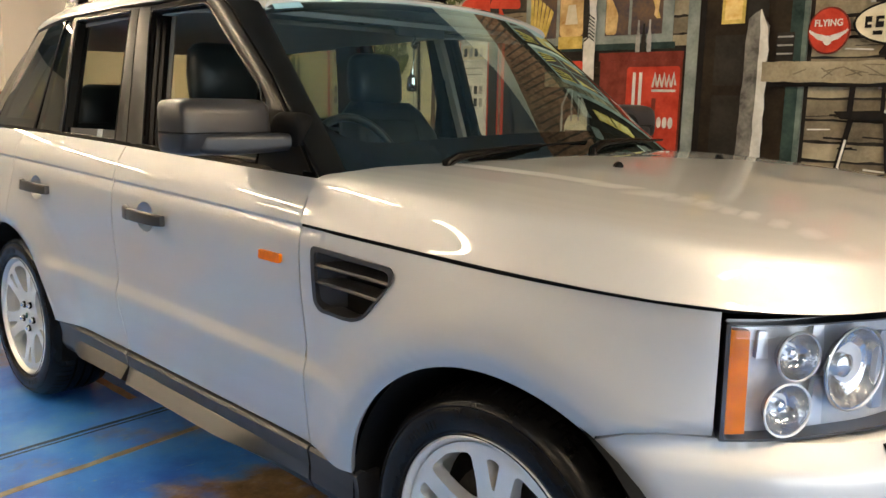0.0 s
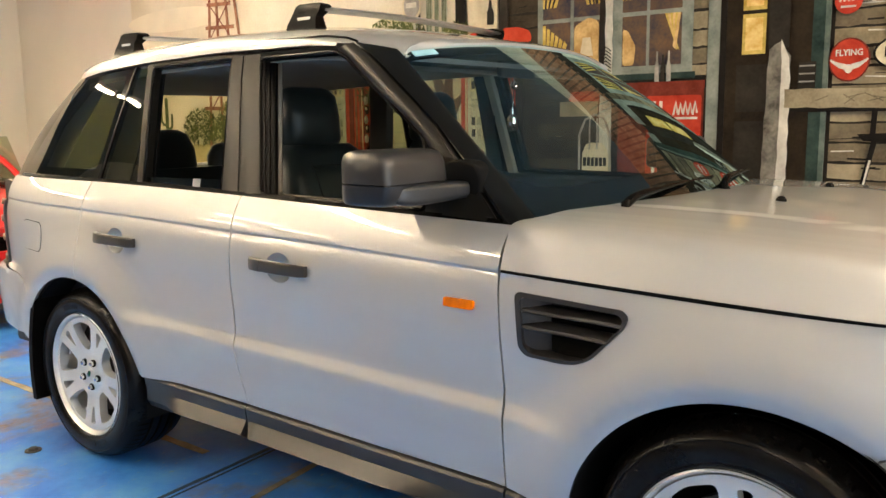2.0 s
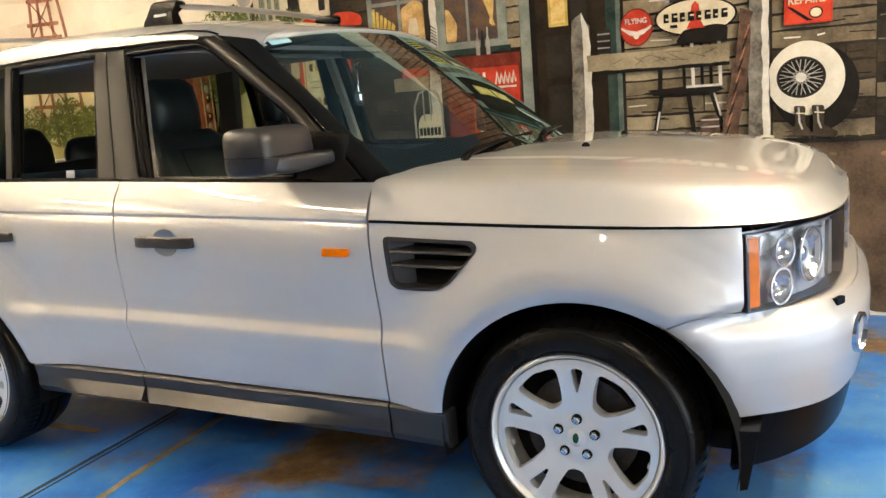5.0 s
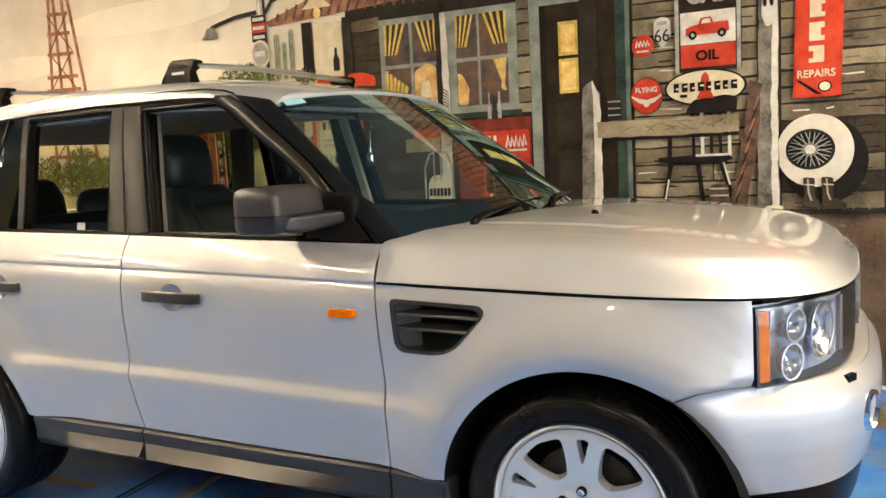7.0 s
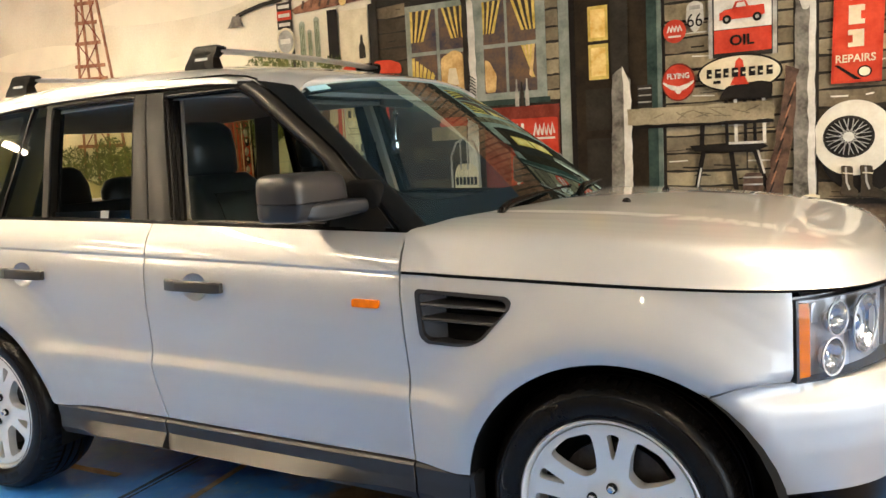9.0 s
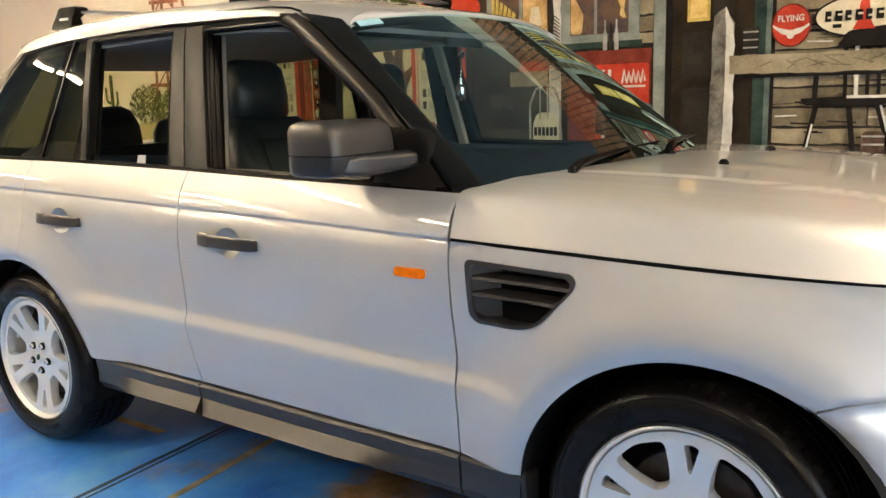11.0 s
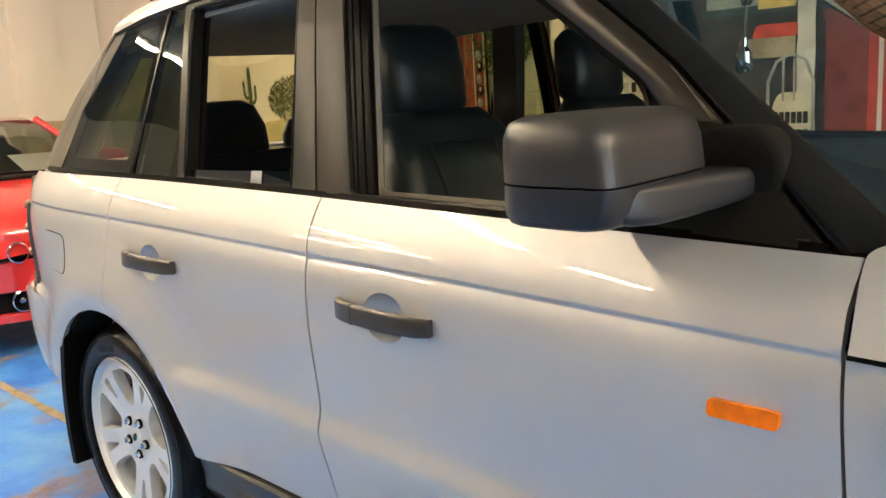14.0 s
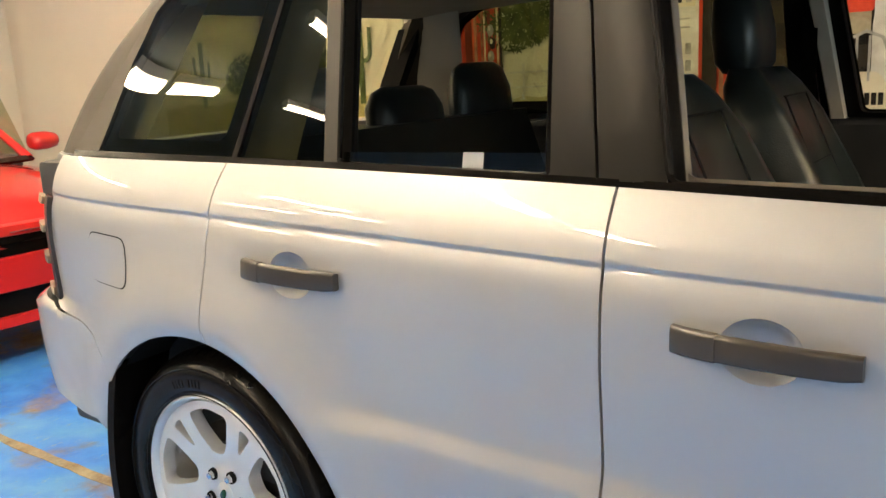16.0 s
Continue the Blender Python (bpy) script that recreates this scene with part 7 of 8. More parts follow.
for k in range(7):
    stroke("post_grain", [(-0.385, 1.70 + 0.02 * k), (-0.352, 1.725 + 0.02 * k), (-0.318, 1.70 + 0.02 * k)], 0.006, INK, 12, wp)
rect("window_ledge", -0.85, 1.645, 0.19, 1.68, TEAL_D, 8, win)

# red drinks cooler with bottles on it
cool = rect("painted_cooler", -0.27, 1.02, 0.245, 1.625, DULL_RED, 9, None, "red drinks cooler painted below the window")
rect("cooler_lid", -0.28, 1.585, 0.25, 1.63, DULL_RED, 10, cool)
paint("cooler_front", round_corners([(-0.09, 1.05), (0.235, 1.05), (0.235, 1.55), (-0.09, 1.55)], 0.02), SIGN_RED, 10, cool)
for x in (-0.05, -0.01):
    rect("cooler_stripe", x, 1.10, x + 0.018, 1.52, WHITEWASH, 11, cool)
for k in range(5):
    stroke("logo_swirl", [(0.075 + 0.028 * k, 1.44), (0.09 + 0.028 * k, 1.515 - 0.01 * (k % 2)), (0.10 + 0.028 * k, 1.45)], 0.012, WHITEWASH, 11, cool)
rect("logo_bar", 0.07, 1.415, 0.215, 1.428, WHITEWASH, 11, cool)
for k in range(4):
    disc("logo_blob", 0.09 + 0.035 * k, 1.25, 0.014, 0.03, WHITEWASH, 11, cool)
rect("cooler_shade", 0.075, 1.05, 0.10, 1.38, DULL_RED, 11, cool)
for k, x in enumerate((-0.03, 0.005, 0.04)):
    paint("painted_bottle", [(x - 0.013, 1.63), (x + 0.013, 1.63), (x + 0.013, 1.71), (x + 0.005, 1.75), (x + 0.005, 1.80 - 0.02 * (k % 2)), (x - 0.005, 1.80 - 0.02 * (k % 2)), (x - 0.005, 1.75), (x - 0.013, 1.71)], (STEEL_GREY, SHADE, STEEL_GREY)[k], 12, cool)

# oil can sign with hooped handle
can = paint("painted_oil_sign", round_corners([(-0.50, 1.03), (-0.325, 1.03), (-0.325, 1.22), (-0.36, 1.28), (-0.47, 1.28), (-0.50, 1.22)], 0.03), CREAM, 12, None, "cream rounded oil sign with a wire hoop, painted")
stroke("hoop", [(-0.52, 1.06), (-0.52, 1.33), (-0.48, 1.42), (-0.415, 1.45), (-0.35, 1.42), (-0.315, 1.33), (-0.315, 1.06)], 0.014, STEEL_GREY, 13, can)
for x in (-0.45, -0.40):
    stroke("hoop_wire", [(x, 1.24), (x, 1.43)], 0.010, STEEL_GREY, 13, can)
for z in (1.165, 1.085):
    for k in range(6):
        rect("logo_block", -0.492 + 0.027 * k, z - 0.026, -0.472 + 0.027 * k, z + 0.026, INK, 13, can)
rect("painted_shelf", -0.66, 1.44, -0.40, 1.53, BOARD_L, 11, shack)
paint("painted_red_lid", round_corners([(-0.60, 1.53), (-0.39, 1.53), (-0.39, 1.59), (-0.58, 1.59)], 0.02), SIGN_RED, 11, shack)
rect("painted_yellow_tin", -0.57, 1.66, -0.40, 1.73, CURTAIN, 11, shack)

# door
door_p = rect("painted_door", 0.255, 1.0, 0.885, 2.42, FRAME_T, 6, None, "dark painted door in a teal frame with lit panes")
rect("door_leaf", 0.325, 1.0, 0.81, 2.30, DOOR_D, 7, door_p)
rect("door_jamb", 0.325, 1.0, 0.36, 2.30, INK, 8, door_p)
for z0, z1 in ((1.985, 2.19), (1.755, 1.965)):
    rect("lit_pane", 0.445, z0, 0.568, z1, CURTAIN, 8, door_p)
    rect("lit_pane_glow", 0.462, z0 + 0.02, 0.552, z1 - 0.02, GLOW, 9, door_p)
for z0, z1 in ((1.10, 1.40), (1.45, 1.70)):
    rect("door_panel", 0.42, z0, 0.60, z1, SHADE, 8, door_p)
rect("door_teal_edge", 0.80, 1.0, 0.885, 2.42, TEAL_D, 8, door_p)
rect("door_teal_light", 0.86, 1.0, 0.885, 2.42, TEAL, 9, door_p)

# porch post and beam
post = paint("painted_post", wobble([(0.575, 1.0), (0.70, 1.0), (0.705, 1.40), (0.700, 1.73), (0.655, 1.815), (0.592, 1.775), (0.58, 1.4)], 0.004, 31), GREY_POST, 12, None, "split white and grey porch post, painted")
paint("post_lit_side", wobble([(0.655, 1.0), (0.70, 1.0), (0.705, 1.40), (0.700, 1.73), (0.655, 1.815), (0.66, 1.5)], 0.005, 32), WHITEWASH, 13, post)
rect("post_upper", 0.585, 1.78, 0.69, 2.50, SHADE, 11, post)
paint("post_foot", [(0.655, 0.97), (0.71, 1.05), (0.695, 1.3), (0.67, 1.2)], WHITEWASH, 14, post)
beam_p = paint("painted_beam", wobble([(0.68, 1.468), (1.08, 1.460), (1.50, 1.462), (1.50, 1.565), (1.1, 1.560), (0.68, 1.565)], 0.004, 33), BOARD_L, 13, None, "pale weathered rail beam, painted")
for k in range(12):
    x = rnd.uniform(0.72, 1.38)
    stroke("beam_grain", [(x, rnd.uniform(1.48, 1.55)), (x + rnd.uniform(0.04, 0.1), rnd.uniform(1.48, 1.55))], 0.005, BOARD_M, 14, beam_p)
stroke("beam_shadow", [(0.70, 1.455), (1.50, 1.452)], 0.022, INK, 12, beam_p)
tin = rect("painted_can", 0.745, 1.565, 0.83, 1.70, SHADE, 14, None, "dark tin can painted on the beam")
for z in (1.60, 1.64, 1.68):
    stroke("can_band", [(0.75, z), (0.825, z)], 0.008, STEEL_GREY, 15, tin)

# signs
s1 = disc("painted_round_sign", 0.965, 1.99, 0.064, 0.066, SIGN_RED, 12, None, "small round red sign with pale script")
for k in range(4):
    stroke("logo_swirl", [(0.925 + 0.02 * k, 1.985), (0.935 + 0.02 * k, 2.02), (0.945 + 0.02 * k, 1.99)], 0.009, WHITEWASH, 13, s1)
rect("text_bar", 0.93, 1.955, 1.0, 1.965, WHITEWASH, 13, s1)
s2 = paint("painted_shield_sign", round_corners([(1.035, 2.13), (1.08, 2.15), (1.125, 2.13), (1.13, 2.03), (1.08, 1.965), (1.03, 2.03)], 0.02), WHITEWASH, 12, None, "cream highway shield sign with the number 66")
lettering("66", 1.08, 2.04, 0.075, 0.085, INK, 14, s2)
rect("text_bar", 1.05, 2.10, 1.11, 2.122, STEEL_GREY, 13, s2)
s3 = disc("painted_flying_sign", 0.983, 1.70, 0.096, 0.108, DULL_RED, 12, None, "round dark red sign with white wings")
disc("sign_ring", 0.983, 1.70, 0.088, 0.10, SIGN_RED, 13, s3)
lettering("FLYING", 0.983, 1.735, 0.032, 0.125, WHITEWASH, 15, s3, bold=0.02)
for sg in (-1, 1):
    for k in range(4):
        stroke("wing_feather", [(0.983 + sg * 0.012, 1.655 + 0.006 * k), (0.983 + sg * (0.045 + 0.01 * k), 1.665 + 0.008 * k), (0.983 + sg * (0.05 + 0.012 * k), 1.685 + 0.006 * k)], 0.010, WHITEWASH, 14, s3)
disc("wing_hub", 0.983, 1.655, 0.018, 0.022, WHITEWASH, 15, s3)
board_ = rect("painted_gas_sign", 1.155, 1.815, 1.52, 2.46, SHADE, 12, None, "tall framed sign with a red truck and the word oil")
for x in (1.165, 1.505):
    stroke("sign_side", [(x, 1.815), (x, 2.46)], 0.022, STEEL_GREY, 13, board_)
rect("sign_panel", 1.185, 2.155, 1.485, 2.44, DOOR_D, 13, board_)
lettering("GAS", 1.33, 2.25, 0.11, 0.22, STEEL_GREY, 15, board_, bold=0.03)
rect("sign_panel", 1.185, 1.97, 1.488, 2.152, WHITEWASH, 13, board_)
rect("sign_panel", 1.185, 1.84, 1.488, 1.966, SIGN_RED, 13, board_)
lettering("OIL", 1.335, 1.905, 0.06, 0.13, INK, 15, board_, bold=0.03)
paint("truck", [(1.215, 2.02), (1.215, 2.06), (1.245, 2.075), (1.285, 2.08), (1.30, 2.115), (1.355, 2.118), (1.37, 2.085), (1.45, 2.085), (1.455, 2.035), (1.43, 2.022)], SIGN_RED, 14, board_)
paint("truck_window", [(1.302, 2.083), (1.312, 2.107), (1.348, 2.109), (1.357, 2.084)], WHITEWASH, 15, board_)
for x in (1.255, 1.415):
    disc("truck_wheel", x, 2.022, 0.023, 0.024, INK, 15, board_)
    disc("truck_hub", x, 2.022, 0.010, 0.011, STEEL_GREY, 16, board_)
s4 = disc("painted_oval_sign", 1.318, 1.725, 0.228, 0.104, INK, 14, None, "cream oval oil sign with dark block letters")
disc("oval_face", 1.318, 1.725, 0.216, 0.094, CREAM, 15, s4)
for k in range(8):
    x = 1.16 + 0.0455 * k
    rect("logo_block", x - 0.016, 1.704, x + 0.012 + 0.005 * (k % 2), 1.754, INK, 17, s4)
    rect("logo_notch", x - 0.004, 1.718 + 0.012 * (k % 2), x + 0.018, 1.728 + 0.012 * (k % 2), CREAM, 18, s4)
paint("logo_bell", [(1.27, 1.66), (1.37, 1.66), (1.35, 1.70), (1.34, 1.79), (1.32, 1.81), (1.30, 1.79), (1.29, 1.70)], SIGN_RED, 16, s4)
rect("text_bar", 1.18, 1.672, 1.22, 1.69, INK, 17, s4)
s5 = paint("painted_banner", [(1.785, 1.625), (2.025, 1.625), (2.045, 2.46), (1.805, 2.46)], SIGN_RED, 12, None, "tall red repairs banner with cream letters")
paint("banner_face", [(1.797, 1.637), (2.013, 1.637), (2.033, 2.46), (1.817, 2.46)], BRIGHT_RED, 13, s5)
for z, h in ((2.36, 0.10), (2.235, 0.11), (2.10, 0.11), (1.975, 0.11), (1.855, 0.10)):
    x = 1.905 + (z - 1.85) * 0.02
    rect("logo_block", x - 0.040, z - h / 2 + 0.006, x + 0.036, z + h / 2 - 0.006, CREAM, 14, s5)
    rect("logo_notch", x - 0.012 + (0.03 if h > 0.105 else -0.03), z - h * 0.22, x + 0.012 + (0.03 if h > 0.105 else -0.03), z + h * 0.16, BRIGHT_RED, 15, s5)
lettering("REPAIRS", 1.902, 1.752, 0.042, 0.19, CREAM, 15, s5, bold=0.02)
paint("banner_stripe", [(1.80, 1.72), (1.82, 1.72), (1.93, 1.64), (1.90, 1.64)], INK, 14, s5)
disc("banner_badge", 1.945, 1.68, 0.034, 0.030, INK, 14, s5)
disc("banner_badge_face", 1.945, 1.68, 0.027, 0.023, CREAM, 15, s5)

# right post with a cow skull, leaning log, chair, barrel, wheel, boots
post2 = paint("painted_post", wobble([(1.595, 1.0), (1.715, 1.0), (1.71, 1.6), (1.715, 2.5), (1.61, 2.5), (1.605, 1.6)], 0.004, 41), GREY_POST, 13, None, "grey porch post with a pale edge, painted")
paint("post_lit_side", wobble([(1.675, 1.0), (1.712, 1.0), (1.706, 1.6), (1.712, 2.5), (1.685, 2.5), (1.672, 1.6)], 0.004, 42), WHITEWASH, 14, post2)
paint("post_foot", [(1.575, 1.005), (1.73, 1.0), (1.735, 1.03), (1.70, 1.04), (1.58, 1.02)], CREAM, 15, post2)
skull = paint("painted_skull", round_corners([(1.60, 2.24), (1.63, 2.20), (1.625, 2.10), (1.645, 2.03), (1.675, 2.03), (1.69, 2.10), (1.69, 2.20), (1.735, 2.24), (1.72, 2.27), (1.60, 2.27)], 0.015), WHITEWASH, 16, None, "white painted cow skull on the post")
for x in (1.643, 1.678):
    disc("skull_eye", x, 2.16, 0.011, 0.025, INK, 17, skull, n=14)
log = paint("painted_log", wobble([(1.445, 1.005), (1.54, 1.0), (1.60, 1.40), (1.625, 1.72), (1.565, 1.74), (1.525, 1.45)], 0.008, 43), LOG, 15, None, "dark red-brown leaning timber, painted")
for k in range(10):
    z = 1.04 + 0.06 * k
    stroke("log_grain", [(1.475 + 0.012 * k, z), (1.50 + 0.012 * k, z + 0.07)], 0.008, (INK, RUST)[k % 2], 16, log)
chair = paint("painted_chair", round_corners([(1.205, 1.585), (1.49, 1.575), (1.495, 1.66), (1.43, 1.675), (1.25, 1.655)], 0.02), INK, 15, None, "black slatted chair painted behind the rail")
for k in range(5):
    stroke("chair_slat", [(1.245 + 0.05 * k, 1.58), (1.25 + 0.05 * k, 1.33)], 0.018, (INK, WHITEWASH, INK)[k % 3], 11, chair)
paint("chair_seat", [(1.04, 1.33), (1.42, 1.345), (1.47, 1.31), (1.40, 1.285), (1.07, 1.295)], INK, 12, chair)
stroke("chair_highlight", [(1.26, 1.335), (1.44, 1.335)], 0.014, WHITEWASH, 13, chair)
for pts in ([(1.12, 1.30), (1.07, 1.04)], [(1.27, 1.30), (1.30, 1.06)], [(1.40, 1.29), (1.47, 1.06)], [(1.11, 1.32), (1.115, 1.48)]):
    stroke("chair_leg", pts, 0.026, INK, 12, chair)
for pts in ([(1.105, 1.20), (1.075, 1.04)], [(1.415, 1.29), (1.45, 1.16)]):
    stroke("chair_leg_light", pts, 0.010, WHITEWASH, 13, chair)
barrel = paint("painted_barrel", round_corners([(1.345, 1.02), (1.435, 1.02), (1.445, 1.09), (1.435, 1.165), (1.345, 1.165), (1.335, 1.09)], 0.02), LOG, 17, None, "small brown barrel painted by the chair")
for z in (1.05, 1.10, 1.14):
    stroke("barrel_hoop", [(1.338, z), (1.442, z)], 0.009, STEEL_GREY, 18, barrel)
tyre = disc("painted_spare_wheel", 1.945, 1.275, 0.215, 0.235, INK, 12, None, "white-wall spare wheel with wire spokes, painted", 56)
disc("white_wall", 1.895, 1.335, 0.195, 0.20, TYRE_WHITE, 13, tyre, n=56)
disc("wheel_rim", 1.872, 1.342, 0.125, 0.112, SHADE, 14, tyre, n=44)
disc("wheel_inner", 1.872, 1.342, 0.112, 0.098, INK, 15, tyre, n=44)
for k in range(28):
    a = 2 * math.pi * k / 28
    b = a + (0.5 if k % 2 else -0.5)
    stroke("wheel_spoke", [(1.872 + 0.02 * math.cos(b), 1.342 + 0.02 * math.sin(b)), (1.872 + 0.110 * math.cos(a), 1.342 + 0.096 * math.sin(a))], 0.0045, STEEL_GREY, 16, tyre)
disc("wheel_cap", 1.872, 1.342, 0.028, 0.026, WHITEWASH, 17, tyre, n=20)
boots = paint("painted_boot", round_corners([(1.835, 1.19), (1.895, 1.185), (1.895, 1.08), (1.925, 1.05), (1.92, 1.02), (1.83, 1.03), (1.845, 1.10)], 0.015), BOARD_D, 18, None, "grey cowboy boot painted beside the wheel")
boot2 = paint("painted_boot", round_corners([(1.925, 1.19), (1.99, 1.185), (1.985, 1.08), (2.06, 1.04), (2.05, 1.01), (1.93, 1.02), (1.935, 1.10)], 0.015), BOARD_D, 18, None, "grey cowboy boot painted beside the wheel")
for bx, owner in ((1.86, boots), (1.955, boot2)):
    stroke("boot_highlight", [(bx, 1.18), (bx + 0.005, 1.10), (bx + 0.02, 1.06)], 0.010, STEEL_GREY, 19, owner)
    stroke("boot_seam", [(bx - 0.015, 1.15), (bx + 0.035, 1.145)], 0.006, CREAM, 19, owner)
stroke("painted_step_edge", [(0.9, 1.005), (2.3, 0.995)], 0.02, SHADE, 11, shack)


# ---- the red car behind ----
red = thing("red_sedan", "bright red sedan with round head lamps parked against the cream wall", "car", at=(0, 0, 0))
RX, RY = -4.02, 0.08      # its front and its middle line


def R(x, y, z):
    """A point of the red car: x back from its front, y across."""
    return Vector((RX - x, RY + y, z))


def red_ring(x, w, zl, zs, zt, crown):
    """A section of the lower body from sill to crown."""
    out = []
    for i in range(25):
        a = i / 24 * 2 - 1
        k = abs(a)
        if k > 0.66:
            t = (k - 0.66) / 0.34
            y, z = w * (1 - 0.05 * t ** 2), zs + (zl - zs) * t
        else:
            t = k / 0.66
            y, z = w * t ** 0.9 * 0.985, zs + (zt - zs) * (1 - t ** 2.6) + crown * (1 - t)
        out.append(R(x, math.copysign(y, a), z))
    return out


rows = []
for x, w, zl, zs, zt, cr in ((0.0, 0.55, 0.40, 0.58, 0.60, 0.0), (0.02, 0.64, 0.36, 0.64, 0.69, 0.0), (0.10, 0.76, 0.30, 0.70, 0.77, 0.0), (0.25, 0.84, 0.26, 0.74, 0.82, 0.01), (0.55, 0.88, 0.24, 0.78, 0.875, 0.012), (0.95, 0.895, 0.24, 0.82, 0.925, 0.012), (1.22, 0.90, 0.24, 0.85, 0.955, 0.01), (1.6, 0.90, 0.24, 0.87, 0.95, 0.0), (2.6, 0.90, 0.24, 0.89, 0.95, 0.0), (2.95, 0.88, 0.26, 0.90, 0.95, 0.0)):
    rows.append(red_ring(x, w, zl, zs, zt, cr))
part("body_shell", loft(rows, cap=False, closed=False, angle=50), RED, red, "glossy red body shell")


def cabin_ring(x, w, z0, wt, zt):
    pts = []
    for y, z in ((-w, z0), (-w * 0.97, z0 + (zt - z0) * 0.3), (-wt * 1.02, zt - 0.06), (-wt * 0.9, zt - 0.012), (0, zt), (wt * 0.9, zt - 0.012), (wt * 1.02, zt - 0.06), (w * 0.97, z0 + (zt - z0) * 0.3), (w, z0)):
        pts.append(R(x, y, z))
    return pts


part("roof", loft([cabin_ring(x, w, z, wt, zt) for x, w, z, wt, zt in ((1.92, 0.66, 1.30, 0.58, 1.375), (2.1, 0.70, 1.30, 0.60, 1.40), (2.6, 0.70, 1.30, 0.61, 1.405), (2.95, 0.69, 1.28, 0.58, 1.38))], cap=False, closed=False, angle=50), RED, red, "red roof")


def red_screen(a, t):
    lo, hi = Vector((1.16 + 0.10 * a * a, 0.74 * a, 0.950 - 0.01 * a * a)), Vector((1.92 + 0.06 * a * a, 0.60 * a, 1.375 - 0.02 * a * a))
    p = lo.lerp(hi, t) + Vector((-0.02, 0, 0.03)) * math.sin(math.pi * t)
    return R(*p)


grid = [[red_screen(i / 8 - 1, j / 8) for i in range(17)] for j in range(9)]
rs = part("windscreen", loft(grid, cap=False, closed=False), pane_material("grey_tinted_glass", (0.45, 0.47, 0.42), boost=1.6), red, "dark tinted windscreen")
rs.visible_shadow = False
for sg in (-1, 1):
    part("front_pillar", tube([red_screen(sg * 1.0, t / 6) + Vector((0, 0, 0.005)) for t in range(7)], [0.03, 0.028, 0.027, 0.026, 0.026, 0.026, 0.028], 8), RED, red, "red windscreen pillar")
    part("side_glass", loft([[R(x, sg * w, z) for w, z in ((0.80, 0.93), (0.66, 1.34))] for x in (1.35, 1.9, 2.95)], cap=False, closed=False), DARK_GLASS, red, "dark side glass")
    mir = []
    for t, k in ((0.0, 0.45), (0.06, 0.8), (0.2, 1.0), (0.6, 1.0), (0.9, 0.8), (1.0, 0.5)):
        mir.append([R(1.38 + 0.075 * k * math.cos(a), sg * (0.82 + 0.20 * t), 1.045 + 0.062 * k * math.sin(a)) for a in (2 * math.pi * i / 18 for i in range(18))])
    part("door_mirror", loft(mir, angle=60), RED, red, "red door mirror")
    part("red_wheel", lathe([(0.19, 0.0), (0.30, 0.0), (0.32, -0.02), (0.32, -0.18), (0.30, -0.20), (0.19, -0.20)], 40, R(0.85, sg * 0.80 + 0.1, 0.32)), RUBBER, red, "black tyre")
part("wiper", tube([red_screen(0.5, 0.04) + Vector((0.02, 0, 0.02)), red_screen(0.1, 0.07) + Vector((0.02, 0, 0.015)), red_screen(-0.5, 0.06) + Vector((0.02, 0, 0.01))], 0.010, 6), BLACK_TRIM, red, "black wiper")
part("wiper_tray", loft([[R(1.13 + 0.10 * a * a + dx, 0.75 * a, 0.955 + dz) for dx, dz in ((-0.03, -0.012), (0.03, 0.012), (0.06, 0.0), (0.0, -0.03))] for a in [i / 8 - 1 for i in range(17)]]), BLACK_TRIM, red, "black wiper tray")
# windscreen papers
p0 = [red_screen(a, t) + Vector((-0.012, 0, -0.012)) for a, t in ((0.28, 0.10), (0.78, 0.10), (0.72, 0.36), (0.22, 0.36))]
bm = bmesh.new()
f = bm.faces.new([bm.verts.new(p) for p in p0])
bmesh.ops.solidify(bm, geom=[f], thickness=0.002)
part("price_sheet", bm, PAPER, red, "white price sheet inside the windscreen")
p0 = [red_screen(a, t) + Vector((-0.012, 0, -0.012)) for a, t in ((-0.34, 0.35), (-0.18, 0.35), (-0.28, 0.85), (-0.42, 0.85))]
bm = bmesh.new()
f = bm.faces.new([bm.verts.new(p) for p in p0])
bmesh.ops.solidify(bm, geom=[f], thickness=0.002)
part("price_strip", bm, PAPER, red, "pale strip behind the windscreen")
part("dashboard", loft([[R(x, y, z) for x, z in ((1.3, 0.90), (1.35, 0.97), (1.75, 0.98), (1.8, 0.80))] for y in (-0.72, 0.72)]), CABIN, red, "dark dashboard")
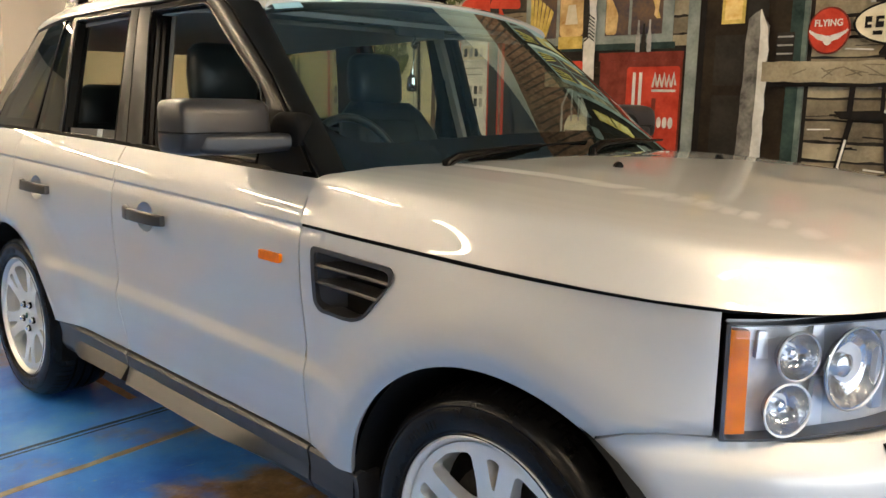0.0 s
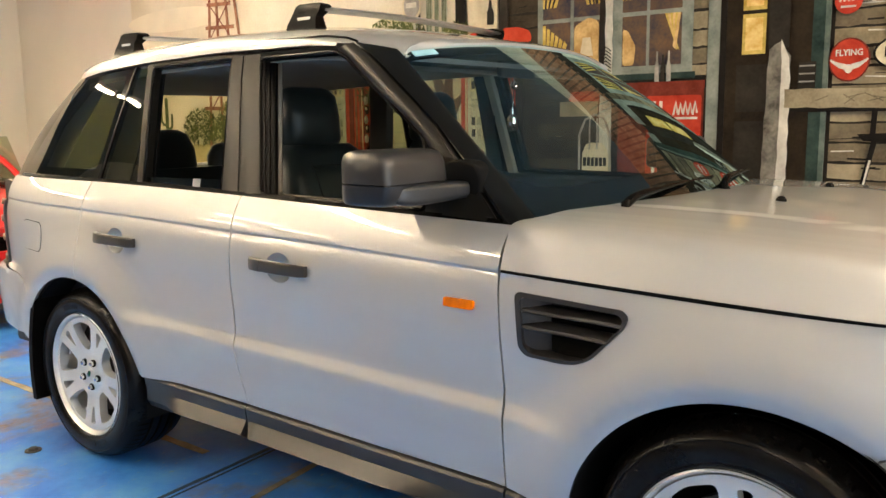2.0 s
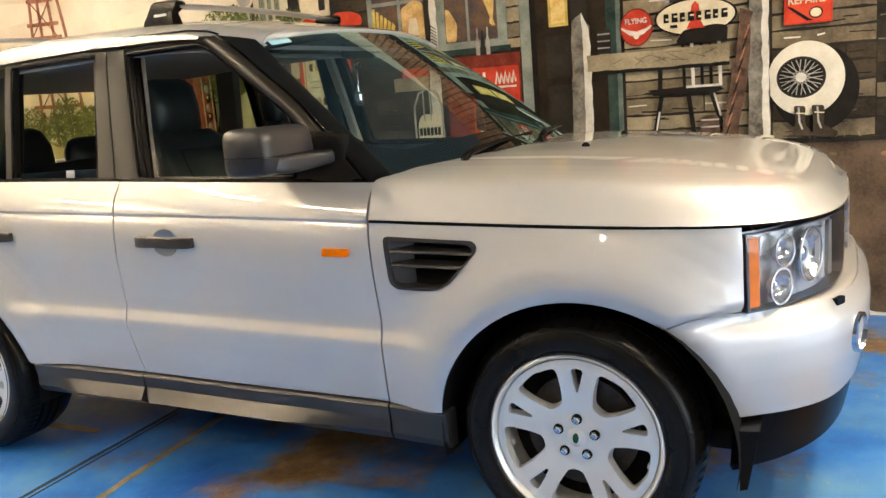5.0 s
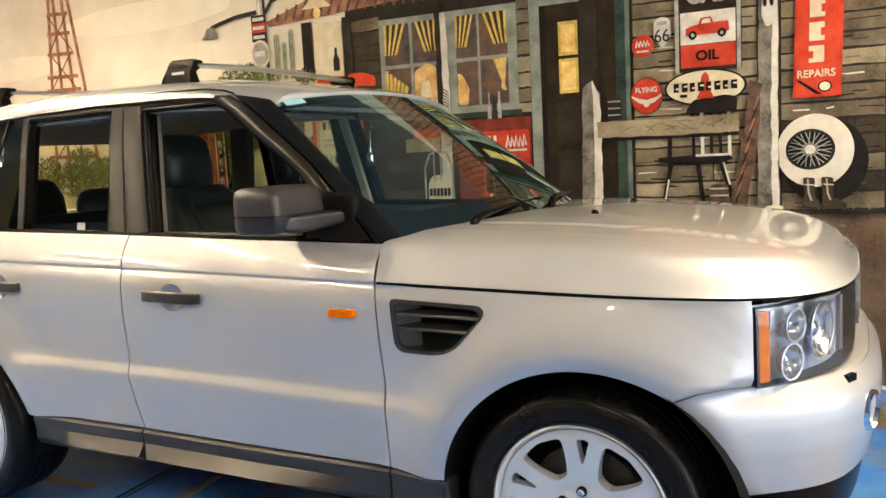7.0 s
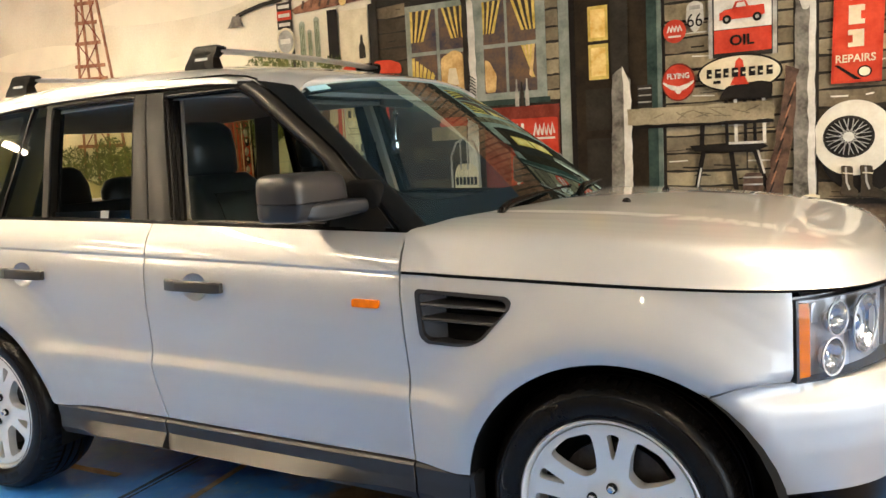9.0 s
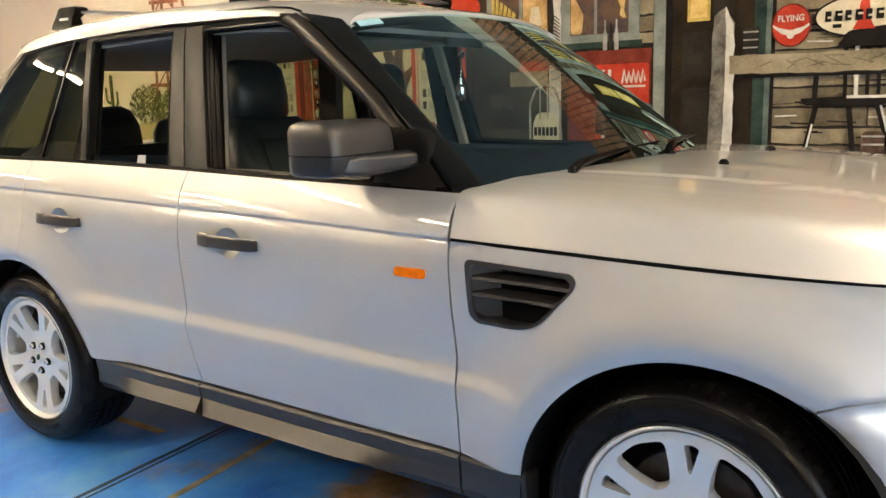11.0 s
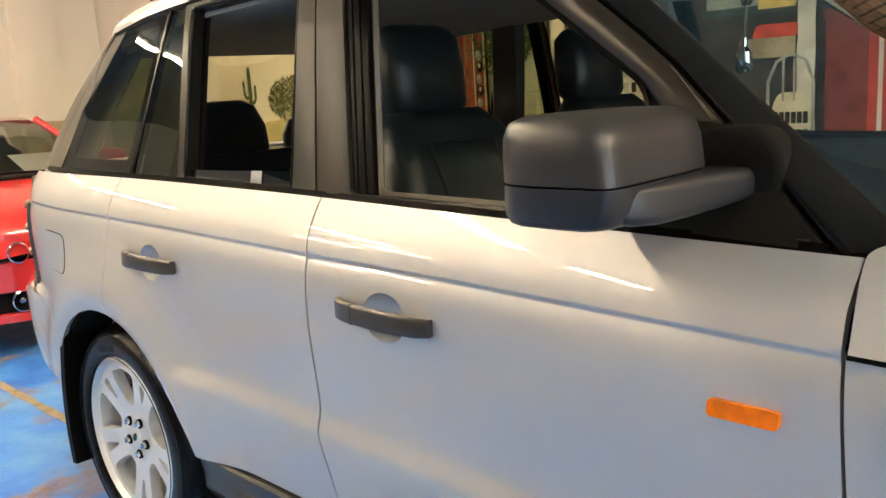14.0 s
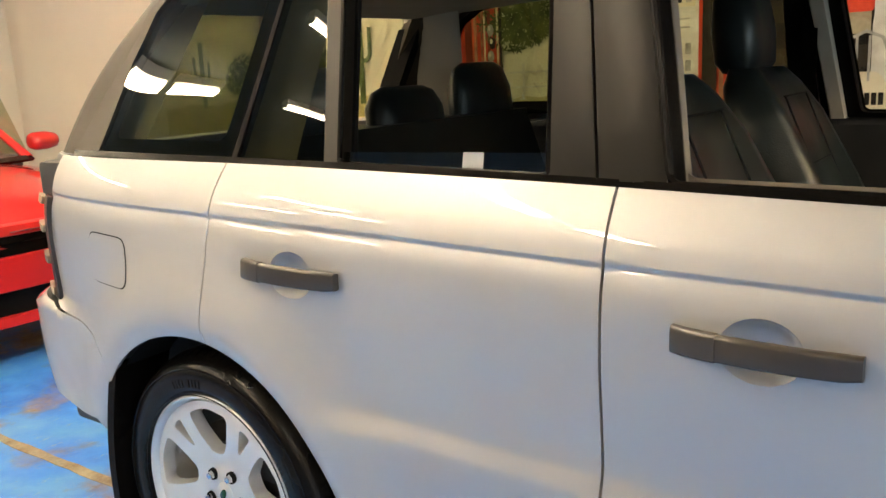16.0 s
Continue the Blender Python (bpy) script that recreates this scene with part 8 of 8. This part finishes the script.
for y in (-0.36, 0.36):
    part("seat", loft([[R(2.35 + 0.06 * t + dx, y + dy, 0.75 + 0.5 * t) for dx, dy in rounded(0, 0, 0.14, 0.46 * k, 0.05, 3)] for t, k in ((0, 1), (0.7, 1), (0.85, 0.6), (1.0, 0.5))]), LEATHER, red, "black seat")
# black band across the nose with lamps and chrome bars
def front_curve(y):
    """How far back the nose lies at y."""
    return 0.26 * (abs(y) / 0.80) ** 2.4


def nose_strip(z0, z1, y0, y1, out, mat, name, label="", n=24, thick=0.02):
    rows_ = []
    for i in range(n + 1):
        y = y0 + (y1 - y0) * i / n
        b = front_curve(y) - out
        rows_.append([R(b + 0.012, y, z0), R(b, y, z0 + 0.006), R(b + 0.004, y, z1 - 0.006), R(b + 0.02, y, z1), R(b + 0.1, y, z1), R(b + 0.1, y, z0)])
    return part(name, loft(rows_, angle=40), mat, red, label)


nose_strip(0.66, 0.72, -0.72, 0.72, 0.020, RED, "bonnet_lip", "red bonnet lip")
nose_strip(0.555, 0.665, -0.74, 0.74, 0.004, BLACK_TRIM, "lamp_band", "black band that holds the lamps and the grille")
nose_strip(0.615, 0.628, -0.16, 0.42, 0.018, CHROME, "grille_bar", "chrome grille bar")
nose_strip(0.675, 0.690, -0.10, 0.46, 0.030, CHROME, "bonnet_edge", "pale bonnet edge moulding")
nose_strip(0.38, 0.56, -0.70, 0.70, 0.035, RED, "bumper", "red front bumper")
nose_strip(0.24, 0.39, -0.66, 0.66, 0.0, LINER, "air_intake", "black lower air intake")
nose_strip(0.195, 0.255, -0.68, 0.68, 0.03, RED, "bumper_lip", "red lower lip")
for y, z, r in ((-0.22, 0.61, 0.048), (-0.355, 0.61, 0.056), (-0.50, 0.61, 0.056), (0.50, 0.61, 0.056), (0.62, 0.61, 0.05), (-0.36, 0.32, 0.058), (0.40, 0.32, 0.058)):
    b = front_curve(y) - (0.030 if z > 0.5 else 0.02)
    part("head_lamp" if z > 0.5 else "fog_lamp", lathe([(r * 1.12, 0.01), (r * 1.12, 0.05), (r, 0.055), (r * 0.92, 0.035), (r * 0.6, 0.012), (r * 0.3, 0.008), (r * 0.28, 0.03), (0.001, 0.034)], 28, R(b + 0.045, y, z), "x"), CHROME, red, "round chrome lamp")
